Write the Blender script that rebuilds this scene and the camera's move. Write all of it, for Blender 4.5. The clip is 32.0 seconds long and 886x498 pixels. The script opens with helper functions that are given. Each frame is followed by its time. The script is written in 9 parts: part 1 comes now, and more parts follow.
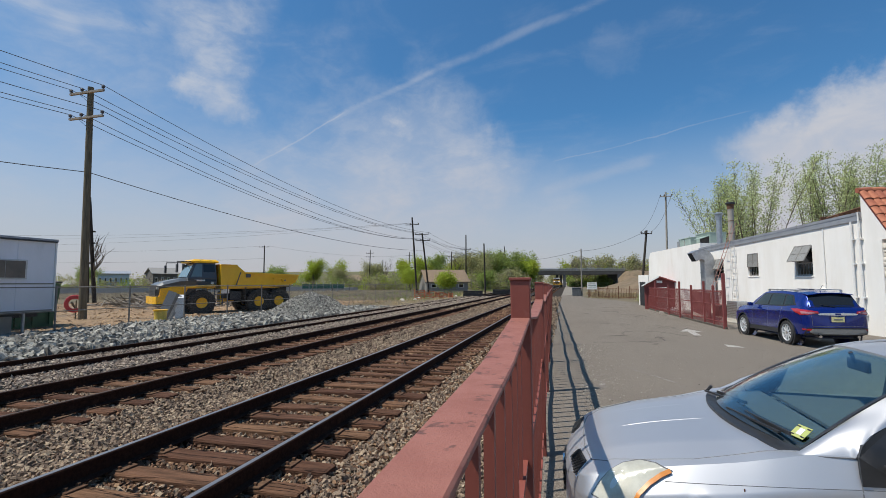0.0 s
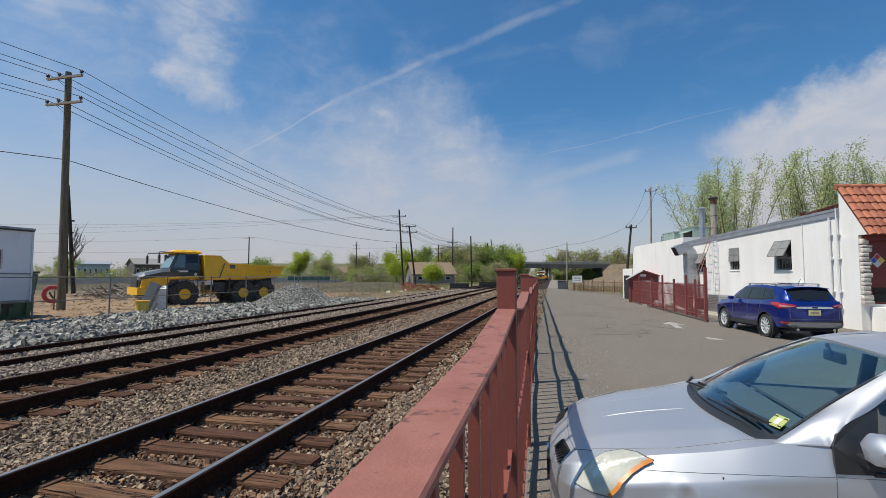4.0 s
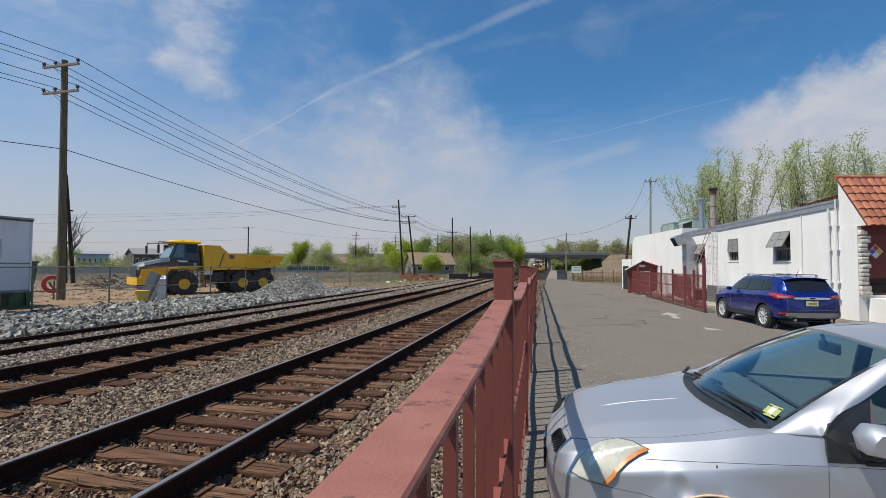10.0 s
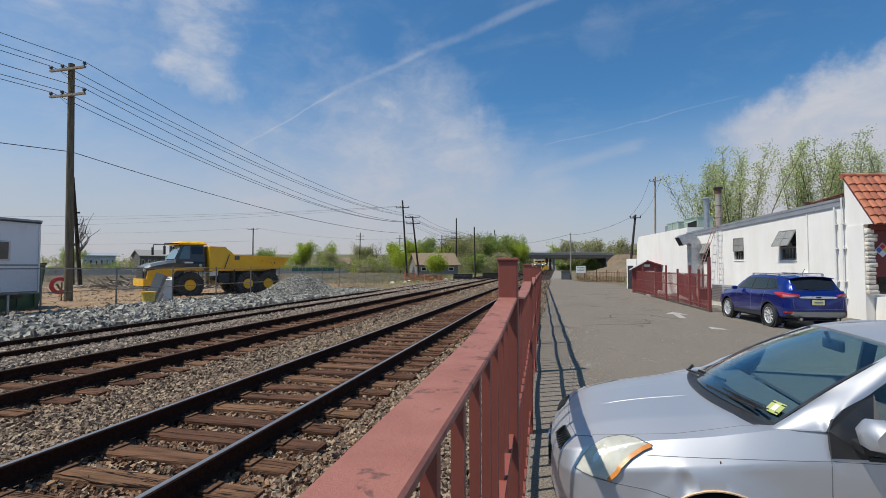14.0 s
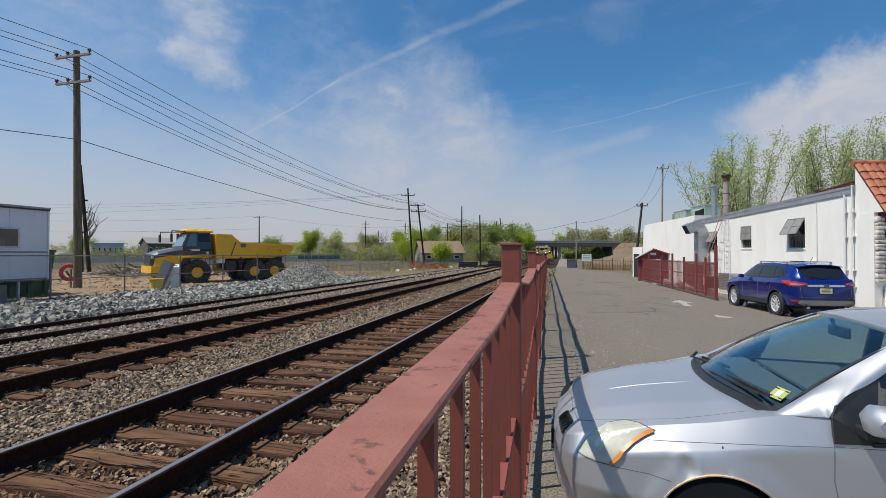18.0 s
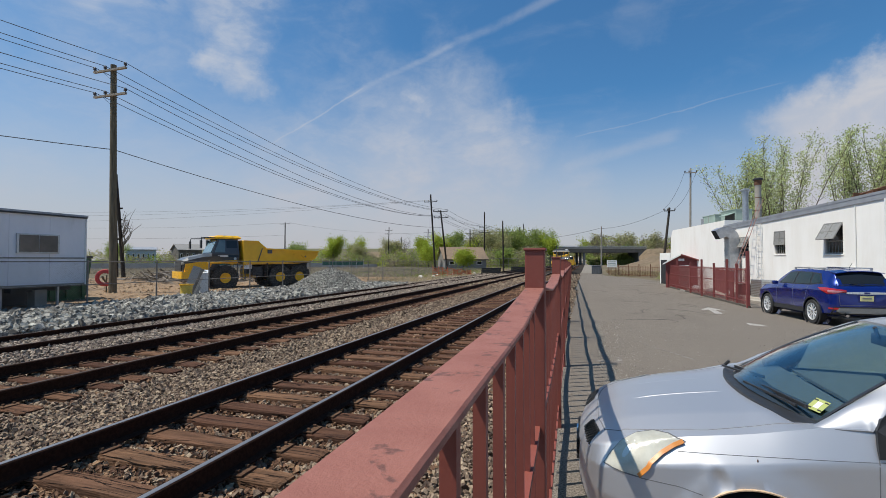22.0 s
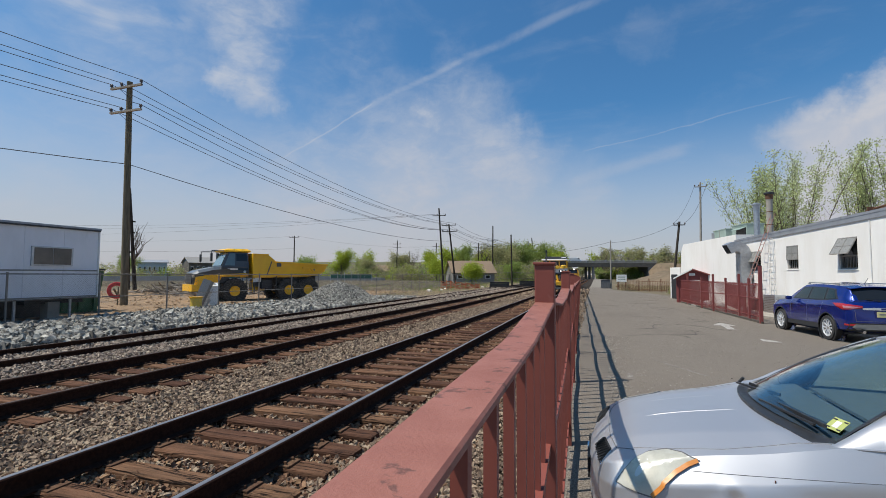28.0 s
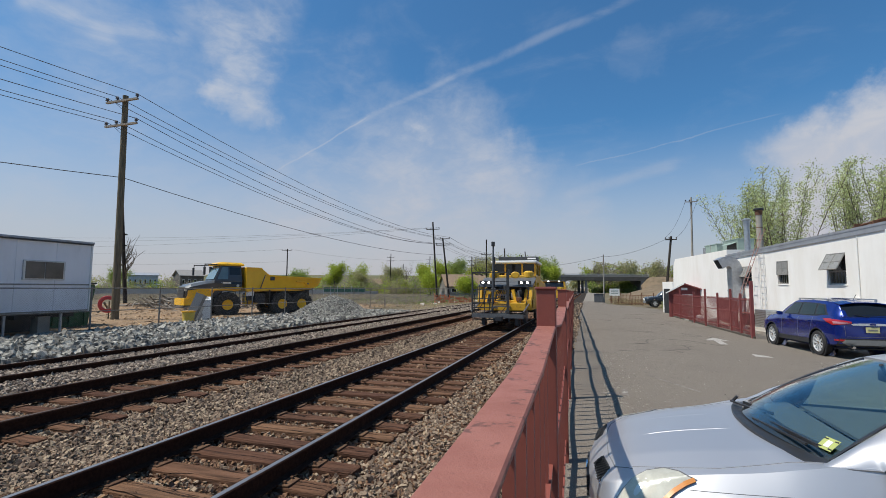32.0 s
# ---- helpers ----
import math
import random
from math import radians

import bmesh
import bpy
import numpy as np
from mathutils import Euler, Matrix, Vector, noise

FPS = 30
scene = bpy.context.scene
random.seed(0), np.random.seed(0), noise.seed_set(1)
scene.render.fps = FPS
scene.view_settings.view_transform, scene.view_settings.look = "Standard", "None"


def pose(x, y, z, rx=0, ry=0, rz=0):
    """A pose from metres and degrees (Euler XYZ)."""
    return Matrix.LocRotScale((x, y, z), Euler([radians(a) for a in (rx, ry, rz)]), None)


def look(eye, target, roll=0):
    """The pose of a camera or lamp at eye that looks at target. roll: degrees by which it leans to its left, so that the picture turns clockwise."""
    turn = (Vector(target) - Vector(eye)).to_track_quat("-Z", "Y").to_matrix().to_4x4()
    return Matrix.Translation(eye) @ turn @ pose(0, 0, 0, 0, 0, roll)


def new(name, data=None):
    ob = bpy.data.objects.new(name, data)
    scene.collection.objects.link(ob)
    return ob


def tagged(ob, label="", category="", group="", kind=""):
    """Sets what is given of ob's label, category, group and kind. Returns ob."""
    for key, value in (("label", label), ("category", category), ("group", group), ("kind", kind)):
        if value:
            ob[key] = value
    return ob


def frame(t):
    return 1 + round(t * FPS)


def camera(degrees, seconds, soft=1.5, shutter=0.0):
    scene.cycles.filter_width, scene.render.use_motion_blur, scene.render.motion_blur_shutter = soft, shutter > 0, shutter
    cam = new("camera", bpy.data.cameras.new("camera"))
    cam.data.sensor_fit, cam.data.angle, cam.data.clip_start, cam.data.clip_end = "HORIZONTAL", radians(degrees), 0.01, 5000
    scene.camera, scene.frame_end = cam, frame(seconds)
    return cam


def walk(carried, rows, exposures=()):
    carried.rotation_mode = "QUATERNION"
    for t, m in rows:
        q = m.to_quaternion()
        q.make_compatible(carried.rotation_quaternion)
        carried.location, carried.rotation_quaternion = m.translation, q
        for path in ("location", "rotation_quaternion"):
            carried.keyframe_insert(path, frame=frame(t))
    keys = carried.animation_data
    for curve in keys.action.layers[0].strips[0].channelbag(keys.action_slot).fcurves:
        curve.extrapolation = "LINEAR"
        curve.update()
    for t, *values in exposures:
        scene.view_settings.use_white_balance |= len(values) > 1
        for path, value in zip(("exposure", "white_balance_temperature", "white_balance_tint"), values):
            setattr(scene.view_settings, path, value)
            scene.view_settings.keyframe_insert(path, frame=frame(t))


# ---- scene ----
cam = camera(87.3, 32.0, soft=0.7)
PATH = [
    (0, (-0.0095, -0.0075, 1.8986), (-0.5226, 1.9205, 2.0446), -0.3),
    (0.5, (-0.0119, 0.0031, 1.8892), (-0.5009, 1.9381, 2.0282), -0.2),
    (1, (-0.0119, -0.0016, 1.8951), (-0.4889, 1.9354, 2.0271), -0.2),
    (1.5, (-0.0119, -0.0004, 1.8892), (-0.4859, 1.9385, 2.0172), -0.1),
    (2, (-0.0154, 0.0007, 1.8916), (-0.4884, 1.9397, 2.0166), -0.1),
    (2.5, (-0.0119, 0.0019, 1.8916), (-0.4839, 1.9419, 2.0146), -0.0),
    (3, (-0.0131, -0.0004, 1.8927), (-0.4801, 1.9405, 2.0127), -0.0),
    (3.5, (-0.0107, 0.0042, 1.8904), (-0.4727, 1.9462, 2.0074), 0.0),
    (5.5, (-0.0107, 0.0054, 1.8892), (-0.4617, 1.9514, 1.9912), 0.1),
    (6, (-0.0119, 0.0054, 1.8892), (-0.4599, 1.9514, 1.9872), 0.1),
    (6.5, (-0.0107, 0.0042, 1.8892), (-0.4587, 1.9512, 1.9852), 0.1),
    (7, (-0.0131, -0.0004, 1.8916), (-0.4621, 1.9456, 1.9826), 0.2),
    (7.5, (-0.0142, 0.0054, 1.8904), (-0.4672, 1.9514, 1.9774), 0.1),
    (8, (-0.0142, 0.0042, 1.8892), (-0.4682, 1.9502, 1.9702), 0.2),
    (8.5, (-0.0142, 0.0031, 1.8904), (-0.4682, 1.9491, 1.9674), 0.2),
    (9, (-0.0107, -0.0016, 1.8927), (-0.4587, 1.9454, 1.9767), 0.2),
    (9.5, (-0.0002, 0.0031, 1.8951), (-0.4512, 1.9501, 1.9761), 0.2),
    (10, (0.001, 0.0019, 1.8939), (-0.456, 1.9479, 1.9659), 0.1),
    (10.5, (-0.0037, 0.0066, 1.8916), (-0.4617, 1.9526, 1.9566), 0.1),
    (11, (-0.0002, 0.0077, 1.8904), (-0.4622, 1.9527, 1.9584), 0.1),
    (11.5, (-0.0014, 0.0194, 1.8869), (-0.4624, 1.9644, 1.9709), 0.0),
    (12, (-0.0002, -0.011, 1.8834), (-0.4582, 1.934, 1.9684), -0.0),
    (12.5, (0.0057, -0.018, 1.8822), (-0.4463, 1.929, 1.9692), -0.1),
    (13, (0.008, -0.0285, 1.8752), (-0.448, 1.9165, 1.9592), -0.1),
    (13.5, (0.0057, -0.0285, 1.8752), (-0.4603, 1.9145, 1.9542), -0.1),
    (14, (0.0033, -0.0344, 1.8834), (-0.4707, 1.9076, 1.9574), -0.1),
    (14.5, (0.0045, -0.0238, 1.8775), (-0.4805, 1.9142, 1.9505), -0.0),
    (16.5, (0.0045, -0.0168, 1.874), (-0.4985, 1.9182, 1.935), -0.0),
    (17, (0.0138, -0.018, 1.867), (-0.4881, 1.918, 1.912), 0.0),
    (17.5, (0.0092, -0.0262, 1.8693), (-0.4918, 1.9098, 1.9033), 0.0),
    (18, (0.0138, -0.0285, 1.867), (-0.4831, 1.9085, 1.89), 0.0),
    (18.5, (0.0115, -0.025, 1.8658), (-0.4825, 1.913, 1.8768), -0.0),
    (19, (0.0045, -0.0215, 1.8705), (-0.4965, 1.9145, 1.8695), 0.0),
    (19.5, (0.0092, -0.0157, 1.8647), (-0.5078, 1.9173, 1.8597), -0.0),
    (20, (0.008, -0.011, 1.867), (-0.526, 1.916, 1.858), 0.0),
    (20.5, (0.008, -0.0086, 1.867), (-0.546, 1.9134, 1.862), 0.0),
    (21, (0.0045, -0.0086, 1.8647), (-0.5685, 1.9074, 1.8817), 0.0),
    (21.5, (0.0092, -0.0168, 1.867), (-0.5788, 1.8942, 1.901), 0.0),
    (22, (0.0115, -0.0168, 1.8623), (-0.5795, 1.8932, 1.9113), 0.0),
    (22.5, (0.0103, -0.0227, 1.867), (-0.5767, 1.8883, 1.929), 0.0),
    (23, (0.0127, -0.0203, 1.867), (-0.5733, 1.8907, 1.941), 0.0),
    (23.5, (0.008, -0.0192, 1.8658), (-0.578, 1.8908, 1.9478), 0.1),
    (24, (0.0103, -0.0168, 1.8635), (-0.5797, 1.8932, 1.9515), 0.1),
    (24.5, (0.0115, -0.0192, 1.8658), (-0.5795, 1.8888, 1.9568), 0.1),
    (25, (0.0115, -0.0192, 1.8658), (-0.5755, 1.8898, 1.9618), 0.1),
    (25.5, (0.0068, -0.0238, 1.8682), (-0.5842, 1.8841, 1.9672), 0.1),
    (27.5, (0.008, -0.0121, 1.8635), (-0.614, 1.8859, 1.9705), 0.2),
    (28, (0.0057, -0.0133, 1.8635), (-0.6183, 1.8837, 1.9715), 0.2),
    (28.5, (0.0045, -0.0157, 1.867), (-0.6245, 1.8793, 1.977), 0.2),
    (29, (0.0068, -0.011, 1.8635), (-0.6222, 1.884, 1.9815), 0.2),
    (29.5, (0.0057, -0.0145, 1.8623), (-0.6143, 1.8825, 1.9943), 0.2),
    (30, (0.0138, -0.0297, 1.867), (-0.5941, 1.8693, 2.015), 0.3),
    (30.5, (-0.0002, -0.0765, 1.9079), (-0.6002, 1.8245, 2.0659), 0.3),
    (31, (-0.0283, -0.1268, 1.922), (-0.6183, 1.7772, 2.085), 0.3),
    (31.5, (-0.0166, -0.1057, 1.9196), (-0.6056, 1.7982, 2.0856), 0.3),
    (32, (-0.0248, -0.1104, 1.9173), (-0.6208, 1.7916, 2.0823), 0.3),
]
walk(cam, [(t, look(eye, target, roll)) for t, eye, target, roll in PATH])

# ---------------------------------------------------------------- light
SUN_TO = Vector((-0.80, -0.42, 1.72)).normalized()
sun = new("sun", bpy.data.lights.new("sun", "SUN"))
sun.data.energy, sun.data.angle, sun.data.color = 5.0, radians(0.55), (1.0, 0.935, 0.83)
sun.rotation_euler = SUN_TO.to_track_quat("Z", "Y").to_euler()
scene.view_settings.exposure = 0.0


class Net:
    """A few words for making node trees."""

    def __init__(self, tree):
        self.tree = tree
        tree.nodes.clear()

    def add(self, kind, **given):
        n = self.tree.nodes.new("ShaderNode" + kind)
        for key, value in given.items():
            if key in n.inputs:
                self.put(n, key, value)
            else:
                setattr(n, key, value)
        return n

    def put(self, n, key, value):
        if hasattr(value, "links"):
            self.tree.links.new(value, n.inputs[key])
        else:
            n.inputs[key].default_value = value

    def math(self, op, a, b=0.0, c=0.0, clamp=False):
        n = self.add("Math", operation=op, use_clamp=clamp)
        for k, v in enumerate((a, b, c)):
            self.put(n, k, v)
        return n.outputs[0]

    def vec(self, op, a, b=(0, 0, 0)):
        n = self.add("VectorMath", operation=op)
        self.put(n, 0, a), self.put(n, 1, b)
        return n.outputs["Value"] if op in ("DOT_PRODUCT", "LENGTH", "DISTANCE") else n.outputs["Vector"]

    def mix(self, f, a, b):
        n = self.add("Mix", data_type="RGBA")
        self.put(n, 0, f), self.put(n, 6, a), self.put(n, 7, b)
        return n.outputs[2]

    def ramp(self, v, lo, hi, soft=True):
        n = self.add("MapRange", interpolation_type="SMOOTHSTEP" if soft else "LINEAR")
        self.put(n, "Value", v), self.put(n, "From Min", lo), self.put(n, "From Max", hi)
        return n.outputs[0]

    def noise(self, at, scale, detail=3.0, rough=0.55, distort=0.0):
        n = self.add("TexNoise")
        self.put(n, "Vector", at), self.put(n, "Scale", scale), self.put(n, "Detail", detail)
        self.put(n, "Roughness", rough), self.put(n, "Distortion", distort)
        return n.outputs["Fac"]


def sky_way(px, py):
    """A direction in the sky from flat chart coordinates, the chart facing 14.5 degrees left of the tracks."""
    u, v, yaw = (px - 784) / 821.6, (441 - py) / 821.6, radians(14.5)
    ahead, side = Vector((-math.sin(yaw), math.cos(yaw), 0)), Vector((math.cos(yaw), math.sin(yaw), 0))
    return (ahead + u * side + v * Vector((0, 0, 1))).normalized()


def make_sky():
    world = bpy.data.worlds.new("sky")
    scene.world = world
    world.use_nodes = True
    n = Net(world.node_tree)
    sky = n.add("TexSky", sky_type="NISHITA", sun_disc=False, sun_elevation=math.asin(SUN_TO.z),
                sun_rotation=math.atan2(SUN_TO.x, SUN_TO.y), air_density=1.0, dust_density=1.4, ozone_density=2.4)
    co = n.add("TexCoord").outputs["Generated"]
    way = n.vec("NORMALIZE", co)
    sep = n.add("SeparateXYZ")
    n.put(sep, 0, way)
    up = n.math("MAXIMUM", sep.outputs[2], 0.0)
    # clouds lie on a flat layer: the direction divided by its height
    k = n.math("DIVIDE", 1.0, n.math("ADD", up, 0.12))
    flat = n.vec("MULTIPLY", way, (1, 1, 0))
    sc = n.add("VectorMath", operation="SCALE")
    n.put(sc, 0, flat), n.put(sc, 3, k)
    at = sc.outputs[0]
    # ragged edges: every cloud is looked up in a direction that the noise has bent
    bend = n.add("TexNoise")
    n.put(bend, "Vector", way), n.put(bend, "Scale", 5.0), n.put(bend, "Detail", 7.0), n.put(bend, "Roughness", 0.62)
    warp = n.add("VectorMath", operation="SCALE")
    n.put(warp, 0, n.vec("SUBTRACT", bend.outputs["Color"], (0.5, 0.5, 0.5))), n.put(warp, 3, 0.22)
    bent = n.vec("NORMALIZE", n.vec("ADD", way, warp.outputs[0]))
    slight = n.add("VectorMath", operation="SCALE")
    n.put(slight, 0, warp.outputs[0]), n.put(slight, 3, 0.12)
    edged = n.vec("NORMALIZE", n.vec("ADD", way, slight.outputs[0]))
    streak = n.add("Mapping")
    n.put(streak, 0, at)
    streak.inputs["Rotation"].default_value = (0, 0, radians(62))
    streak.inputs["Scale"].default_value = (0.55, 1.25, 1)
    wisp = n.noise(streak.outputs[0], 1.6, 9, 0.62, 1.2)
    drift = n.add("Mapping")
    n.put(drift, 0, way)
    drift.inputs["Rotation"].default_value = (radians(20), radians(-24), radians(10))
    drift.inputs["Scale"].default_value = (1.0, 1.0, 1.9)
    fine = n.noise(drift.outputs[0], 7.0, 9, 0.6, 0.7)
    curl = n.noise(drift.outputs[0], 22.0, 7, 0.62, 0.5)
    veil = n.math("MULTIPLY", n.ramp(n.math("ADD", n.math("MULTIPLY", wisp, 0.5), n.math("MULTIPLY", fine, 0.5)), 0.50, 0.80), 0.16)

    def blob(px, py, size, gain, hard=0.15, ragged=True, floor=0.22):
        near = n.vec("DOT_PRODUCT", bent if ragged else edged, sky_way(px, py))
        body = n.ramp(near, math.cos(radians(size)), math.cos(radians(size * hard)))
        rag = n.math("ADD", n.math("MULTIPLY", fine, 0.62), n.math("MULTIPLY", curl, 0.38))
        torn = n.math("ADD", floor, n.math("MULTIPLY", n.ramp(rag, 0.36, 0.70), 1.07 - floor))
        return n.math("MULTIPLY", n.math("MULTIPLY", body, torn), gain)

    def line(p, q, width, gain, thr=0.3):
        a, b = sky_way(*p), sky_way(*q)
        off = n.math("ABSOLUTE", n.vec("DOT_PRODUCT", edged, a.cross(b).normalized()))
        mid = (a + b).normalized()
        slack = 0.3 * (1 - mid.dot(a))
        reach = n.ramp(n.vec("DOT_PRODUCT", way, mid), mid.dot(a) - slack, mid.dot(a) + slack)
        core = n.math("MULTIPLY", n.ramp(off, width, width * 0.1), reach)
        return n.math("MULTIPLY", n.math("MULTIPLY", core, n.ramp(fine, thr, 0.62)), gain)

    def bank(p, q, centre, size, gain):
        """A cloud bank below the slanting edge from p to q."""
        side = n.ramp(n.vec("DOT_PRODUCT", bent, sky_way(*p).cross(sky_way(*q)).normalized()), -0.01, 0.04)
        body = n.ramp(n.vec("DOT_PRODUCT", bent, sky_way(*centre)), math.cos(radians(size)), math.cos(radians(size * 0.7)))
        torn = n.math("ADD", 0.72, n.math("MULTIPLY", n.ramp(fine, 0.35, 0.65), 0.28))
        return n.math("MULTIPLY", n.math("MULTIPLY", n.math("MULTIPLY", side, body), torn), gain)

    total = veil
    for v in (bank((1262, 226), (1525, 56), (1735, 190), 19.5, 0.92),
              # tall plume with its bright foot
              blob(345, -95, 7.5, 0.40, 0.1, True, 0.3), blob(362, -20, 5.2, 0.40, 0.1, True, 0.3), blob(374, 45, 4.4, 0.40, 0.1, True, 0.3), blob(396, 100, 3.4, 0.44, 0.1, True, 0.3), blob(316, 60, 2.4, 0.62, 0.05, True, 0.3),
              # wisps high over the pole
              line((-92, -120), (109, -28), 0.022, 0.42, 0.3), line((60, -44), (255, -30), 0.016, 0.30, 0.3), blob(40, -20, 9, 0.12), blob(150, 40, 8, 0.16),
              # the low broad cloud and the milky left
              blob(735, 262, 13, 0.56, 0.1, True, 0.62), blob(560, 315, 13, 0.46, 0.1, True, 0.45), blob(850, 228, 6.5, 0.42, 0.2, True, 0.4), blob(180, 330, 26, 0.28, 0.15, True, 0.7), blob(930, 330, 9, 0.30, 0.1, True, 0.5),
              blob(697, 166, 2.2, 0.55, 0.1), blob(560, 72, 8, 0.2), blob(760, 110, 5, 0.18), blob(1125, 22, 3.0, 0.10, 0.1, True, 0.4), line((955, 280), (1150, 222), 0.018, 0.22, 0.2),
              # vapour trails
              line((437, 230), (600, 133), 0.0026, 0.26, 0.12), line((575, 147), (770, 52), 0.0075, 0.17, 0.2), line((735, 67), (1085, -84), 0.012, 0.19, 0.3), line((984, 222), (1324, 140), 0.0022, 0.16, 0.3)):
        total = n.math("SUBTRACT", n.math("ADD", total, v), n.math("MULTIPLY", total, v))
    # milky haze towards the horizon
    haze = n.math("MULTIPLY", n.ramp(up, 0.34, 0.0), 0.80)
    total = n.math("SUBTRACT", n.math("ADD", total, haze), n.math("MULTIPLY", total, haze))
    white = n.mix(n.ramp(up, 0.0, 0.45), (5.75, 5.50, 5.85, 1), (6.6, 6.8, 7.2, 1))
    tone = n.mix(1.0, sky.outputs[0], (0.52, 1.02, 1.31, 1))
    n.tree.nodes[-1].blend_type = "MULTIPLY"
    bg = n.add("Background")
    n.put(bg, "Color", n.mix(total, tone, white)), n.put(bg, "Strength", 0.094)
    out = n.add("OutputWorld")
    n.tree.links.new(bg.outputs[0], out.inputs[0])


make_sky()

# ---------------------------------------------------------------- materials
def surface(name, base, other=None, scale=8.0, amount=0.6, rough=0.7, metal=0.0, bump=0.0, bump_scale=60.0, stain=None,
            stain_scale=1.2, stain_at=(0.55, 0.75), vary=0.0, coat=0.0, stretch=(1, 1, 1), rough_vary=0.1, split=0.0, split_scale=3.0):
    """A surface with grain, stains and fine relief; vary: how far one piece differs from the next; split: the width of its cracks."""
    m = bpy.data.materials.new(name)
    m.use_nodes = True
    n = Net(m.node_tree)
    co = n.add("TexCoord").outputs["Object"]
    mp = n.add("Mapping")
    n.put(mp, 0, co)
    mp.inputs["Scale"].default_value = stretch
    at = mp.outputs[0]
    if vary:
        info = n.add("ObjectInfo")
        at = n.vec("ADD", at, n.vec("MULTIPLY", n.add("CombineXYZ", X=info.outputs["Random"], Y=info.outputs["Random"]).outputs[0], (37, 19, 0)))
    c4 = lambda c: (*c, 1)
    other = other or tuple(v * 0.72 for v in base)
    grain = n.ramp(n.noise(at, scale, 6, 0.62), 0.3, 0.72)
    col = n.mix(n.math("MULTIPLY", grain, amount), c4(base), c4(other))
    if stain:
        spots = n.ramp(n.noise(at, stain_scale, 7, 0.65, 0.3), *stain_at)
        col = n.mix(n.math("MULTIPLY", spots, 0.8), col, c4(stain))
    if split:
        rift = n.ramp(n.math("ABSOLUTE", n.math("SUBTRACT", n.noise(at, split_scale, 5, 0.6, 0.4), 0.5)), split, split * 0.3)
        col = n.mix(rift, col, c4(tuple(v * 0.16 for v in other)))
    if vary:
        geo = n.add("NewGeometry")
        pick = n.math("FRACT", n.math("ADD", info.outputs["Random"], geo.outputs["Random Per Island"]))
        hsv = n.add("HueSaturation")
        n.put(hsv, "Color", col)
        n.put(hsv, "Value", n.math("ADD", 1 - vary, n.math("MULTIPLY", pick, 2 * vary)))
        n.put(hsv, "Hue", n.math("ADD", 0.5 - vary * 0.02, n.math("MULTIPLY", pick, vary * 0.04)))
        col = hsv.outputs[0]
    p = n.add("BsdfPrincipled")
    n.put(p, "Base Color", col), n.put(p, "Metallic", metal), n.put(p, "Coat Weight", coat)
    n.put(p, "Coat Roughness", 0.04), n.put(p, "Specular IOR Level", 0.5 if rough < 0.84 else 0.14)
    n.put(p, "Roughness", n.math("ADD", rough - rough_vary / 2, n.math("MULTIPLY", grain, rough_vary)))
    if bump:
        bp = n.add("Bump", Strength=min(1.0, bump), Distance=0.02)
        height = n.noise(at, bump_scale, 6, 0.65)
        if split:
            height = n.math("SUBTRACT", height, n.math("MULTIPLY", rift, 0.8))
        n.put(bp, "Height", height)
        n.put(p, "Normal", bp.outputs[0])
    out = n.add("OutputMaterial")
    n.tree.links.new(p.outputs[0], out.inputs[0])
    return m


def glass(name, tint=(0.75, 0.85, 0.85), rough=0.02, least=0.03):
    """A window pane: clear, a little tinted, with the sky's reflection on it."""
    m = bpy.data.materials.new(name)
    m.use_nodes = True
    n = Net(m.node_tree)
    thin, gloss = n.add("BsdfTransparent", Color=(*tint, 1)), n.add("BsdfGlossy", Color=(1, 1, 1, 1), Roughness=rough)
    facing = n.add("LayerWeight", Blend=0.5)
    mixed = n.add("MixShader")
    n.put(mixed, 0, n.math("ADD", least, n.math("MULTIPLY", 0.9, n.math("POWER", facing.outputs[1], 4.0))))
    n.tree.links.new(thin.outputs[0], mixed.inputs[1]), n.tree.links.new(gloss.outputs[0], mixed.inputs[2])
    out = n.add("OutputMaterial")
    n.tree.links.new(mixed.outputs[0], out.inputs[0])
    return m


def glow(name, color, strength):
    m = bpy.data.materials.new(name)
    m.use_nodes = True
    n = Net(m.node_tree)
    e = n.add("Emission", Color=(*color, 1), Strength=strength)
    out = n.add("OutputMaterial")
    n.tree.links.new(e.outputs[0], out.inputs[0])
    return m


M = {}
M["asphalt"] = surface("asphalt", (0.275, 0.238, 0.199), (0.040, 0.033, 0.027), 58, 1.0, 0.93, bump=0.2, bump_scale=190, stain=(0.125, 0.107, 0.089), stain_scale=0.34, stain_at=(0.46, 0.78))
M["patch"] = surface("asphalt_patch", (0.075, 0.064, 0.053), (0.14, 0.12, 0.10), 60, 0.9, 0.93, bump=0.5, bump_scale=220)
M["bank"] = surface("brown_bank", (0.20, 0.148, 0.10), (0.13, 0.10, 0.066), 0.5, 1.0, 0.95, bump=0.6, bump_scale=5, stain=(0.17, 0.155, 0.09), stain_scale=0.2)
M["bank_green"] = surface("grassy_bank", (0.115, 0.125, 0.06), (0.15, 0.13, 0.085), 0.6, 1.0, 0.95, bump=0.6, bump_scale=5)
M["earth"] = surface("earth", (0.185, 0.145, 0.10), (0.105, 0.095, 0.058), 0.12, 1.0, 0.95, bump=0.7, bump_scale=9, stain=(0.26, 0.195, 0.135), stain_scale=0.5)
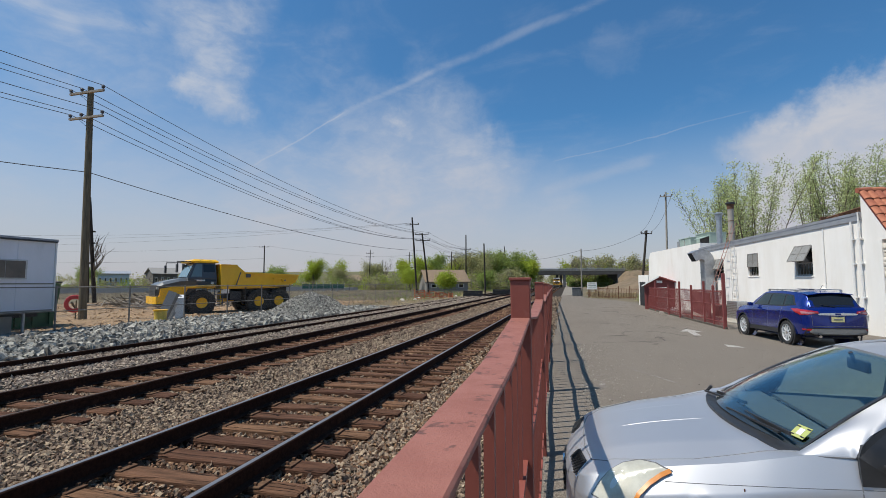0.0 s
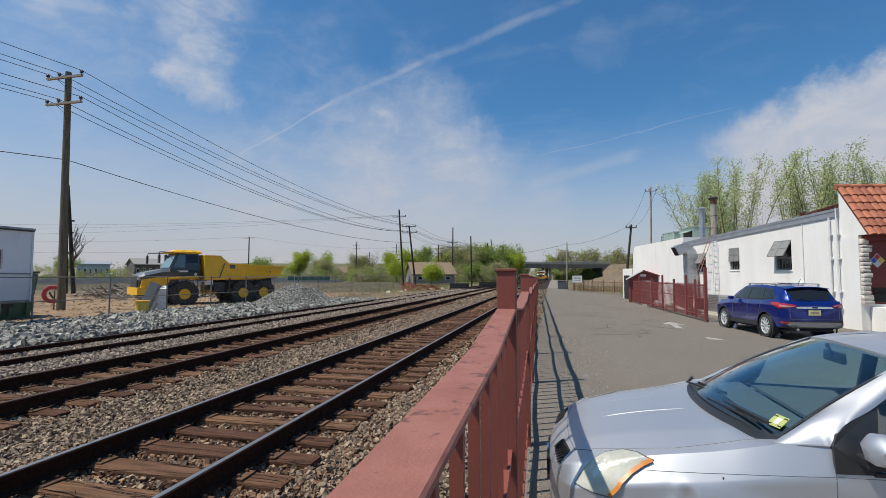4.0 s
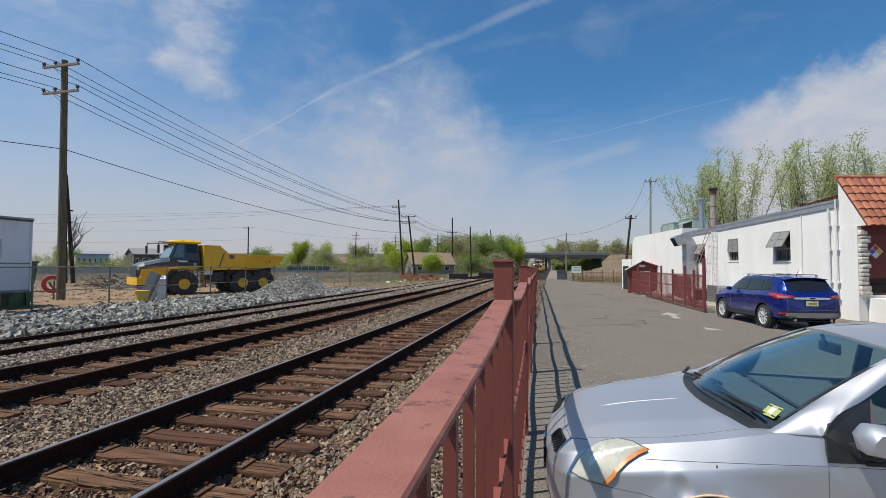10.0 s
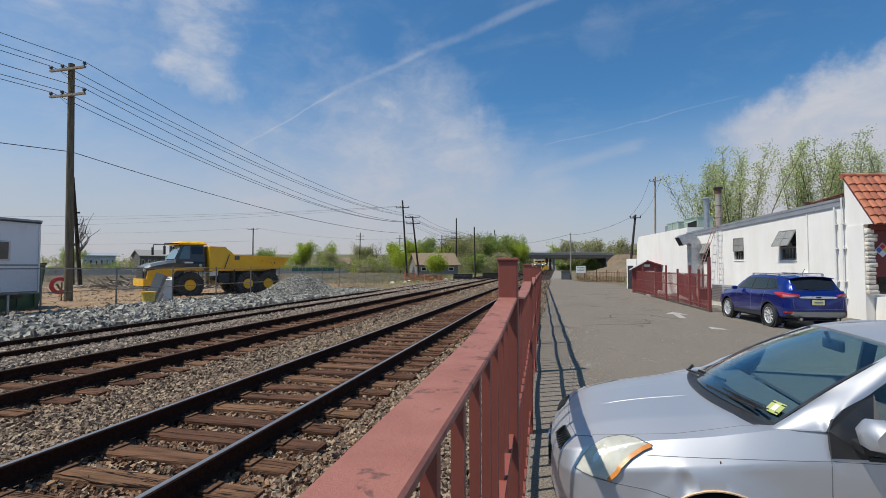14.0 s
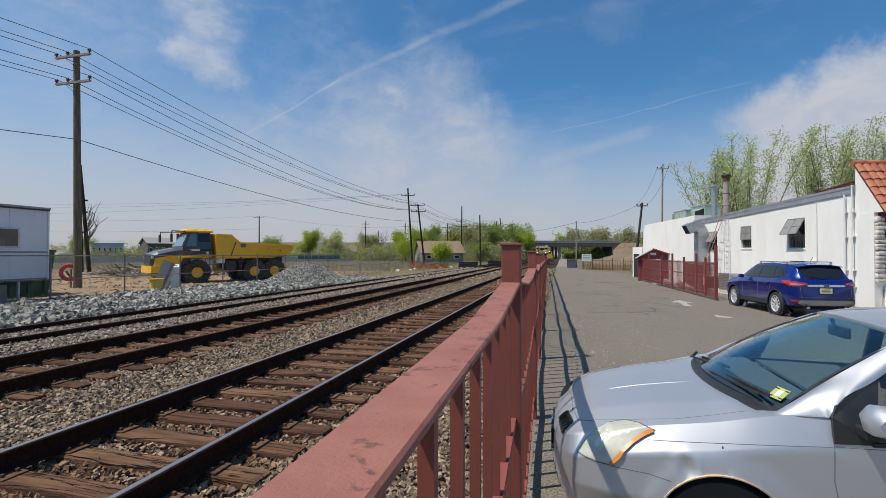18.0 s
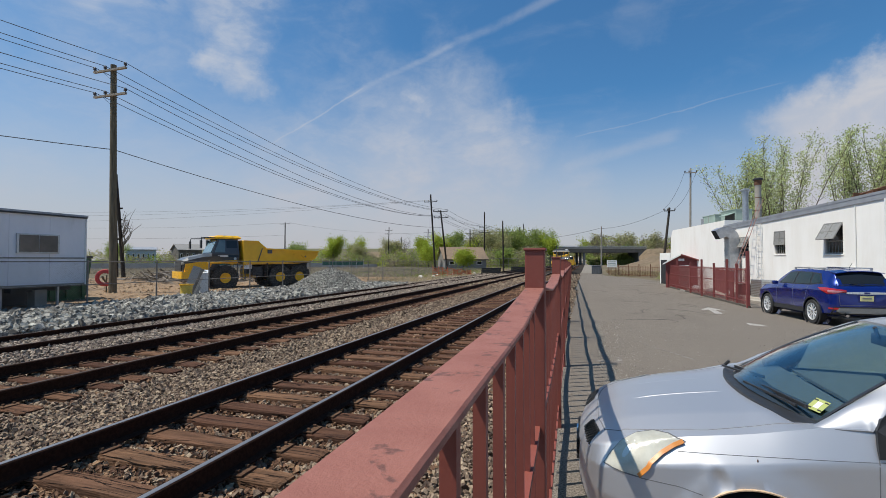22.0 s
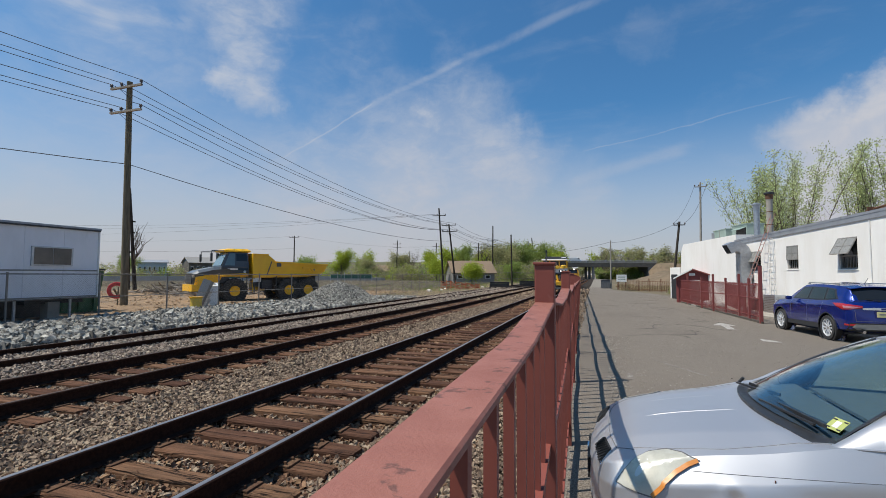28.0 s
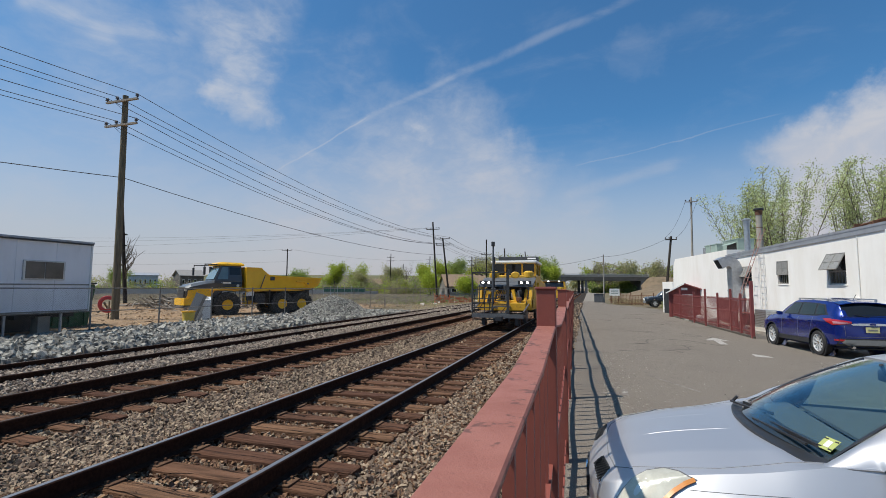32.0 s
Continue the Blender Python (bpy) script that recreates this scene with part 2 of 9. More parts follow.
M["sand"] = surface("sandy_earth", (0.32, 0.218, 0.132), (0.20, 0.137, 0.085), 4.0, 1.0, 0.95, bump=0.5, bump_scale=14, stain=(0.12, 0.093, 0.07), stain_scale=0.3, stain_at=(0.52, 0.72))
# bed far darker than the stones: shade of their gaps put into the colour
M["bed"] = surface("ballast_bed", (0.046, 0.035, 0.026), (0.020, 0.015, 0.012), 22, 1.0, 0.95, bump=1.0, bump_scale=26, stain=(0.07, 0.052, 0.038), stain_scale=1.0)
M["stone"] = surface("ballast_stone", (0.305, 0.224, 0.160), (0.162, 0.117, 0.083), 14, 1.0, 0.9, vary=0.62, bump=0.5, bump_scale=90)
M["stone_pale"] = surface("pale_ballast_stone", (0.36, 0.288, 0.228), (0.20, 0.155, 0.122), 14, 1.0, 0.9, vary=0.6, bump=0.5, bump_scale=90)
M["stone_rusty"] = surface("rusty_ballast_stone", (0.235, 0.135, 0.082), (0.115, 0.066, 0.042), 14, 1.0, 0.9, vary=0.58, bump=0.5, bump_scale=90)
M["rock"] = surface("grey_rock", (0.36, 0.34, 0.30), (0.15, 0.143, 0.125), 8, 1.0, 0.9, bump=0.4, bump_scale=40, vary=0.62)
M["rail_side"] = surface("rusty_rail", (0.040, 0.019, 0.012), (0.022, 0.011, 0.008), 30, 1.0, 0.97, bump=0.3, bump_scale=200, stain=(0.075, 0.036, 0.022), stain_scale=4)
M["rail_top"] = surface("worn_rail_head", (0.34, 0.33, 0.33), (0.2, 0.19, 0.19), 4, 0.7, 0.48, metal=0.85, stretch=(20, 1, 1))
M["rail_dull"] = surface("dull_rail_head", (0.07, 0.045, 0.033), (0.045, 0.028, 0.02), 8, 0.7, 0.7, metal=0.2)
M["tie"] = surface("old_tie_wood", (0.170, 0.086, 0.052), (0.072, 0.038, 0.024), 7, 1.0, 0.92, bump=1.0, bump_scale=30, stretch=(0.22, 3, 3), vary=0.42, stain=(0.048, 0.031, 0.023), stain_scale=4, split=0.011, split_scale=1.3)
M["plate"] = surface("tie_plate", (0.13, 0.075, 0.045), (0.07, 0.04, 0.027), 30, 1.0, 0.85, vary=0.2)
M["fence_red"] = surface("red_fence_paint", (0.235, 0.060, 0.041), (0.172, 0.044, 0.031), 3.5, 0.8, 0.62, bump=0.07, bump_scale=120, stain=(0.29, 0.120, 0.095), stain_scale=7, stain_at=(0.58, 0.8))
M["cap_red"] = surface("faded_cap_paint", (0.300, 0.116, 0.084), (0.235, 0.082, 0.059), 9, 0.9, 0.62, bump=0.22, bump_scale=150, stain=(0.085, 0.036, 0.027), stain_scale=16, stain_at=(0.57, 0.63))
M["white_wall"] = surface("white_stucco", (0.83, 0.80, 0.752), (0.76, 0.72, 0.66), 1.1, 0.8, 0.85, bump=0.25, bump_scale=40, stretch=(1.5, 1.5, 0.38), stain=(0.66, 0.58, 0.47), stain_scale=0.8, stain_at=(0.57, 0.86))
M["white_paint"] = surface("white_paint", (0.78, 0.77, 0.74), (0.66, 0.64, 0.6), 4, 0.7, 0.6)
M["coping"] = surface("grey_metal_coping", (0.36, 0.37, 0.39), (0.28, 0.29, 0.31), 2, 0.7, 0.5, metal=0.4, stain=(0.22, 0.2, 0.19), stain_scale=2)
M["galv"] = surface("galvanised_steel", (0.50, 0.52, 0.54), (0.38, 0.39, 0.41), 6, 0.8, 0.42, metal=0.8)
M["rust"] = surface("rusty_steel", (0.2, 0.10, 0.06), (0.11, 0.06, 0.04), 9, 1.0, 0.85, bump=0.2)
M["tile"] = surface("clay_roof_tile", (0.40, 0.135, 0.07), (0.30, 0.095, 0.052), 5, 1.0, 0.75, bump=0.2, bump_scale=50, vary=0.22)
M["dark_red"] = surface("dark_red_paint", (0.19, 0.03, 0.025), (0.14, 0.022, 0.02), 3, 0.7, 0.5)
M["shed_red"] = surface("shed_red_paint", (0.22, 0.05, 0.045), (0.16, 0.036, 0.032), 2, 0.8, 0.65, stain=(0.27, 0.09, 0.08), stain_scale=3)
M["ladder_red"] = surface("faded_ladder_paint", (0.34, 0.15, 0.12), (0.42, 0.30, 0.27), 6, 0.9, 0.7)
M["stone_trim"] = surface("rough_stone", (0.72, 0.66, 0.57), (0.52, 0.46, 0.39), 6, 1.0, 0.85, bump=0.6, bump_scale=20, vary=0.2)
M["frame"] = surface("grey_window_frame", (0.27, 0.255, 0.235), (0.2, 0.19, 0.175), 8, 0.8, 0.6)
M["screen"] = surface("grey_awning_glass", (0.27, 0.262, 0.24), (0.20, 0.195, 0.18), 3, 0.8, 0.3)
# near black, for black things and for the shade inside openings
M["dark"] = surface("black_and_shade", (0.022, 0.022, 0.024), (0.012, 0.012, 0.013), 3, 0.8, 0.8)
M["black"] = surface("black_rubber", (0.022, 0.022, 0.023), (0.035, 0.033, 0.031), 12, 0.8, 0.75, bump=0.2, bump_scale=60)
M["plastic"] = surface("black_plastic", (0.02, 0.021, 0.023), (0.03, 0.03, 0.032), 20, 0.7, 0.45)
M["concrete"] = surface("concrete", (0.36, 0.33, 0.285), (0.27, 0.245, 0.21), 1.5, 0.9, 0.9, bump=0.3, bump_scale=40, stain=(0.22, 0.2, 0.18), stain_scale=0.8)
M["line"] = surface("worn_line_paint", (0.36, 0.335, 0.30), (0.15, 0.13, 0.11), 14, 1.0, 0.9, stain=(0.12, 0.105, 0.09), stain_scale=8, stain_at=(0.42, 0.56))
M["arrow_paint"] = surface("faded_arrow_paint", (0.41, 0.39, 0.355), (0.27, 0.25, 0.225), 12, 1.0, 0.9, stain=(0.17, 0.15, 0.125), stain_scale=9, stain_at=(0.56, 0.66))
M["pole"] = surface("pole_wood", (0.185, 0.155, 0.105), (0.095, 0.08, 0.056), 5, 1.0, 0.9, bump=0.5, bump_scale=30, stretch=(3, 3, 0.25), vary=0.15)
M["pole_dark"] = surface("tarred_pole_wood", (0.06, 0.05, 0.04), (0.035, 0.03, 0.026), 5, 1.0, 0.9, stretch=(3, 3, 0.25), vary=0.25)
M["pole_pale"] = surface("bleached_pole_wood", (0.36, 0.33, 0.285), (0.24, 0.215, 0.185), 5, 1.0, 0.9, bump=0.4, bump_scale=30, stretch=(3, 3, 0.25))
M["arm"] = surface("weathered_crossarm", (0.34, 0.30, 0.25), (0.22, 0.19, 0.16), 8, 0.9, 0.9)
M["wire"] = surface("wire", (0.035, 0.035, 0.04), (0.03, 0.03, 0.03), 8, 0.5, 0.7)
M["insul"] = surface("brown_insulator", (0.10, 0.085, 0.08), (0.06, 0.05, 0.05), 8, 0.5, 0.3)
M["cage_steel"] = surface("dark_cage_steel", (0.05, 0.052, 0.055), (0.03, 0.031, 0.033), 8, 0.9, 0.6, metal=0.2)
M["pale_concrete"] = surface("pale_concrete", (0.46, 0.435, 0.395), (0.37, 0.345, 0.31), 0.4, 0.9, 0.9, stain=(0.30, 0.28, 0.25), stain_scale=0.3)
M["bark"] = surface("bark", (0.15, 0.125, 0.095), (0.085, 0.07, 0.055), 12, 1.0, 0.95, bump=0.4, bump_scale=30)


def leafy(name, c, lit=0.45, vary=0.3):
    """Leaves: part of the light shines through them, and each one differs a little."""
    m = bpy.data.materials.new(name)
    m.use_nodes = True
    n = Net(m.node_tree)
    pick = n.add("NewGeometry").outputs["Random Per Island"]
    hsv = n.add("HueSaturation", Color=(*c, 1))
    n.put(hsv, "Value", n.math("ADD", 1 - vary, n.math("MULTIPLY", pick, 2 * vary)))
    n.put(hsv, "Hue", n.math("ADD", 0.485, n.math("MULTIPLY", pick, 0.03)))
    face, through_it = n.add("BsdfDiffuse"), n.add("BsdfTranslucent")
    n.put(face, "Color", hsv.outputs[0]), n.put(through_it, "Color", hsv.outputs[0])
    both = n.add("MixShader")
    n.put(both, 0, lit)
    n.tree.links.new(face.outputs[0], both.inputs[1]), n.tree.links.new(through_it.outputs[0], both.inputs[2])
    out = n.add("OutputMaterial")
    n.tree.links.new(both.outputs[0], out.inputs[0])
    return m


for key, c in (("leaf_spring", (0.47, 0.52, 0.25)), ("leaf_bright", (0.36, 0.42, 0.06)), ("leaf_green", (0.27, 0.33, 0.095)), ("leaf_dull", (0.36, 0.35, 0.17)),
               ("twig_grey", (0.28, 0.24, 0.18)), ("grass_dry", (0.38, 0.30, 0.18)), ("grass_green", (0.20, 0.26, 0.07))):
    M[key] = leafy(key, c)
M["chain"] = surface("weathered_chain_link", (0.26, 0.24, 0.215), (0.16, 0.13, 0.105), 6, 0.9, 0.6, metal=0.3)
M["glass"] = glass("window_glass", (0.86, 0.93, 0.93))
M["glass_dark"] = surface("dark_tinted_glass", (0.012, 0.014, 0.016), (0.018, 0.02, 0.022), 2, 0.4, 0.06, rough_vary=0.02)


# ---------------------------------------------------------------- kit
def box(bm, c, s, m=None, bevel=0.0):
    """A box of the size s about the point c, in the space m."""
    got = bmesh.ops.create_cube(bm, size=1.0, matrix=(m or Matrix()) @ Matrix.Translation(c) @ Matrix.Diagonal((*s, 1)))
    if bevel:
        edges = list({e for v in got["verts"] for e in v.link_edges})
        bmesh.ops.bevel(bm, geom=edges, offset=bevel, segments=2, affect="EDGES", profile=0.6)
    return bm


def rod(bm, a, b, r, r2=None, n=8, caps=True):
    """A round bar from a to b, tapering from r to r2."""
    a, b = Vector(a), Vector(b)
    d = b - a
    m = Matrix.Translation((a + b) / 2) @ d.to_track_quat("Z", "Y").to_matrix().to_4x4()
    bmesh.ops.create_cone(bm, cap_ends=caps, segments=n, radius1=r, radius2=r if r2 is None else r2, depth=d.length, matrix=m)
    return bm


def bar(bm, a, b, w, h):
    """A square bar from a to b."""
    a, b = Vector(a), Vector(b)
    d = b - a
    m = Matrix.Translation((a + b) / 2) @ d.to_track_quat("Z", "Y").to_matrix().to_4x4()
    return box(bm, (0, 0, 0), (w, h, d.length), m)


def slab(bm, pts, along):
    """A flat outline pushed along a vector into a solid."""
    vs = [bm.verts.new(p) for p in pts]
    f = bm.faces.new(vs)
    got = bmesh.ops.extrude_face_region(bm, geom=[f])
    bmesh.ops.translate(bm, vec=along, verts=[g for g in got["geom"] if isinstance(g, bmesh.types.BMVert)])
    bmesh.ops.recalc_face_normals(bm, faces=bm.faces)
    return bm


def turned(bm, rings, n=24, m=None, closed=True):
    """A body of revolution about z: rings of (radius, height)."""
    m = m or Matrix()
    loops = [[bm.verts.new(m @ Vector((r * math.cos(2 * math.pi * k / n), r * math.sin(2 * math.pi * k / n), h))) for k in range(n)] for r, h in rings]
    for a, b in zip(loops, loops[1:]):
        for k in range(n):
            bm.faces.new((a[k], a[(k + 1) % n], b[(k + 1) % n], b[k]))
    if closed:
        bm.faces.new(loops[0][::-1]), bm.faces.new(loops[-1])
    bmesh.ops.recalc_face_normals(bm, faces=bm.faces)
    return bm


def loft(bm, rings, cap=True):
    """Skin over rings of points with equal counts."""
    loops = [[bm.verts.new(p) for p in ring] for ring in rings]
    n = len(loops[0])
    for a, b in zip(loops, loops[1:]):
        for k in range(n):
            bm.faces.new((a[k], a[(k + 1) % n], b[(k + 1) % n], b[k]))
    if cap:
        bm.faces.new(loops[0][::-1]), bm.faces.new(loops[-1])
    bmesh.ops.recalc_face_normals(bm, faces=bm.faces)
    return bm


def mesh_of(name, bm, material, smooth=False):
    me = bpy.data.meshes.new(name)
    bm.to_mesh(me)
    bm.free()
    me.materials.append(M[material] if isinstance(material, str) else material)
    if smooth:
        me.polygons.foreach_set("use_smooth", [True] * len(me.polygons))
        me.set_sharp_from_angle(angle=radians(smooth if smooth > 1 else 40))
    return me


def part(name, bm, material, parent=None, label="", at=None, smooth=False):
    """One mesh object, under its thing if there is one."""
    ob = new(name, mesh_of(name, bm, material, smooth))
    if parent:
        ob.parent = parent
    if at:
        ob.matrix_basis = at
    return tagged(ob, label)


def thing(name, label, category, at=None, group="", kind=""):
    ob = new(name)
    ob.empty_display_size = 0.2
    if at:
        ob.matrix_basis = at
    return tagged(ob, label, category, group, kind)


def piece(name, me, parent, m):
    ob = new(name, me)
    ob.parent = parent
    ob.matrix_basis = m
    return ob


def B():
    return bmesh.new()


def soup(name, verts, faces, material, smooth=False):
    """A mesh from arrays of corners and faces."""
    me = bpy.data.meshes.new(name)
    me.vertices.add(len(verts))
    me.vertices.foreach_set("co", np.asarray(verts, np.float32).ravel())
    f = np.asarray(faces, np.int32)
    me.loops.add(f.size)
    me.loops.foreach_set("vertex_index", f.ravel())
    me.polygons.add(len(f))
    me.polygons.foreach_set("loop_start", np.arange(0, f.size, f.shape[1], dtype=np.int32))
    me.update(calc_edges=True)
    me.polygons.foreach_set("use_smooth", [bool(smooth)] * len(me.polygons))
    me.materials.append(M[material] if isinstance(material, str) else material)
    return me


def stones(rng, places, sizes, flat=0.7):
    """Crushed stones: blocks with skewed faces and one corner broken off, turned every way."""
    n = len(places)
    corner = np.array([[x, y, z] for z in (-1, 1) for y in (-1, 1) for x in (-1, 1)], float) * 0.5
    v = corner[None] * rng.uniform(0.72, 1.08, (n, 8, 3))
    v[:, 4:, :2] *= rng.uniform(0.35, 1.0, (n, 1, 2))
    v[:, 4:, :2] += rng.normal(0, 0.14, (n, 1, 2))
    k = rng.integers(8, size=n)
    v[np.arange(n), k] *= rng.uniform(0.15, 0.7, n)[:, None]
    v *= (sizes[:, None] * np.stack([rng.uniform(1.0, 1.75, n), rng.uniform(0.75, 1.15, n), np.full(n, flat) * rng.uniform(0.8, 1.4, n)], 1))[:, None]
    a, b, c = rng.uniform(0, 2 * np.pi, n), rng.normal(0, 0.55, n), rng.normal(0, 0.55, n)
    ca, sa, cb, sb, cc, sc = [f(q)[:, None] for q in (a, b, c) for f in (np.cos, np.sin)]
    x, z = v[..., 0] * cc - v[..., 2] * sc, v[..., 0] * sc + v[..., 2] * cc
    y, z = v[..., 1] * cb - z * sb, v[..., 1] * sb + z * cb
    v = np.stack([x * ca - y * sa, x * sa + y * ca, z], -1) + places[:, None]
    quad = np.array([[0, 2, 3, 1], [4, 5, 7, 6], [0, 1, 5, 4], [2, 6, 7, 3], [0, 4, 6, 2], [1, 3, 7, 5]])
    return v.reshape(-1, 3), (quad[None] + 8 * np.arange(n)[:, None, None]).reshape(-1, 4)


# ---------------------------------------------------------------- ground, road, tracks
RAIL_Z = 0.30
TRACKS = ((-3.558, RAIL_Z), (-7.49, RAIL_Z), (-11.42, RAIL_Z - 0.10))


M["grit"] = surface("loose_grit", (0.40, 0.36, 0.31), (0.12, 0.105, 0.09), 60, 1.0, 0.93, vary=0.7)
M["seal"] = surface("crack_filler", (0.04, 0.036, 0.032), (0.025, 0.022, 0.02), 20, 0.8, 0.9)


def make_ground():
    rng = np.random.default_rng(3)
    # one sheet to the horizon, finer near by, with a little swell in the yard
    xs = np.unique(np.concatenate([np.linspace(-2500, -200, 12), np.linspace(-200, -60, 20), np.linspace(-60, 60, 121), np.linspace(60, 2500, 14)]))
    ys = np.unique(np.concatenate([np.linspace(-400, -20, 10), np.linspace(-20, 120, 141), np.linspace(120, 400, 29), np.linspace(400, 4000, 12)]))
    gx, gy = np.meshgrid(xs, ys)
    gz = np.full_like(gx, -0.06)
    yard = (gx < -16.5) & (gx > -60) & (gy < 120) & (gy > 0)
    gz[yard] += 0.06 * np.sin(gx[yard] * 0.9) * np.sin(gy[yard] * 0.7) + 0.05 * rng.random(yard.sum())
    gz[gx < -13] += 0.05
    v = np.stack([gx, gy, gz], -1).reshape(-1, 3)
    w = len(xs)
    i = (np.arange(len(ys) - 1)[:, None] * w + np.arange(w - 1)[None]).ravel()
    ob = new("ground", soup("ground", v, np.stack([i, i + 1, i + 1 + w, i + w], 1), "earth"))
    tagged(ob, "dry brown earth with grass patches", "ground", kind="structure")
    # bare sandy yard behind the chain-link fence
    bm = B()
    bmesh.ops.create_grid(bm, x_segments=40, y_segments=40, size=1.0, matrix=Matrix.Translation((-33, 27, 0.02)) @ Matrix.Diagonal((15, 19, 1, 1)))
    for vert in bm.verts:
        vert.co.z += 0.05 * noise.noise(vert.co * 0.5) + 0.06 - 0.004 * max(0, abs(vert.co.x + 33) - 12) ** 2
    tagged(part("yard", bm, "sand", smooth=True), "bare sandy earth of a work yard", "ground", kind="structure")
    # asphalt lot and lane
    bm = B()
    slab(bm, [(-0.55, -30, -0.4), (40, -30, -0.4), (40, 18.5, -0.4), (6.2, 46, -0.4), (5.0, 52, -0.4), (2.2, 60, -0.4), (1.6, 72, -0.4), (-0.9, 72, -0.4), (-0.75, 40, -0.4)], (0, 0, 0.4))
    tagged(part("road", bm, "asphalt"), "worn grey asphalt parking lot with cracks", "road", kind="structure")
    M["lane_gravel"] = surface("lane_gravel", (0.26, 0.235, 0.20), (0.17, 0.15, 0.125), 6, 1.0, 0.95, bump=0.4, bump_scale=40)
    bm = B()
    slab(bm, [(-1.0, 72, -0.4), (1.6, 72, -0.4), (3.4, 320, -0.4), (-1.2, 320, -0.4)], (0, 0, 0.39))
    tagged(part("lane", bm, "lane_gravel"), "pale gravelled lane running on beside the tracks", "road", kind="structure")
    # painted marks on the asphalt
    for pts in ([(0.52, 9.0), (0.62, 9.0), (0.64, 9.55), (0.54, 9.55)], [(0.15, 9.08), (0.52, 9.02), (0.52, 9.12), (0.15, 9.18)], [(0.45, 7.55), (0.80, 7.62), (0.80, 7.72), (0.45, 7.65)], [(1.15, 11.25), (1.9, 9.75), (1.94, 9.77), (1.19, 11.27)]):
        bm = B()
        slab(bm, [(x, y, 0.0) for x, y in pts], (0, 0, 0.004))
        tagged(part("parking_line", bm, "line"), "worn white paint line on the asphalt", "road marking", kind="structure")
    for m, k in ((pose(4.5, 19.6, 0, 0, 0, -4), 0.95),):
        bm = B()
        slab(bm, [m @ (Vector(p) * k) for p in ((-0.12, -1.3, 0), (0.12, -1.3, 0), (0.12, 0.1, 0), (0.42, 0.05, 0), (0, 1.2, 0), (-0.42, 0.05, 0), (-0.12, 0.1, 0))], (0, 0, 0.004))
        tagged(part("painted_arrow", bm, "arrow_paint"), "faded white direction arrow on the asphalt", "road marking", kind="structure")
    bm = B()
    slab(bm, [(4.53, 15.93, 0), (4.48, 15.38, 0), (4.88, 15.24, 0), (4.81, 15.6, 0)], (0, 0, 0.004))
    tagged(part("paint_remnant", bm, "arrow_paint"), "worn remnant of white paint on the asphalt", "road marking", kind="structure")
    # long cracks in the old surface, most of them running across the lane
    for k in range(26):
        bm = B()
        x, y, a = rng.uniform(0.6, 5.2), rng.uniform(11, 46), rng.choice((0.0, math.pi / 2), p=(0.75, 0.25)) + rng.normal(0, 0.4)
        edge = []
        for j in range(int(rng.integers(6, 26))):
            w = rng.uniform(0.003, 0.011) * (1 + y / 40)
            edge.append(((x - w * math.sin(a), y + w * math.cos(a)), (x + w * math.sin(a), y - w * math.cos(a))))
            x, y, a = x + 0.11 * math.cos(a), y + 0.11 * math.sin(a), a + rng.normal(0, 0.42)
        loft(bm, [[(p[0], p[1], 0.0), (p[0], p[1], 0.003), (q[0], q[1], 0.003), (q[0], q[1], 0.0)] for p, q in edge])
        tagged(part("asphalt_crack", bm, "seal"), "dark meandering crack in the asphalt", "crack", kind="structure")


make_ground()

RAIL_PROFILE = ((-0.07, -0.175), (0.07, -0.175), (0.07, -0.163), (0.012, -0.145), (0.010, -0.045), (0.036, -0.036), (0.037, -0.008), (0.028, 0.0),
                (-0.028, 0.0), (-0.037, -0.008), (-0.036, -0.036), (-0.010, -0.045), (-0.012, -0.145), (-0.07, -0.163))


def make_grit():
    """Loose grit on the asphalt, thick along the foot of the fence."""
    rng = np.random.default_rng(91)
    n = 9000
    x = np.where(rng.random(n) < 0.4, 0.22 + rng.exponential(0.35, n), rng.uniform(0.2, 7.5, n))
    y = rng.uniform(1.2, 15, n)
    v, f = stones(rng, np.stack([x, y, np.full(n, 0.003)], -1), 0.006 + 0.016 * rng.random(n) ** 2, 0.6)
    tagged(new("loose_grit", soup("loose_grit", v, f, "grit")), "loose pale grit scattered on the asphalt", "grit", kind="stuff")


make_grit()


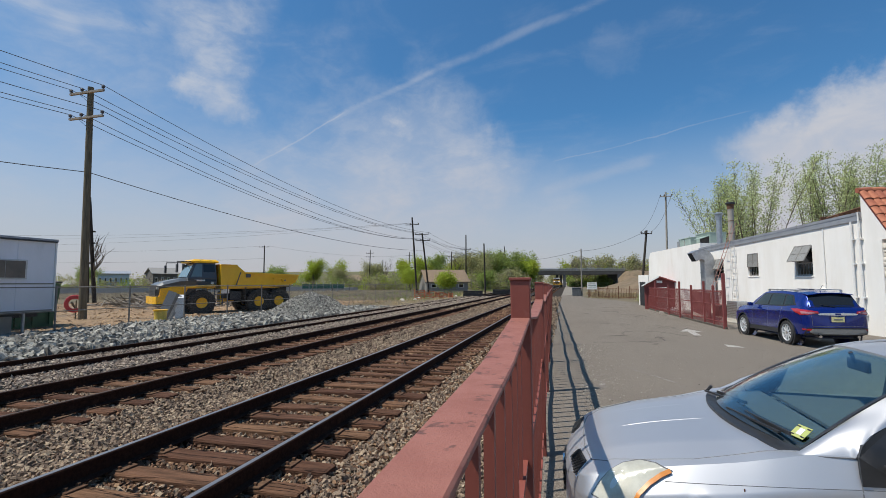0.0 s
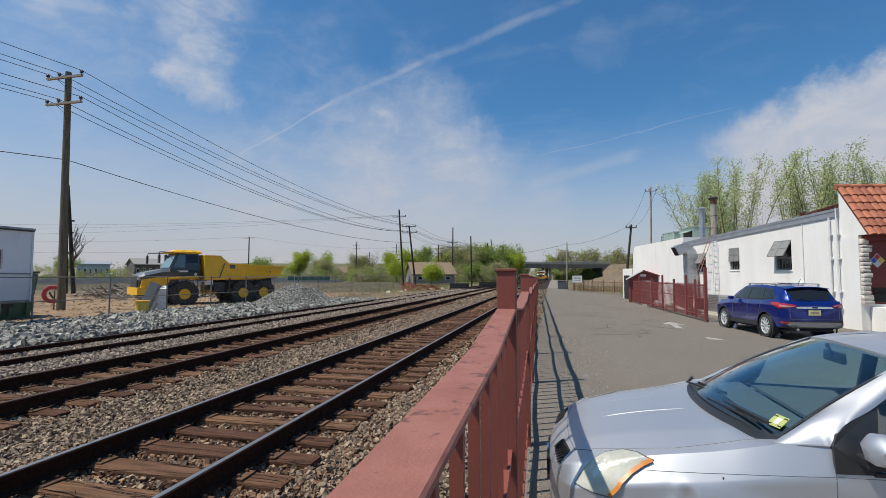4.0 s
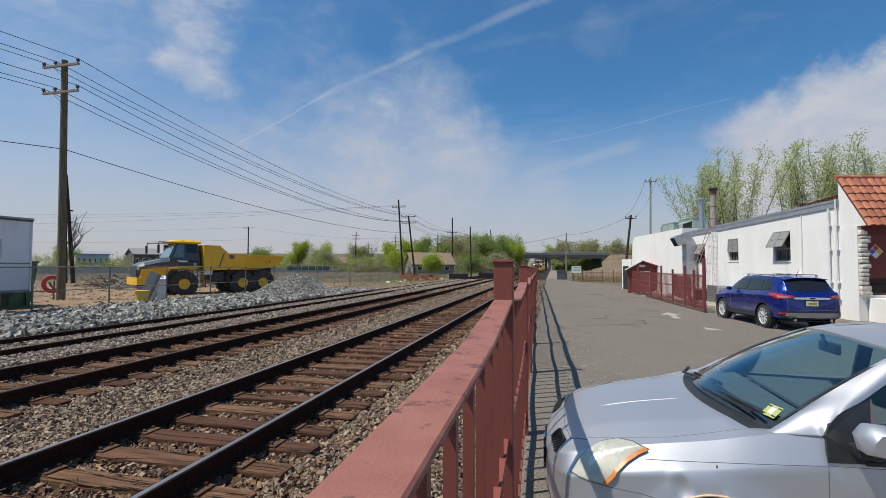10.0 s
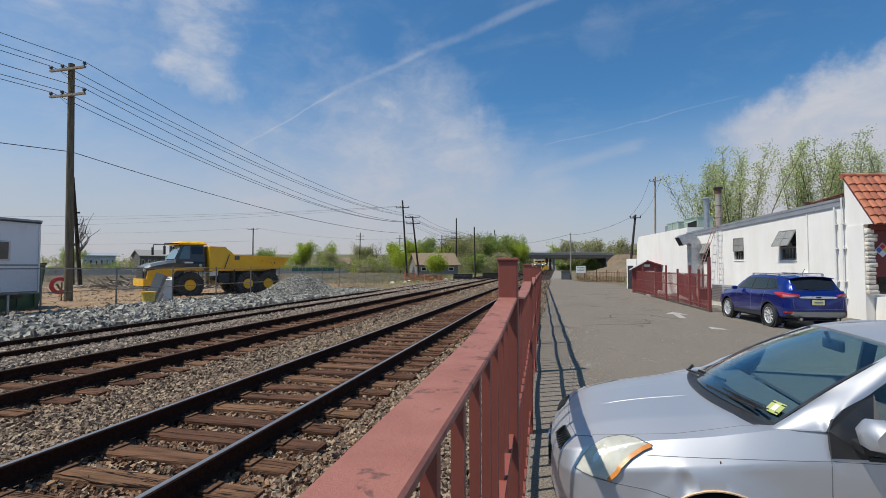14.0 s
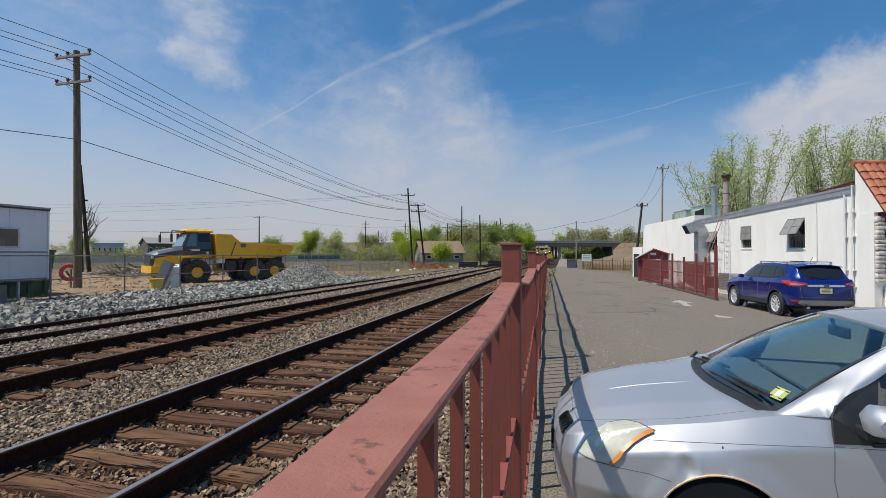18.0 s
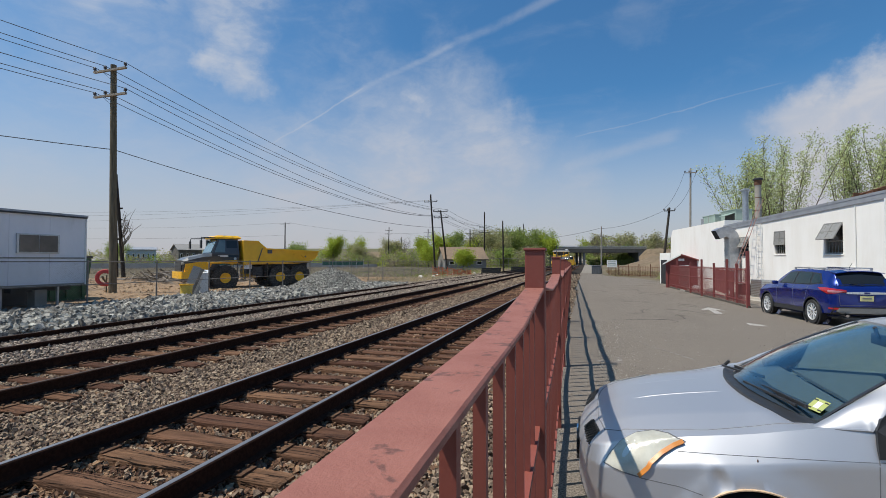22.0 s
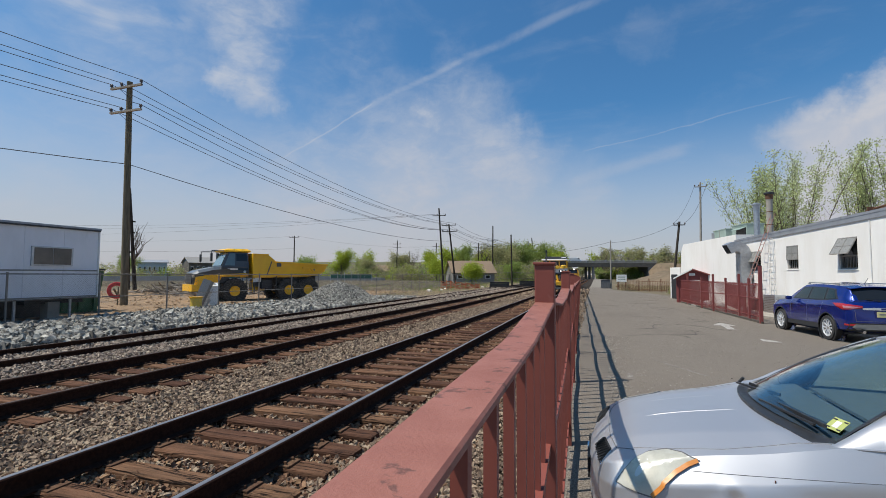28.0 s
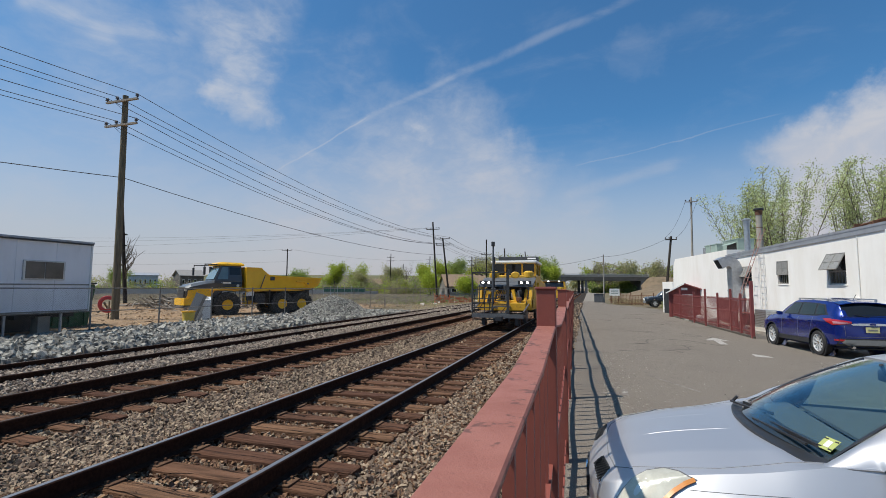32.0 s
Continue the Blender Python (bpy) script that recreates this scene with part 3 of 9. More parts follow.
def make_tracks():
    rng = np.random.default_rng(11)
    tie_me = []
    for k in range(6):
        rings = []
        for x in (-1.295, -1.26, -0.7, 0.0, 0.7, 1.26, 1.295):
            e, ends = rng.normal(0, 0.006, 4), 0.012 if abs(x) > 1.28 else 0.0
            rings.append([(x + rng.normal(0, 0.01), -0.1125 + ends + e[0], -0.18), (x, -0.1125 + ends + e[0], -0.016), (x, -0.098 + ends, e[1] * 0.6 - ends), (x, 0.098 - ends, e[2] * 0.6 - ends), (x, 0.1125 - ends + e[3], -0.016), (x, 0.1125 - ends + e[3], -0.18)])
        bm = loft(B(), rings)
        tie_me.append(mesh_of("tie", bm, "tie"))
    bm = box(B(), (0, 0, 0.008), (0.34, 0.19, 0.016), bevel=0.004)
    for sx in (-1, 1):
        for sy in (-1, 1):
            box(bm, (sx * 0.105, sy * 0.055, 0.024), (0.03, 0.022, 0.03))
    plate_me = mesh_of("tie_plate", bm, "plate")
    for k, (x0, z) in enumerate(TRACKS):
        track = thing("railway_track", ("railway track with polished rail heads on wooden ties", "railway track with dull rusty rails on wooden ties",
                                        "siding track half buried in grey stone")[k], "railway track", pose(x0, 0, z))
        for side in (-1, 1):
            far = (330, 330, 130)[k]
            bm = B()
            slab(bm, [(x, -14, h) for x, h in RAIL_PROFILE], (0, far + 14, 0))
            rail = part("rail", bm, "rail_side", track, at=pose(side * 0.7525, 0, 0))
            bm = B()
            slab(bm, [(x, -14, h) for x, h in ((-0.024, 0.0), (0.026, 0.0), (0.024, 0.0025), (-0.02, 0.0025))], (0, far + 14, 0))
            part("rail_head", bm, ("rail_top", "rail_dull", "rail_dull")[k], rail, "shiny worn running surface" if k == 0 else "dull brown running surface")
        y, n = -6.2, 0
        rest = B()
        while y < (150, 120, 60)[k]:
            m = pose(rng.normal(0, 0.025), y, -0.175 + rng.normal(0, 0.004) - (0.05 if k == 2 else 0), 0, 0, rng.normal(0, 0.8))
            if n < 150:
                tie = piece("tie", tie_me[int(rng.integers(6))], track, m)
                if y < 22 and k < 2:
                    for side in (-1, 1):
                        piece("tie_plate", plate_me, tie, pose(side * 0.7525, 0, 0.0))
            else:
                box(rest, m.translation + Vector((0, 0, -0.09)), (2.59, 0.225, 0.18))
            y += 0.497 + rng.normal(0, 0.012)
            n += 1
        if rest.verts:
            tagged(part("far_ties", rest, "tie", track), "row of far wooden ties", kind="stuff")
        else:
            rest.free()


make_tracks()


def bed_height(x, y):
    """The stone surface: level between the rails, sunk in the ditches beside them."""
    z = np.full_like(x, 0.03)
    for x0, top in TRACKS:
        d = np.abs(x - x0)
        lift = np.clip((2.25 - d) / 0.75, 0, 1)
        z = np.maximum(z, 0.0 + lift * (top - (0.225 if top > 0.25 else 0.125)))
    z = np.where(x > -1.35, 0.10 * np.clip((-0.45 - x) / 0.9, 0, 1) - 0.02, z)
    # bank of larger grey stone beyond the siding
    z = np.where(x < -13.0, 0.06 + 0.13 * np.exp(-((x + 16.2) / 2.0) ** 2) * np.clip((30 - y) / 12, 0, 1), z)
    return z


def make_ballast():
    rng = np.random.default_rng(5)
    xs, ys = np.arange(-19.5, -0.40, 0.15), np.concatenate([np.arange(-14, 40, 0.3), np.arange(40, 335, 5)])
    gx, gy = np.meshgrid(xs, ys)
    gz = bed_height(gx, gy) - 0.03
    v, w = np.stack([gx, gy, gz], -1).reshape(-1, 3), len(xs)
    i = (np.arange(len(ys) - 1)[:, None] * w + np.arange(w - 1)[None]).ravel()
    keep = ~((v[i, 0] < -13.3) & (v[i, 1] > 30))
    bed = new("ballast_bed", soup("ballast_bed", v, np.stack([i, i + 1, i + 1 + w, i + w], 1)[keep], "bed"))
    tagged(bed, "near-black bed under the ties, shade of the gaps between stones put into its colour", "ballast", kind="structure")
    for name, mat, zones in (("ballast", "stone", ((-9.0, -0.45, -6.0, 1.0, 300, 0.05), (-9.6, -0.45, 1.0, 7.0, 1000, 0.041), (-9.0, -0.45, 7.0, 14.0, 520, 0.045), (-9.0, -0.5, 14.0, 30.0, 230, 0.058), (-9.0, -0.75, 30, 60, 48, 0.10))),
                             ("pale_ballast", "stone_pale", ((-13.0, -9.6, 0.5, 7.0, 420, 0.050), (-12.9, -9.0, 7.0, 14.0, 520, 0.045), (-13.2, -9.0, 14.0, 30.0, 230, 0.058), (-13, -9.0, 30, 60, 48, 0.10))),
                             ("rusty_ballast", "stone_rusty", ((-5.0, -1.2, -6.0, 1.0, 200, 0.045), (-5.0, -1.2, 1.0, 9.0, 620, 0.037), (-9.0, -6.0, 1.0, 9.0, 120, 0.046), (-5.0, -1.4, 9.0, 22.0, 110, 0.06), (-4.9, -2, 22, 60, 25, 0.1)))):
        P, S = [], []
        for x0, x1, y0, y1, dense, size in zones:
            n = int((x1 - x0) * (y1 - y0) * dense)
            x, y = rng.uniform(x0, x1, n), rng.uniform(y0, y1, n)
            if mat == "stone":
                near = np.minimum(np.abs(x - TRACKS[0][0]), 9)
                ok = (near > 1.25) | (rng.random(n) < 0.25)
                x, y = x[ok], y[ok]
            P.append(np.stack([x, y, bed_height(x, y) - 0.035 + rng.uniform(0.0, 0.05, len(x)) * size / 0.05], -1))
            S.append(rng.uniform(0.65, 1.3, len(x)) * size)
        v, f = stones(rng, np.concatenate(P), np.concatenate(S))
        ob = new(name, soup(name, v, f, mat))
        tagged(ob, {"stone": "loose crushed brown-grey track ballast", "stone_pale": "paler crushed ballast beside the siding"}.get(mat, "rust-stained crushed ballast between the rails"), "ballast", kind="stuff")
    # larger pale stone dumped beyond the siding
    n = 25000
    x, y = -13.0 - np.abs(rng.normal(0, 2.6, n)), rng.uniform(4, 33, n)
    ok = (x > -19.3)
    x, y = x[ok], y[ok]
    v, f = stones(rng, np.stack([x, y, bed_height(x, y) + rng.uniform(-0.06, 0.10, len(x))], -1), 0.07 + 0.13 * rng.random(len(x)) ** 2.2, 1.0)
    tagged(new("rubble_bank", soup("rubble_bank", v, f, "rock")), "bank of broken pale grey stone beside the siding", "rubble", kind="stuff")
    # heap of fresh gravel
    bm = B()
    bmesh.ops.create_grid(bm, x_segments=40, y_segments=40, size=1.0, matrix=Matrix.Translation((-16.2, 27.2, 0)) @ Matrix.Diagonal((3.2, 4.2, 1, 1)))

    def heap(x, y):
        d = math.hypot((x + 16.2) / 1.0, (y - 27.2) / 1.35)
        return max(-0.1, 1.62 - 0.62 * d + 0.10 * noise.noise((x * 0.8, y * 0.8, 2)) - 0.25 * math.exp(-d * d * 2))
    for vert in bm.verts:
        vert.co.z = heap(vert.co.x, vert.co.y) - 0.03
    tagged(part("gravel_heap", bm, "rock"), "cone of fresh grey gravel beside the tracks", "gravel heap")
    n = 16000
    x, y = rng.uniform(-19.4, -13.0, n), rng.uniform(23, 31.4, n)
    z = np.array([heap(a, b) for a, b in zip(x, y)])
    ok = z > 0.02
    v, f = stones(rng, np.stack([x, y, z], -1)[ok], rng.uniform(0.04, 0.10, ok.sum()))
    tagged(new("heap_gravel", soup("heap_gravel", v, f, "rock")), "loose grey gravel on the heap", "gravel", kind="stuff")


make_ballast()

# ---------------------------------------------------------------- steel fence beside the tracks
FENCE_AT = pose(-0.166, 0, 0, -0.38, 0, 1.62)      # runs over a degree and a half off the tracks and falls a little
POST_Y, BAY, CAP_Z, POST_TOP = 2.30, 3.08, 1.684, 1.926


def cap_height(s):
    """The top rail's height along a bay: level in the middle, swept up to the posts."""
    d = min(s, BAY - s)
    k = max(0.0, 1.0 - d / 1.0)
    return CAP_Z + 0.063 * k


def make_fence():
    fence = thing("picket_fence", "red-painted steel picket fence with swept top rail beside the tracks", "fence", FENCE_AT)
    posts = [POST_Y + BAY * k for k in range(-2, 21)]
    post = mesh_of("post", box(B(), (0, 0, POST_TOP / 2 - 0.1), (0.094, 0.094, POST_TOP + 0.2), bevel=0.006), "fence_red")
    bm = box(B(), (0, 0, POST_TOP + 0.005), (0.107, 0.107, 0.014), bevel=0.004)
    lid = mesh_of("post_cap", bm, "fence_red")
    picket = mesh_of("picket", box(B(), (0, 0, 0), (0.026, 0.026, 1.0)), "fence_red")
    bm = B()
    rings = []
    n = 40
    for k in range(n + 1):
        s = 0.047 + (BAY - 0.094) * k / n
        z = cap_height(s)
        rings.append([(-0.047, s, z - 0.004), (-0.043, s, z), (0.042, s, z), (0.046, s, z - 0.004), (0.046, s, z - 0.013), (-0.047, s, z - 0.013)])
    loft(bm, rings)
    top = mesh_of("top_rail", bm, "cap_red")
    # the lower rails run parallel to the swept top, proud of the pickets
    def swept(drop, half):
        rings = []
        for k in range(21):
            t = 0.047 + (BAY - 0.094) * k / 20
            z = cap_height(t) - drop
            rings.append([(-half, t, z), (half, t, z), (half, t, z - 0.034), (-half, t, z - 0.034)])
        return mesh_of("rail", loft(B(), rings), "fence_red")
    mid_rail, low_rail = swept(0.66, 0.024), swept(1.46, 0.024)
    for y in posts:
        p = piece("post", post, fence, pose(0, y, 0))
        piece("post_cap", lid, p, pose(0, 0, 0))
        piece("top_rail", top, fence, pose(0, y, 0))
        piece("bottom_rail", low_rail, fence, pose(0, y, 0))
        piece("middle_rail", mid_rail, fence, pose(0, y, 0))
        for k in range(12):
            s = BAY / 13 * (k + 1)
            h = cap_height(s) - 0.013 - 0.12
            m = pose(0, y + s, 0.12 + h / 2) @ Matrix.Diagonal((1, 1, h, 1))
            if y < 40:
                piece("picket", picket, fence, m)
    # low dark strip under the fence: the shade at its foot put in
    bm = box(B(), (0, 30, -0.06), (0.10, 80, 0.14), FENCE_AT, bevel=0.01)
    tagged(part("fence_sill", bm, "patch"), "narrow dark strip, the shade under the fence put in", "kerb", kind="structure")


make_fence()

# ---------------------------------------------------------------- white building
# its own space: x along the wall from the near corner to the far end, y into the building, z up
WALL_TURN = radians(101.8)
BLDG = Matrix.Translation((10.179, 19.789, 0)) @ Matrix.Rotation(WALL_TURN, 4, "Z")   # x along, y to the left of it, out of the wall


def wall_with_holes(bm, x0, x1, z0, z1, holes, thick, y=0.0):
    """A wall face from x0 to x1 with openings (x0, x1, z0, z1), thickness going inwards (-y)."""
    xs = sorted({x0, x1, *[h[0] for h in holes], *[h[1] for h in holes]})
    zs = sorted({z0, z1, *[h[2] for h in holes], *[h[3] for h in holes]})
    for a, b in zip(xs, xs[1:]):
        for c, d in zip(zs, zs[1:]):
            if not any(h[0] <= a and b <= h[1] and h[2] <= c and d <= h[3] for h in holes):
                box(bm, ((a + b) / 2, y - thick / 2, (c + d) / 2), (b - a, thick, d - c))
    bmesh.ops.remove_doubles(bm, verts=bm.verts, dist=0.0005)
    return bm


def make_building():
    bld = thing("restaurant_building", "long low white stucco building with awning windows and tiled entry", "building", BLDG)
    top = lambda x: 4.28 - 0.038 * x
    # long wall with three windows
    holes = [(2.42, 3.42, 2.12, 3.38), (5.98, 6.80, 2.16, 3.27), (9.05, 9.95, 2.10, 3.14)]
    bm = wall_with_holes(B(), 0.0, 11.6, -0.2, 3.7, holes, 0.25)
    slab(bm, [(0, -0.25, 3.7), (11.6, -0.25, 3.7), (11.6, -0.25, top(11.6)), (0, -0.25, top(0))], (0, 0.25, 0))
    part("wall", bm, "white_wall", bld)
    bm = B()
    slab(bm, [(-0.05, -0.3, top(0) - 0.02), (11.6, -0.3, top(11.6) - 0.02), (11.6, -0.3, top(11.6) + 0.08), (-0.05, -0.3, top(0) + 0.08)], (0, 0.36, 0))
    slab(bm, [(-0.05, 0.0, top(0) - 0.22), (11.6, 0.0, top(11.6) - 0.2), (11.6, 0.0, top(11.6) - 0.02), (-0.05, 0.0, top(0) - 0.02)], (0, 0.045, 0))
    part("coping", bm, "coping", bld, "dented grey metal roof edge")
    # roof and the far walls
    bm = B()
    slab(bm, [(-0.1, -0.3, 3.6), (11.6, -0.3, 3.55), (11.6, -14, 3.55), (-0.1, -14, 3.6)], (0, 0, 0.2))
    part("roof", bm, "coping", bld)
    bm = box(B(), (2.8, -13.9, 1.8), (17.6, 0.25, 3.9))
    part("back_wall", bm, "white_wall", bld)
    # far wing, set forward and taller, its top slopes
    wing = B()
    far, near_top, far_top = 20.0, 4.24, 4.14
    slab(wing, [(11.6, -0.02, -0.2), (far, -0.02, -0.2), (far - 0.35, -0.02, far_top - 0.5), (far - 0.7, -0.02, far_top), (11.6, -0.02, near_top)], (0, -12, 0))
    part("far_wing", wing, "white_wall", bld, "smooth white far wing with a sloped edge")
    bm = box(B(), (far + 1.05, -3.0, 1.15), (2.1, 5.9, 2.6))
    annex = part("annex", bm, "white_wall", bld, "low white annex with a dark doorway")
    # near-black panel on the solid wall puts in the doorway's shade
    bm = box(B(), (far + 1.15, -0.03, 0.95), (1.1, 0.08, 1.9))
    part("doorway", bm, "dark", annex, "near-black panel, the shade of an open doorway put in")

    # windows: frame, grille, panes, and the awning sash that tilts out
    for k, (a, b, c, d) in enumerate(holes):
        win = thing("window", "grey metal awning window, its upper sash tilted out", "")
        win.parent = bld
        w, h = b - a, d - c
        win.matrix_basis = pose(a, -0.10, c)
        bm = B()
        for q in ((0.03, h / 2, 0.06, h), (w - 0.03, h / 2, 0.06, h)):
            box(bm, (q[0], 0, q[1]), (q[2], 0.08, q[3]))
        for zz in (0.03, h - 0.03, h * 0.42):
            box(bm, (w / 2, 0, zz), (w - 0.12, 0.08, 0.06))
        part("window_frame", bm, "frame", win)
        bm = B()
        for j in range(1, 6):
            rod(bm, (w * j / 6, 0.03, 0.06), (w * j / 6, 0.03, h * 0.42), 0.01, n=6)
        part("grille", bm, "frame", win)
        part("pane", box(B(), (w / 2, -0.02, h / 2), (w - 0.12, 0.01, h - 0.12)), "glass_dark", win, "dark glass")
        part("window_sill", box(B(), (w / 2, 0.10, -0.03), (w + 0.06, 0.06, 0.05), bevel=0.01), "white_wall", win)
        # near-black box behind the pane puts in the shade of the room
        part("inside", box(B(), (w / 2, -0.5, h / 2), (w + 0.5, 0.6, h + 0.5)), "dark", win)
        tilt = (-29, -3, -26)[k]
        sash = part("sash", box(B(), (w / 2, 0.0, -h * 0.29), (w - 0.02, 0.025, h * 0.56)), "screen", win, "weathered glazed sash tilted outwards", at=pose(0, 0.10, h - 0.02, -tilt, 0, 0))
        for q in (0.015, w - 0.015, w / 2):
            part("sash_bar", box(B(), (q, 0.006, -h * 0.29), (0.035, 0.04, h * 0.57)), "frame", sash)
        for zz in (0, -h * 0.57, -h * 0.29):
            part("sash_bar", box(B(), (w / 2, 0.007, zz), (w, 0.042, 0.035)), "frame", sash)

    # entry front, square to the long wall, under a tiled pent roof
    front = -0.80
    bm = box(B(), (front / 2 + 0.0, -0.125, 1.5), (-front, 0.25, 3.6))
    slab(bm, [(0.0, -0.02, 3.3), (front - 0.36, -0.02, 3.3), (-0.05, -0.02, 5.05)], (0, -0.12, 0))
    entry = part("entry_wall", bm, "white_wall", bld, "white stucco return wall with a triangular gable end")
    part("front_wall", box(B(), (front + 0.13, -4.6, 0.40), (0.25, 8.7, 1.0)), "white_wall", entry)
    part("upper_wall", box(B(), (-0.15, -4.4, 3.85), (0.3, 8.6, 1.1)), "white_wall", entry)
    # near-black slab puts in the shade behind the entry front
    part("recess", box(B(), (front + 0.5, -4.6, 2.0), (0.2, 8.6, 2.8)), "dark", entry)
    ridge, eave = Vector((-0.06, 0, 5.10)), Vector((-1.27, 0, 3.30))
    slope = (eave - ridge)
    length = slope.length
    across, down = Vector((0, -1, 0)), slope.normalized()
    m = Matrix((( across.x, down.x, across.cross(down).x, ridge.x), (across.y, down.y, across.cross(down).y, ridge.y), (across.z, down.z, across.cross(down).z, ridge.z), (0, 0, 0, 1)))
    lift = 1.0 if m.to_3x3().col[2].z > 0 else -1.0
    part("roof_deck", box(B(), (4.3, length / 2, -lift * 0.05), (8.6, length, 0.05), m), "dark_red", entry)
    arc = [(0.135 * math.cos(math.pi * k / 8), 0.075 * math.sin(math.pi * k / 8)) for k in range(9)]
    rings = []
    for end, r, up in ((0.0, 0.92, 0.0), (0.40, 1.06, 0.03)):
        rings.append([(x * r, end, lift * (h * r + 0.012 + up)) for x, h in arc] + [(x * r * 0.86, end, lift * (h * r * 0.8 + up)) for x, h in reversed(arc)])
    tile = mesh_of("roof_tile", loft(B(), rings), "tile", 50)
    for row in range(6):
        for col in range(24):
            piece("roof_tile", tile, entry, m @ pose(0.08 + col * 0.255 + 0.006 * math.sin(col * 7 + row), 0.02 + row * (length - 0.36) / 5, lift * (-0.01 + 0.004 * math.sin(col * 3.3 + row * 5))))
    for k in range(14):
        part("ridge_tile", rod(B(), (-0.03, 0.06 - k * 0.42, 5.13), (-0.03, -0.38 - k * 0.42, 5.14), 0.10, 0.115, n=12), "tile", entry)
    part("beam", box(B(), (front - 0.06, -4.3, 3.20), (0.14, 8.3, 0.18), bevel=0.01), "dark_red", entry)
    rng = np.random.default_rng(8)
    z = 0.9
    while z < 3.05:
        h, w = rng.uniform(0.11, 0.21), rng.uniform(0.24, 0.36)
        bm = box(B(), (0, 0, h / 2), (0.20, w, h - 0.008), bevel=0.045)
        for v in bm.verts:
            v.co += Vector([0.012 * noise.noise(v.co * 9 + Vector((z * 7, k * 3.1, 0))) for k in range(3)])
        part("trim_stone", bm, "stone_trim", entry, smooth=50, at=pose(front - 0.02, -w / 2 - rng.uniform(0.0, 0.05), z))
        z += h
    panel = part("door_panel", box(B(), (front + 0.16, -0.98, 2.05), (0.06, 1.25, 2.3), bevel=0.01), "dark_red", entry, "dark red painted door panel")
    part("door_glass", box(B(), (front + 0.12, -0.98, 1.22), (0.02, 0.9, 0.5)), "glass_dark", panel)
    part("door_jamb", box(B(), (front + 0.10, -1.72, 2.05), (0.16, 0.2, 2.3)), "dark_red", entry)
    part("front_window", box(B(), (front + 0.16, -3.2, 2.05), (0.05, 2.6, 2.2)), "glass_dark", entry)
    m = pose(front + 0.12, -0.72, 2.42) @ Matrix.Rotation(radians(45), 4, "X")
    sign = part("hazard_sign", box(B(), (0, 0, 0), (0.012, 0.36, 0.36), m), "white_paint", panel, "diamond-shaped fire hazard sign")
    for (y, z), c in (((0.085, 0.085), (0.6, 0.03, 0.03)), ((0.085, -0.085), (0.05, 0.12, 0.5)), ((-0.085, 0.085), (0.75, 0.55, 0.03)), ((-0.085, -0.085), (0.8, 0.8, 0.78))):
        part("sign_field", box(B(), (-0.009, y, z), (0.006, 0.15, 0.15), m), surface("sign_colour", c, None, 4, 0.2, 0.5), sign)
    porch = thing("porch_rail", "red metal handrail on a raised white porch", "railing", BLDG)
    part("porch_base", box(B(), (front - 0.5, -4.6, 0.36), (0.95, 8.6, 0.9)), "white_wall", porch)
    for zz in (1.25, 1.88):
        part("handrail", rod(B(), (front - 0.9, -0.32, zz), (front - 0.9, -7, zz), 0.022), "dark_red", porch)
    for k in range(7):
        part("post", box(B(), (front - 0.93, -0.34 - k * 0.9, 0.95), (0.05, 0.05, 1.9)), "dark_red", porch)

    # pipes at the corner
    pipes = thing("wall_pipes", "white-painted conduits running down the wall corner", "pipe", BLDG)
    for x, r, zt in ((0.32, 0.03, 4.05), (-0.02, 0.024, 4.35)):
        p = part("pipe", rod(B(), (x, 0.09, 0.25), (x, 0.09, zt), r, n=10), "white_paint", pipes)
        for zz in (0.7, 1.3, 2.5, 3.4):
            part("clamp", box(B(), (x, 0.06, zz), (0.14, 0.09, 0.05)), "white_paint", p)
        bm = rod(B(), (x, 0.09, 0.25), (x + 0.12, 0.12, 0.12), r, n=10)
        rod(bm, (x + 0.12, 0.12, 0.12), (x + 0.3, 0.1, 0.2), r, n=10)
        part("elbow", bm, "white_paint", p)
    part("pipe", rod(B(), (1.75, 0.03, 1.6), (1.75, 0.03, 3.95), 0.02), "white_paint", pipes)
    bm = box(B(), (1.9, 0.12, 1.45), (0.22, 0.22, 0.3), bevel=0.02)
    box(bm, (1.9, 0.2, 1.2), (0.12, 0.16, 0.2), bevel=0.02)
    part("meter_box", bm, "white_paint", pipes)
    roofpipe = thing("roof_pipes", "rusty pipes lying along the roof edge", "pipe", BLDG)
    for k in range(3):
        part("pipe", rod(B(), (0.1, -0.4 - 0.2 * k, 4.62 + 0.03 * k), (2.6, -0.5 - 0.25 * k, 4.40), 0.035), "rust", roofpipe)
    for k in range(3):
        part("bracket", box(B(), (0.4 + k * 0.9, -0.6, 4.35), (0.05, 0.7, 0.3)), "rust", roofpipe)

    # flues and roof plant
    for x, y, h, r, mat, word in ((9.75, -0.9, 2.55, 0.155, "rust", "tall stained metal flue with a rain cap"), (10.45, -0.6, 2.05, 0.15, "galv", "galvanised round flue with a rain cap")):
        flue = thing("flue", word, "chimney", BLDG @ pose(x, y, 3.7))
        part("pipe", rod(B(), (0, 0, 0), (0, 0, h), r, n=16), "concrete" if mat == "rust" else mat, flue, smooth=50)
        part("rain_cap", turned(B(), [(r * 1.5, h + 0.02), (r * 1.62, h + 0.06), (r * 1.62, h + 0.12), (r * 0.9, h + 0.17)], 16), "cage_steel" if mat == "rust" else mat, flue, "dark sooty rain cap" if mat == "rust" else "")
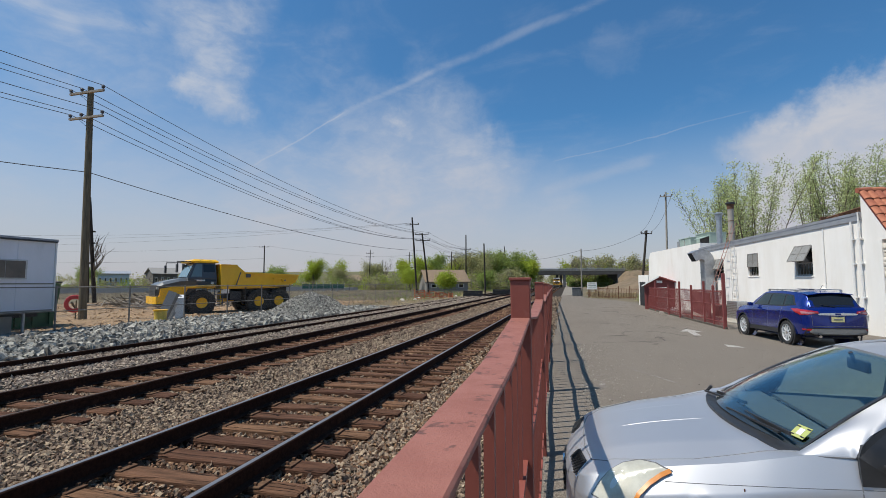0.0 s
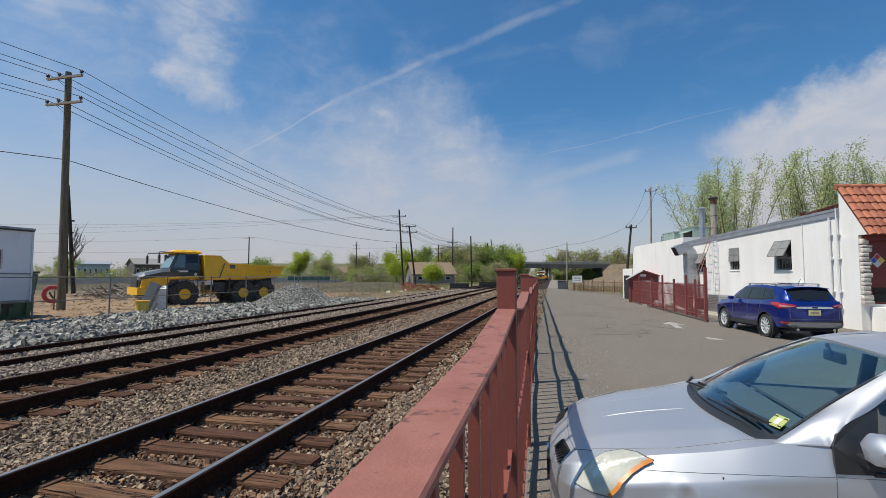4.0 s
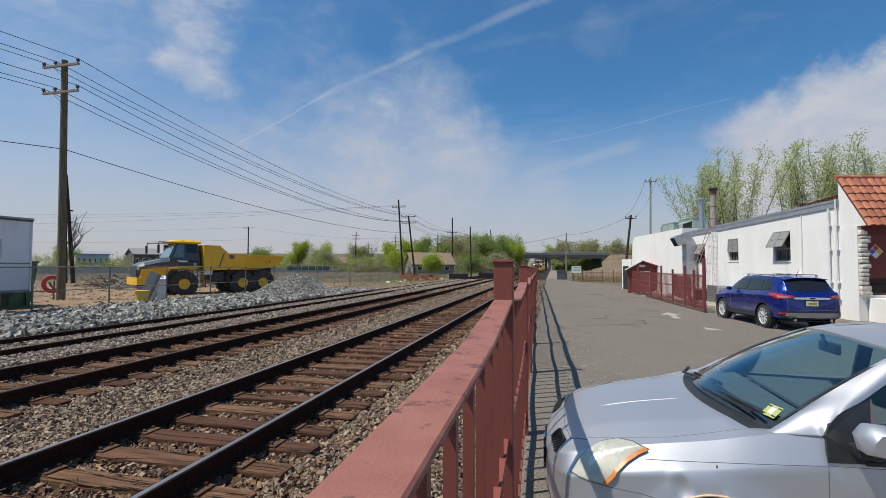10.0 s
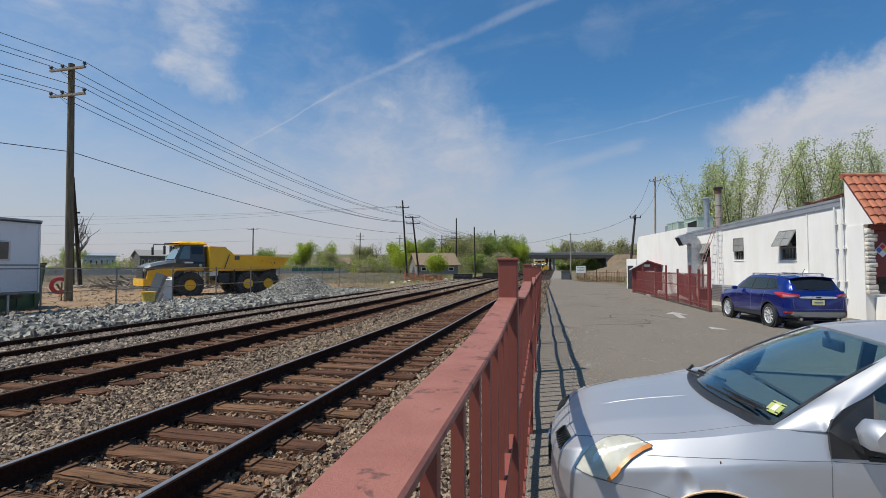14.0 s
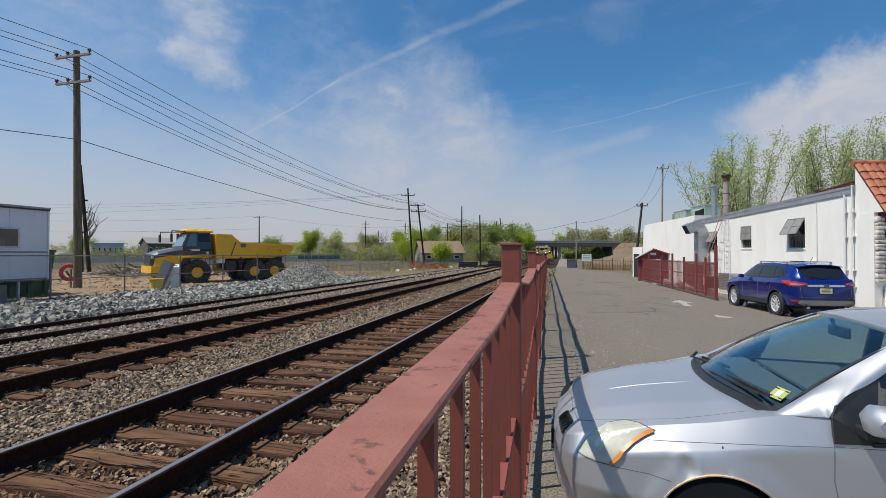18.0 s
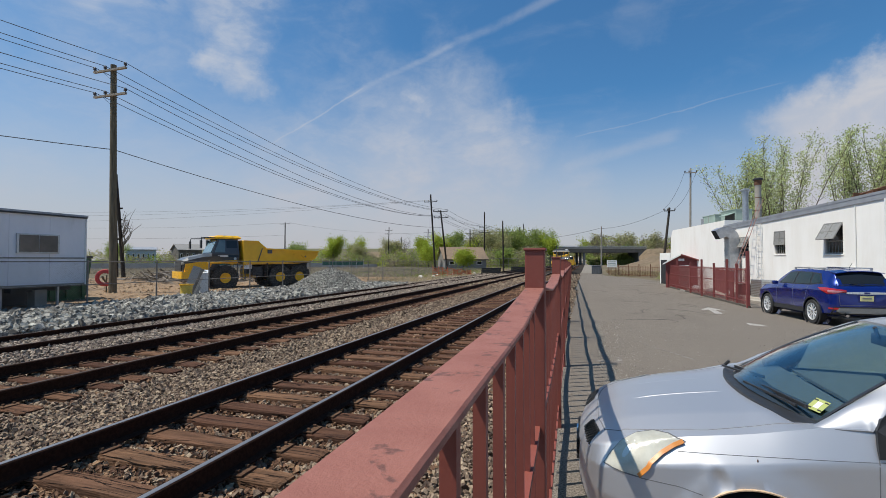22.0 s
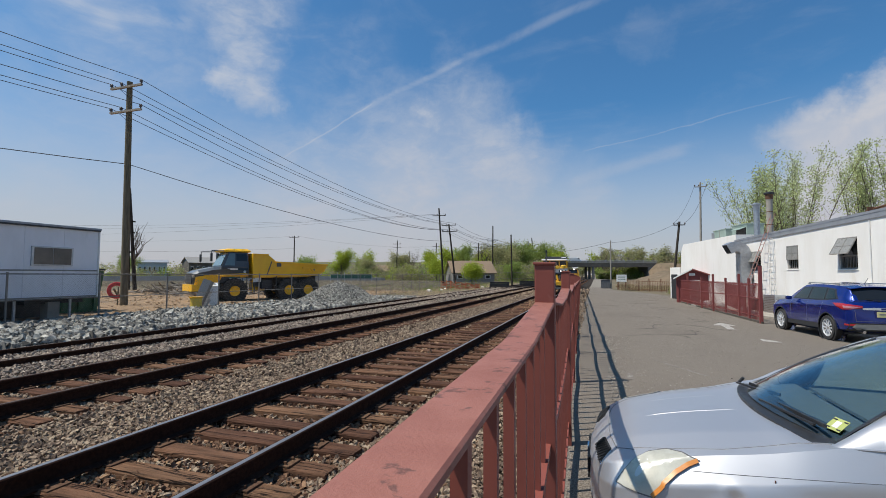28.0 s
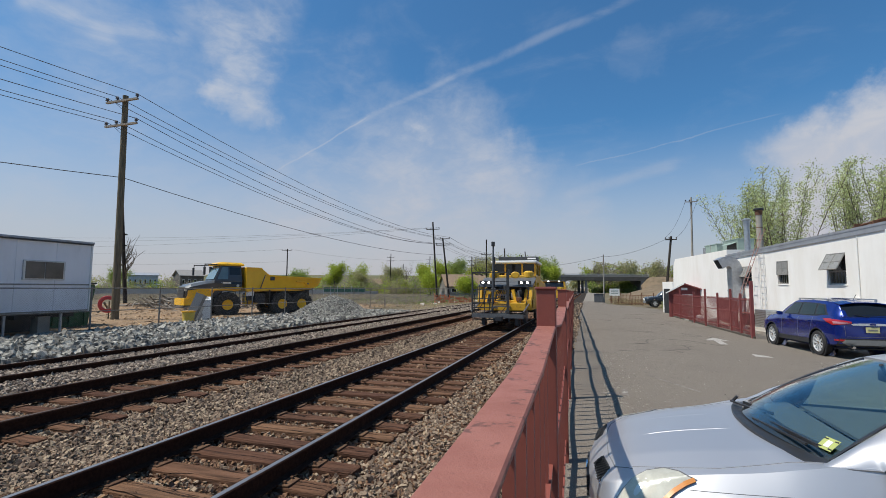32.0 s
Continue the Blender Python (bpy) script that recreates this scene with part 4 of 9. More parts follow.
        part("collar", turned(B(), [(r * 1.12, h - 0.24), (r * 1.2, h + 0.02)], 16), mat, flue)
        for zz in (0.9, 1.6):
            part("band", turned(B(), [(r * 1.05, zz), (r * 1.05, zz + 0.04)], 16), mat, flue)
    for x, y, s, word in ((14.0, -1.9, (1.8, 1.0, 1.28), "pale green rooftop air unit with a dark intake"), (16.6, -2.0, (1.8, 1.2, 1.2), "pale green rooftop air unit with a side grille")):
        unit = thing("rooftop_unit", word, "air unit", BLDG @ pose(x, y, 3.75))
        M.setdefault("unit_green", surface("pale_green_paint", (0.25, 0.32, 0.28), (0.19, 0.25, 0.22), 2, 0.7, 0.6))
        part("housing", box(B(), (0, 0, s[2] / 2), s, bevel=0.03), "unit_green", unit)
        part("top_rim", box(B(), (0, 0, s[2] + 0.01), (s[0] + 0.06, s[1] + 0.06, 0.06), bevel=0.015), "unit_green", unit)
        if x < 15:
            # near-black block puts in the shade of the intake opening
            part("intake", box(B(), (-0.25, s[1] / 2 + 0.01, s[2] * 0.62), (s[0] * 0.62, 0.06, s[2] * 0.42)), "dark", unit)
            part("hood", slab(B(), [(-0.25 - s[0] * 0.33, s[1] / 2, s[2] * 0.84), (-0.25 + s[0] * 0.33, s[1] / 2, s[2] * 0.84), (-0.25 + s[0] * 0.33, s[1] / 2 + 0.4, s[2] * 0.72), (-0.25 - s[0] * 0.33, s[1] / 2 + 0.4, s[2] * 0.72)], (0, 0, 0.03)), "unit_green", unit)
        else:
            for k in range(7):
                part("grille_slat", box(B(), (0.75 + 0.06 * k, s[1] / 2 + 0.015, s[2] * 0.5), (0.03, 0.03, s[2] * 0.8)), "coping", unit)
            part("seam", box(B(), (0.0, s[1] / 2 + 0.008, s[2] * 0.5), (0.03, 0.016, s[2])), "frame", unit)
        part("base_frame", box(B(), (0, 0, -0.15), (s[0] * 0.95, s[1] * 0.95, 0.3)), "galv", unit)
    # kitchen duct that leaves the wall and turns down
    duct = thing("exhaust_duct", "large galvanised kitchen exhaust duct bent over at the top", "duct", BLDG @ pose(9.98, 0.40, -0.18))
    part("riser", box(B(), (0, 0, 2.0), (0.54, 0.54, 2.4), bevel=0.015), "galv", duct)
    rings = []
    for k in range(13):
        a = radians(118) * k / 12
        rings.append([(xx, 0.27 + 0.16 - rr * math.cos(a), 3.2 + rr * math.sin(a)) for rr, xx in ((0.16, -0.27), (0.16, 0.27), (0.70, 0.27), (0.70, -0.27))])
    rings.append([(p[0], p[1] + 0.22, p[2] - 0.12) for p in rings[-1]])
    elbow = part("elbow", loft(B(), rings), "galv", duct)
    mouth = [Vector(p) for p in rings[-1]]
    mid = sum(mouth, Vector()) / 4
    # near-black plate across the mouth puts in the shade inside the duct
    part("mouth", loft(B(), [[mid + (p - mid) * 0.92 + Vector((0, e, -0.55 * e)) for p in mouth] for e in (-0.02, 0.008)]), "dark", elbow, "near-black plate, the shade of the open duct mouth put in")
    for zz in (1.4, 2.0, 2.6, 3.1):
        part("seam", box(B(), (0, 0, zz), (0.58, 0.58, 0.03)), "galv", duct)
    # ladders and the gas-bottle stand at the wall
    lad = thing("wall_ladder", "white metal ladder fixed to the wall", "ladder", BLDG @ pose(7.95, 0.1, 0))
    for s in (-0.2, 0.2):
        part("stile", box(B(), (s, 0, 1.95), (0.026, 0.04, 3.6)), "white_paint", lad)
    for k in range(12):
        part("rung", rod(B(), (-0.2, 0, 0.4 + k * 0.3), (0.2, 0, 0.4 + k * 0.3), 0.014, n=6), "white_paint", lad)
    red = thing("leaning_ladder", "red ladder leaning from the ground up to the roof", "ladder", BLDG @ pose(9.0, 1.6, 0))
    foot, head = Vector((0.15, -0.5, 0.05)), Vector((-0.9, -1.75, 5.0))
    for s in (-0.16, 0.16):
        part("stile", bar(B(), foot + Vector((s, 0, 0)), head + Vector((s, 0, 0)), 0.02, 0.03), "ladder_red", red)
    for k in range(1, 16):
        p = foot.lerp(head, k / 16)
        part("rung", rod(B(), p - Vector((0.16, 0, 0)), p + Vector((0.16, 0, 0)), 0.010, n=6), "ladder_red", red)
    cond = thing("condenser_unit", "grey outdoor condenser box on the pavement by the wall", "air unit", BLDG @ pose(6.6, 0.75, 0))
    part("case", box(B(), (0, 0, 0.48), (0.95, 0.5, 0.9), bevel=0.02), "galv", cond)
    for k in range(9):
        part("slat", box(B(), (0, 0.255, 0.16 + k * 0.08), (0.86, 0.012, 0.03)), "frame", cond)
        part("slat", box(B(), (-0.48, 0, 0.16 + k * 0.08), (0.012, 0.44, 0.03)), "frame", cond)
    for s in (-0.35, 0.35):
        part("foot", box(B(), (s, 0, 0.03), (0.08, 0.5, 0.08)), "plastic", cond)
    # pavement along the wall
    bm = box(B(), (8.0, 1.1, 0.0), (9.0, 2.2, 0.16), BLDG, bevel=0.01)
    tagged(part("pavement", bm, "concrete"), "narrow concrete pavement along the wall", "pavement", kind="structure")
    bin_ = thing("grey_bin", "dark grey plastic bin standing at the wall", "bin", BLDG @ pose(8.1, 0.7, 0.08))
    part("body", loft(B(), [[(x * k, y * k, z) for x, y in ((-0.3, -0.3), (0.3, -0.3), (0.3, 0.3), (-0.3, 0.3))] for z, k in ((0, 0.8), (0.55, 1.0))]), "plastic", bin_)
    part("lid", box(B(), (0, 0, 0.58), (0.66, 0.66, 0.06), bevel=0.02), "frame", bin_)


make_building()


def make_red_yard():
    """The small red shed and the picket enclosure before the building."""
    M["pale_felt"] = surface("pale_roof_felt", (0.50, 0.47, 0.42), (0.38, 0.35, 0.31), 3, 0.8, 0.9, stain=(0.26, 0.23, 0.2), stain_scale=2)
    shed = thing("red_shed", "small dark red wooden shed with a pale white-edged gable roof", "shed", pose(6.30, 34.9, 0, 0, 0, -11))
    w, d, h = 2.6, 2.4, 1.72
    apex, lo = -0.15, -1.12
    hi = 1.48
    bm = B()
    slab(bm, [(lo, 0, 0), (hi, 0, 0), (hi, 0, h), (apex, 0, h + 0.50), (lo, 0, h - 0.05)], (0, d, 0))
    part("wall", bm, "shed_red", shed)
    for e, mat in ((lo - 0.16, "pale_felt"), (hi + 0.14, "shed_red")):
        drop = 0.12
        bm = B()
        slab(bm, [(apex, -0.2, h + 0.51), (e, -0.2, h - drop), (e, -0.2, h - drop + 0.05), (apex, -0.2, h + 0.57)], (0, d + 0.4, 0))
        part("roof", bm, mat, shed)
        bm = B()
        slab(bm, [(apex, -0.24, h + 0.49), (e, -0.24, h - drop - 0.03), (e, -0.24, h - drop + 0.06), (apex, -0.24, h + 0.58)], (0, 0.04, 0))
        part("bargeboard", bm, "white_paint" if e < 0 else "shed_red", shed, "painted roof edge board")
    part("gable_vent", box(B(), (apex, -0.02, h + 0.18), (0.36, 0.03, 0.16)), "white_paint", shed)
    for q in (-1.0, -0.35, 0.35, 0.95):
        part("batten", box(B(), (q, -0.02, 0.86), (0.07, 0.04, 1.7)), "shed_red", shed)
    door = part("screen_door", box(B(), (0.0, -0.02, 0.78), (0.55, 0.04, 1.4)), "frame", shed, "grey mesh screen door")
    part("door_frame", box(B(), (0.0, -0.012, 0.78), (0.66, 0.03, 1.5)), "white_paint", door)
    yard = thing("red_picket_fence", "dark red metal picket enclosure with posts before the building", "fence")
    pts = [Vector(p) for p in ((5.45, 35.8, 0), (5.55, 33, 0), (5.66, 29.5, 0), (5.75, 27.2, 0), (5.9, 25.4, 0), (6.0, 23.6, 0), (6.03, 22.3, 0), (6.06, 21.0, 0))]
    big = mesh_of("post", box(B(), (0, 0, 0.9), (0.09, 0.09, 1.85), bevel=0.01), "shed_red")
    thin = mesh_of("picket", box(B(), (0, 0, 0.82), (0.022, 0.022, 1.45)), "shed_red")
    for k, p in enumerate(pts):
        piece("post", big, yard, Matrix.Translation(p) @ (Matrix.Diagonal((1.3, 1.3, 1.22, 1)) if k == 7 else Matrix.Diagonal((1, 1, 0.95 + 0.1 * (k % 2), 1))))
    for a, b in zip(pts, pts[1:]):
        for zz in (0.25, 0.95, 1.48):
            part("rail", bar(B(), a + Vector((0, 0, zz)), b + Vector((0, 0, zz)), 0.03, 0.04), "shed_red", yard)
        n = max(3, int((b - a).length / 0.13))
        for k in range(1, n):
            piece("picket", thin, yard, Matrix.Translation(a.lerp(b, k / n)))
    bm = bar(B(), (5.44, 36.1, 0.03), (6.08, 20.9, 0.03), 0.09, 0.10)
    tagged(part("kerb", bm, "patch"), "low dark kerb under the red pickets", "kerb", kind="structure")
    # solid red panels and clutter inside
    pan = thing("red_board_panel", "solid dark red board screen inside the enclosure", "screen")
    for a, b in (((7.6, 33.5), (6.9, 27.0)), ((6.9, 27.0), (6.5, 24.6))):
        part("board", slab(B(), [(*a, 0), (*b, 0), (*b, 1.35), (*a, 1.35)], (0.04, 0, 0)), "shed_red", pan)
    rng = np.random.default_rng(4)
    for k in range(3):
        x, y = 6.3 + 0.25 * k, 31.5 - 2.6 * k
        drum = thing("plastic_sack", "crumpled white and grey sack lying inside the enclosure", "sack", pose(x, y, 0.02))
        bm = B()
        bmesh.ops.create_icosphere(bm, subdivisions=2, radius=0.20)
        for v in bm.verts:
            v.co = Vector((v.co.x * 1.2, v.co.y, max(-0.16, v.co.z * 0.9))) * (1 + 0.3 * noise.noise(v.co * 4 + Vector((k, 0, 0)))) + Vector((0, 0, 0.16))
        part("bag", bm, "white_paint" if k == 0 else "frame", drum, smooth=True)


make_red_yard()

# ---------------------------------------------------------------- vehicles
from mathutils.bvhtree import BVHTree

M["silver"] = surface("silver_car_paint", (0.61, 0.605, 0.615), (0.57, 0.565, 0.575), 900, 0.5, 0.53, metal=0.92, coat=0.2, rough_vary=0.04)
M["blue"] = surface("blue_car_paint", (0.003, 0.020, 0.20), (0.003, 0.015, 0.15), 900, 0.5, 0.22, metal=0.45, coat=1.0, rough_vary=0.04)
M["navy"] = surface("dark_car_paint", (0.02, 0.024, 0.03), (0.014, 0.017, 0.022), 900, 0.5, 0.3, metal=0.3, coat=0.8)
M["van_white"] = surface("white_van_paint", (0.75, 0.75, 0.73), (0.7, 0.7, 0.68), 5, 0.5, 0.4, coat=0.4)
M["chrome"] = surface("chrome", (0.75, 0.76, 0.78), (0.7, 0.7, 0.72), 5, 0.4, 0.12, metal=1.0)
M["alloy"] = surface("alloy_wheel", (0.80, 0.81, 0.82), (0.68, 0.69, 0.70), 8, 0.6, 0.25, metal=0.4)
M["lamp_lens"] = surface("clouded_lamp_lens", (0.54, 0.525, 0.445), (0.38, 0.37, 0.31), 9, 0.9, 0.2, coat=0.9, stain=(0.28, 0.275, 0.24), stain_scale=7)
M["amber"] = surface("amber_reflector", (0.58, 0.21, 0.03), (0.46, 0.15, 0.02), 30, 0.5, 0.4)
M["red_lens"] = surface("red_lamp_lens", (0.42, 0.015, 0.02), (0.3, 0.01, 0.012), 30, 0.5, 0.15, coat=0.8)
M["skid_grey"] = surface("grey_bumper_plastic", (0.23, 0.225, 0.21), (0.18, 0.175, 0.165), 20, 0.7, 0.5)
M["lens_clear"] = surface("clear_lamp_lens", (0.46, 0.20, 0.22), (0.36, 0.13, 0.15), 40, 0.8, 0.1, coat=1.0)
M["sticker"] = surface("yellow_green_sticker", (0.36, 0.40, 0.12), (0.31, 0.35, 0.10), 30, 0.4, 0.5)
M["plate_yellow"] = surface("number_plate", (0.72, 0.66, 0.32), (0.66, 0.6, 0.28), 30, 0.5, 0.5)
M["seam"] = surface("panel_gap", (0.16, 0.162, 0.168), (0.12, 0.12, 0.125), 9, 0.4, 0.7)
M["cabin_trim"] = surface("dark_cabin_trim", (0.085, 0.092, 0.094), (0.065, 0.07, 0.072), 30, 0.6, 0.7)
M["seat_grey"] = surface("grey_seat_cloth", (0.20, 0.20, 0.19), (0.15, 0.15, 0.14), 40, 0.6, 0.9)
M["windscreen"] = glass("windscreen", (0.80, 0.955, 0.975), 0.01, 0.05)
M["suv_glass"] = surface("green_tinted_glass", (0.016, 0.028, 0.026), (0.011, 0.018, 0.018), 2, 0.6, 0.05, rough_vary=0.02)
M["primer"] = surface("worn_arch_lip", (0.55, 0.40, 0.26), (0.40, 0.27, 0.16), 30, 0.8, 0.6)


def smooth_rows(keys, n):
    """Catmull-Rom through key rows of numbers (first column: where), n rows in all."""
    keys = np.asarray(keys, float)
    t = keys[:, 0]
    slope = np.gradient(keys, t, axis=0)
    # keep flat runs flat
    d = np.diff(keys, axis=0) / np.diff(t)[:, None]
    slope[1:-1] = np.where(d[:-1] * d[1:] > 0, 2 * d[:-1] * d[1:] / (d[:-1] + d[1:] + 1e-12), 0.0)
    slope[0], slope[-1] = d[0], d[-1]
    s = np.linspace(0, 1, n) * (t[-1] - t[0]) + t[0]
    k = np.clip(np.searchsorted(t, s, side="right") - 1, 0, len(t) - 2)
    h = (t[k + 1] - t[k])[:, None]
    u = ((s - t[k])[:, None]) / h
    return (1 + 2 * u) * (1 - u) ** 2 * keys[k] + u * (1 - u) ** 2 * h * slope[k] + u * u * (3 - 2 * u) * keys[k + 1] + u * u * (u - 1) * h * slope[k + 1]


def ring_of(half, fine=4):
    """A closed ring from half a section (y >= 0, from bottom to top), rounded between its points."""
    p = np.asarray(half, float)
    q = np.vstack([[-p[1][0], p[1][1]], p, [-p[-2][0], p[-2][1]]])
    out = []
    for k in range(1, len(q) - 2):
        b, c = q[k], q[k + 1]
        for j in range(fine):
            u = j / fine
            out.append(b + (c - b) * (u * u * (3 - 2 * u) * 0.5 + u * 0.5))
    out.append(p[-1])
    out = np.array(out)
    left = out[1:-1][::-1] * (-1, 1)
    return np.vstack([out, left])


def shell(stations, n, fine=4):
    """A body skinned over stations of (s, y0, z0, y1, z1, ...)."""
    rows = smooth_rows(stations, n)
    bm = B()
    loft(bm, [[(r[0], y, z) for y, z in ring_of(r[1:].reshape(-1, 2), fine)] for r in rows])
    return bm


def carved(ob, arches):
    """Open round wheel arches in a shell: (centre, radius) each, on the side of the centre's y."""
    bm = B()
    bm.from_mesh(ob.data)
    for (x, y, z), r in arches:
        inside = {v for v in bm.verts if v.co.y * y > 0 and abs(v.co.y) > 0.56 and math.hypot(v.co.x - x, v.co.z - z) < r}
        bmesh.ops.delete(bm, geom=[f for f in bm.faces if all(v in inside for v in f.verts)], context="FACES")
        for v in bm.verts:
            if v in inside:
                d = math.hypot(v.co.x - x, v.co.z - z) or 1e-6
                v.co.x, v.co.z = x + (v.co.x - x) * r / d, z + (v.co.z - z) * r / d
    bmesh.ops.delete(bm, geom=[v for v in bm.verts if not v.link_faces], context="VERTS")
    bm.to_mesh(ob.data)
    bm.free()
    ob.data.polygons.foreach_set("use_smooth", [True] * len(ob.data.polygons))
    ob.data.set_sharp_from_angle(angle=radians(38))
    return ob


class Skin:
    """Lays patches and strips on to a finished shell."""

    def __init__(self, ob):
        bm = B()
        bm.from_mesh(ob.data)
        self.tree = BVHTree.FromBMesh(bm)
        bm.free()

    def drop(self, p, way, off):
        hit, normal, _, _ = self.tree.ray_cast(Vector(p) - Vector(way).normalized() * 1.2, way)
        return hit + normal * off if hit else Vector(p)

    def patch(self, corners, way, off=0.006, n=8, thick=0.012):
        """A four-cornered panel that follows the shell."""
        a, b, c, d = [Vector(p) for p in corners]
        bm = B()
        grid = [[self.drop(a.lerp(b, i / n).lerp(d.lerp(c, i / n), j / n), way, off) for i in range(n + 1)] for j in range(n + 1)]
        v = [[bm.verts.new(p) for p in row] for row in grid]
        for j in range(n):
            for i in range(n):
                bm.faces.new((v[j][i], v[j][i + 1], v[j + 1][i + 1], v[j + 1][i]))
        bmesh.ops.recalc_face_normals(bm, faces=bm.faces)
        bmesh.ops.solidify(bm, geom=bm.faces[:], thickness=thick)
        return bm

    def plate(self, outline, way, off=0.006, thick=0.01):
        """A panel of any outline that follows the shell."""
        bm = B()
        bm.faces.new([bm.verts.new(p) for p in outline])
        bmesh.ops.triangulate(bm, faces=bm.faces[:])
        bmesh.ops.subdivide_edges(bm, edges=bm.edges[:], cuts=5, use_grid_fill=True)
        for v in bm.verts:
            v.co = self.drop(v.co, way, off)
        bmesh.ops.recalc_face_normals(bm, faces=bm.faces)
        if sum(f.normal.dot(Vector(way)) for f in bm.faces) > 0:
            bmesh.ops.reverse_faces(bm, faces=bm.faces[:])
        bmesh.ops.solidify(bm, geom=bm.faces[:], thickness=thick)
        return bm

    def strip(self, points, way, width=0.008, off=0.002, n=10):
        """A thin band along points on the shell."""
        pts = [Vector(p) for p in points]
        line = []
        for a, b in zip(pts, pts[1:]):
            line += [a.lerp(b, k / n) for k in range(n)]
        line.append(pts[-1])
        line = [self.drop(p, way, off) for p in line]
        bm = B()
        last = None
        for k, p in enumerate(line):
            t = (line[min(k + 1, len(line) - 1)] - line[max(k - 1, 0)]).normalized()
            side = t.cross(Vector(way)).normalized() * width / 2
            now = bm.verts.new(p + side), bm.verts.new(p - side)
            if last:
                bm.faces.new((last[0], last[1], now[1], now[0]))
            last = now
        bmesh.ops.recalc_face_normals(bm, faces=bm.faces)
        bmesh.ops.solidify(bm, geom=bm.faces[:], thickness=0.003)
        return bm


def make_wheel(car, at, r, width, rim, spokes=10, side=1, dark=False):
    """A wheel about the y axis: tyre, rim with spokes, hub. side: +1 or -1, where its face looks."""
    wheel = part("wheel", turned(B(), [(rim * 0.98, -width / 2), (r * 0.96, -width / 2), (r, -width * 0.36), (r, width * 0.36), (r * 0.96, width / 2), (rim * 0.98, width / 2)], 36, Matrix.Rotation(-side * math.pi / 2, 4, "X"), closed=False),
                 "black", car, "black rubber tyre", at=at, smooth=50)
    bm = turned(B(), [(rim, -width * 0.4), (rim, width * 0.47), (rim * 0.93, width * 0.49), (rim * 0.9, width * 0.3), (rim * 0.9, -width * 0.3)], 32, Matrix.Rotation(-side * math.pi / 2, 4, "X"), closed=False)
    for k in range(spokes):
        a = 2 * math.pi * k / spokes
        box(bm, (rim * 0.52, 0, width * 0.36), (rim * 0.86, rim * (0.13 if spokes > 6 else 0.30), width * 0.10), Matrix.Rotation(-side * math.pi / 2, 4, "X") @ Matrix.Rotation(a, 4, "Z"))
    part("rim", bm, "alloy", wheel)
    part("hub", turned(B(), [(rim * 0.2, width * 0.2), (rim * 0.2, width * 0.42), (rim * 0.12, width * 0.44)], 16, Matrix.Rotation(-side * math.pi / 2, 4, "X")), "chrome", wheel)
    # near-black disc added for the shade inside the wheel
    part("wheel_back", turned(B(), [(rim * 0.97, -width * 0.30), (rim * 0.97, -width * 0.2)], 20, Matrix.Rotation(-side * math.pi / 2, 4, "X")), "dark", wheel)
    part("brake_disc", turned(B(), [(rim * 0.75, width * 0.05), (rim * 0.75, width * 0.12)], 20, Matrix.Rotation(-side * math.pi / 2, 4, "X")), "dark", wheel)
    return wheel


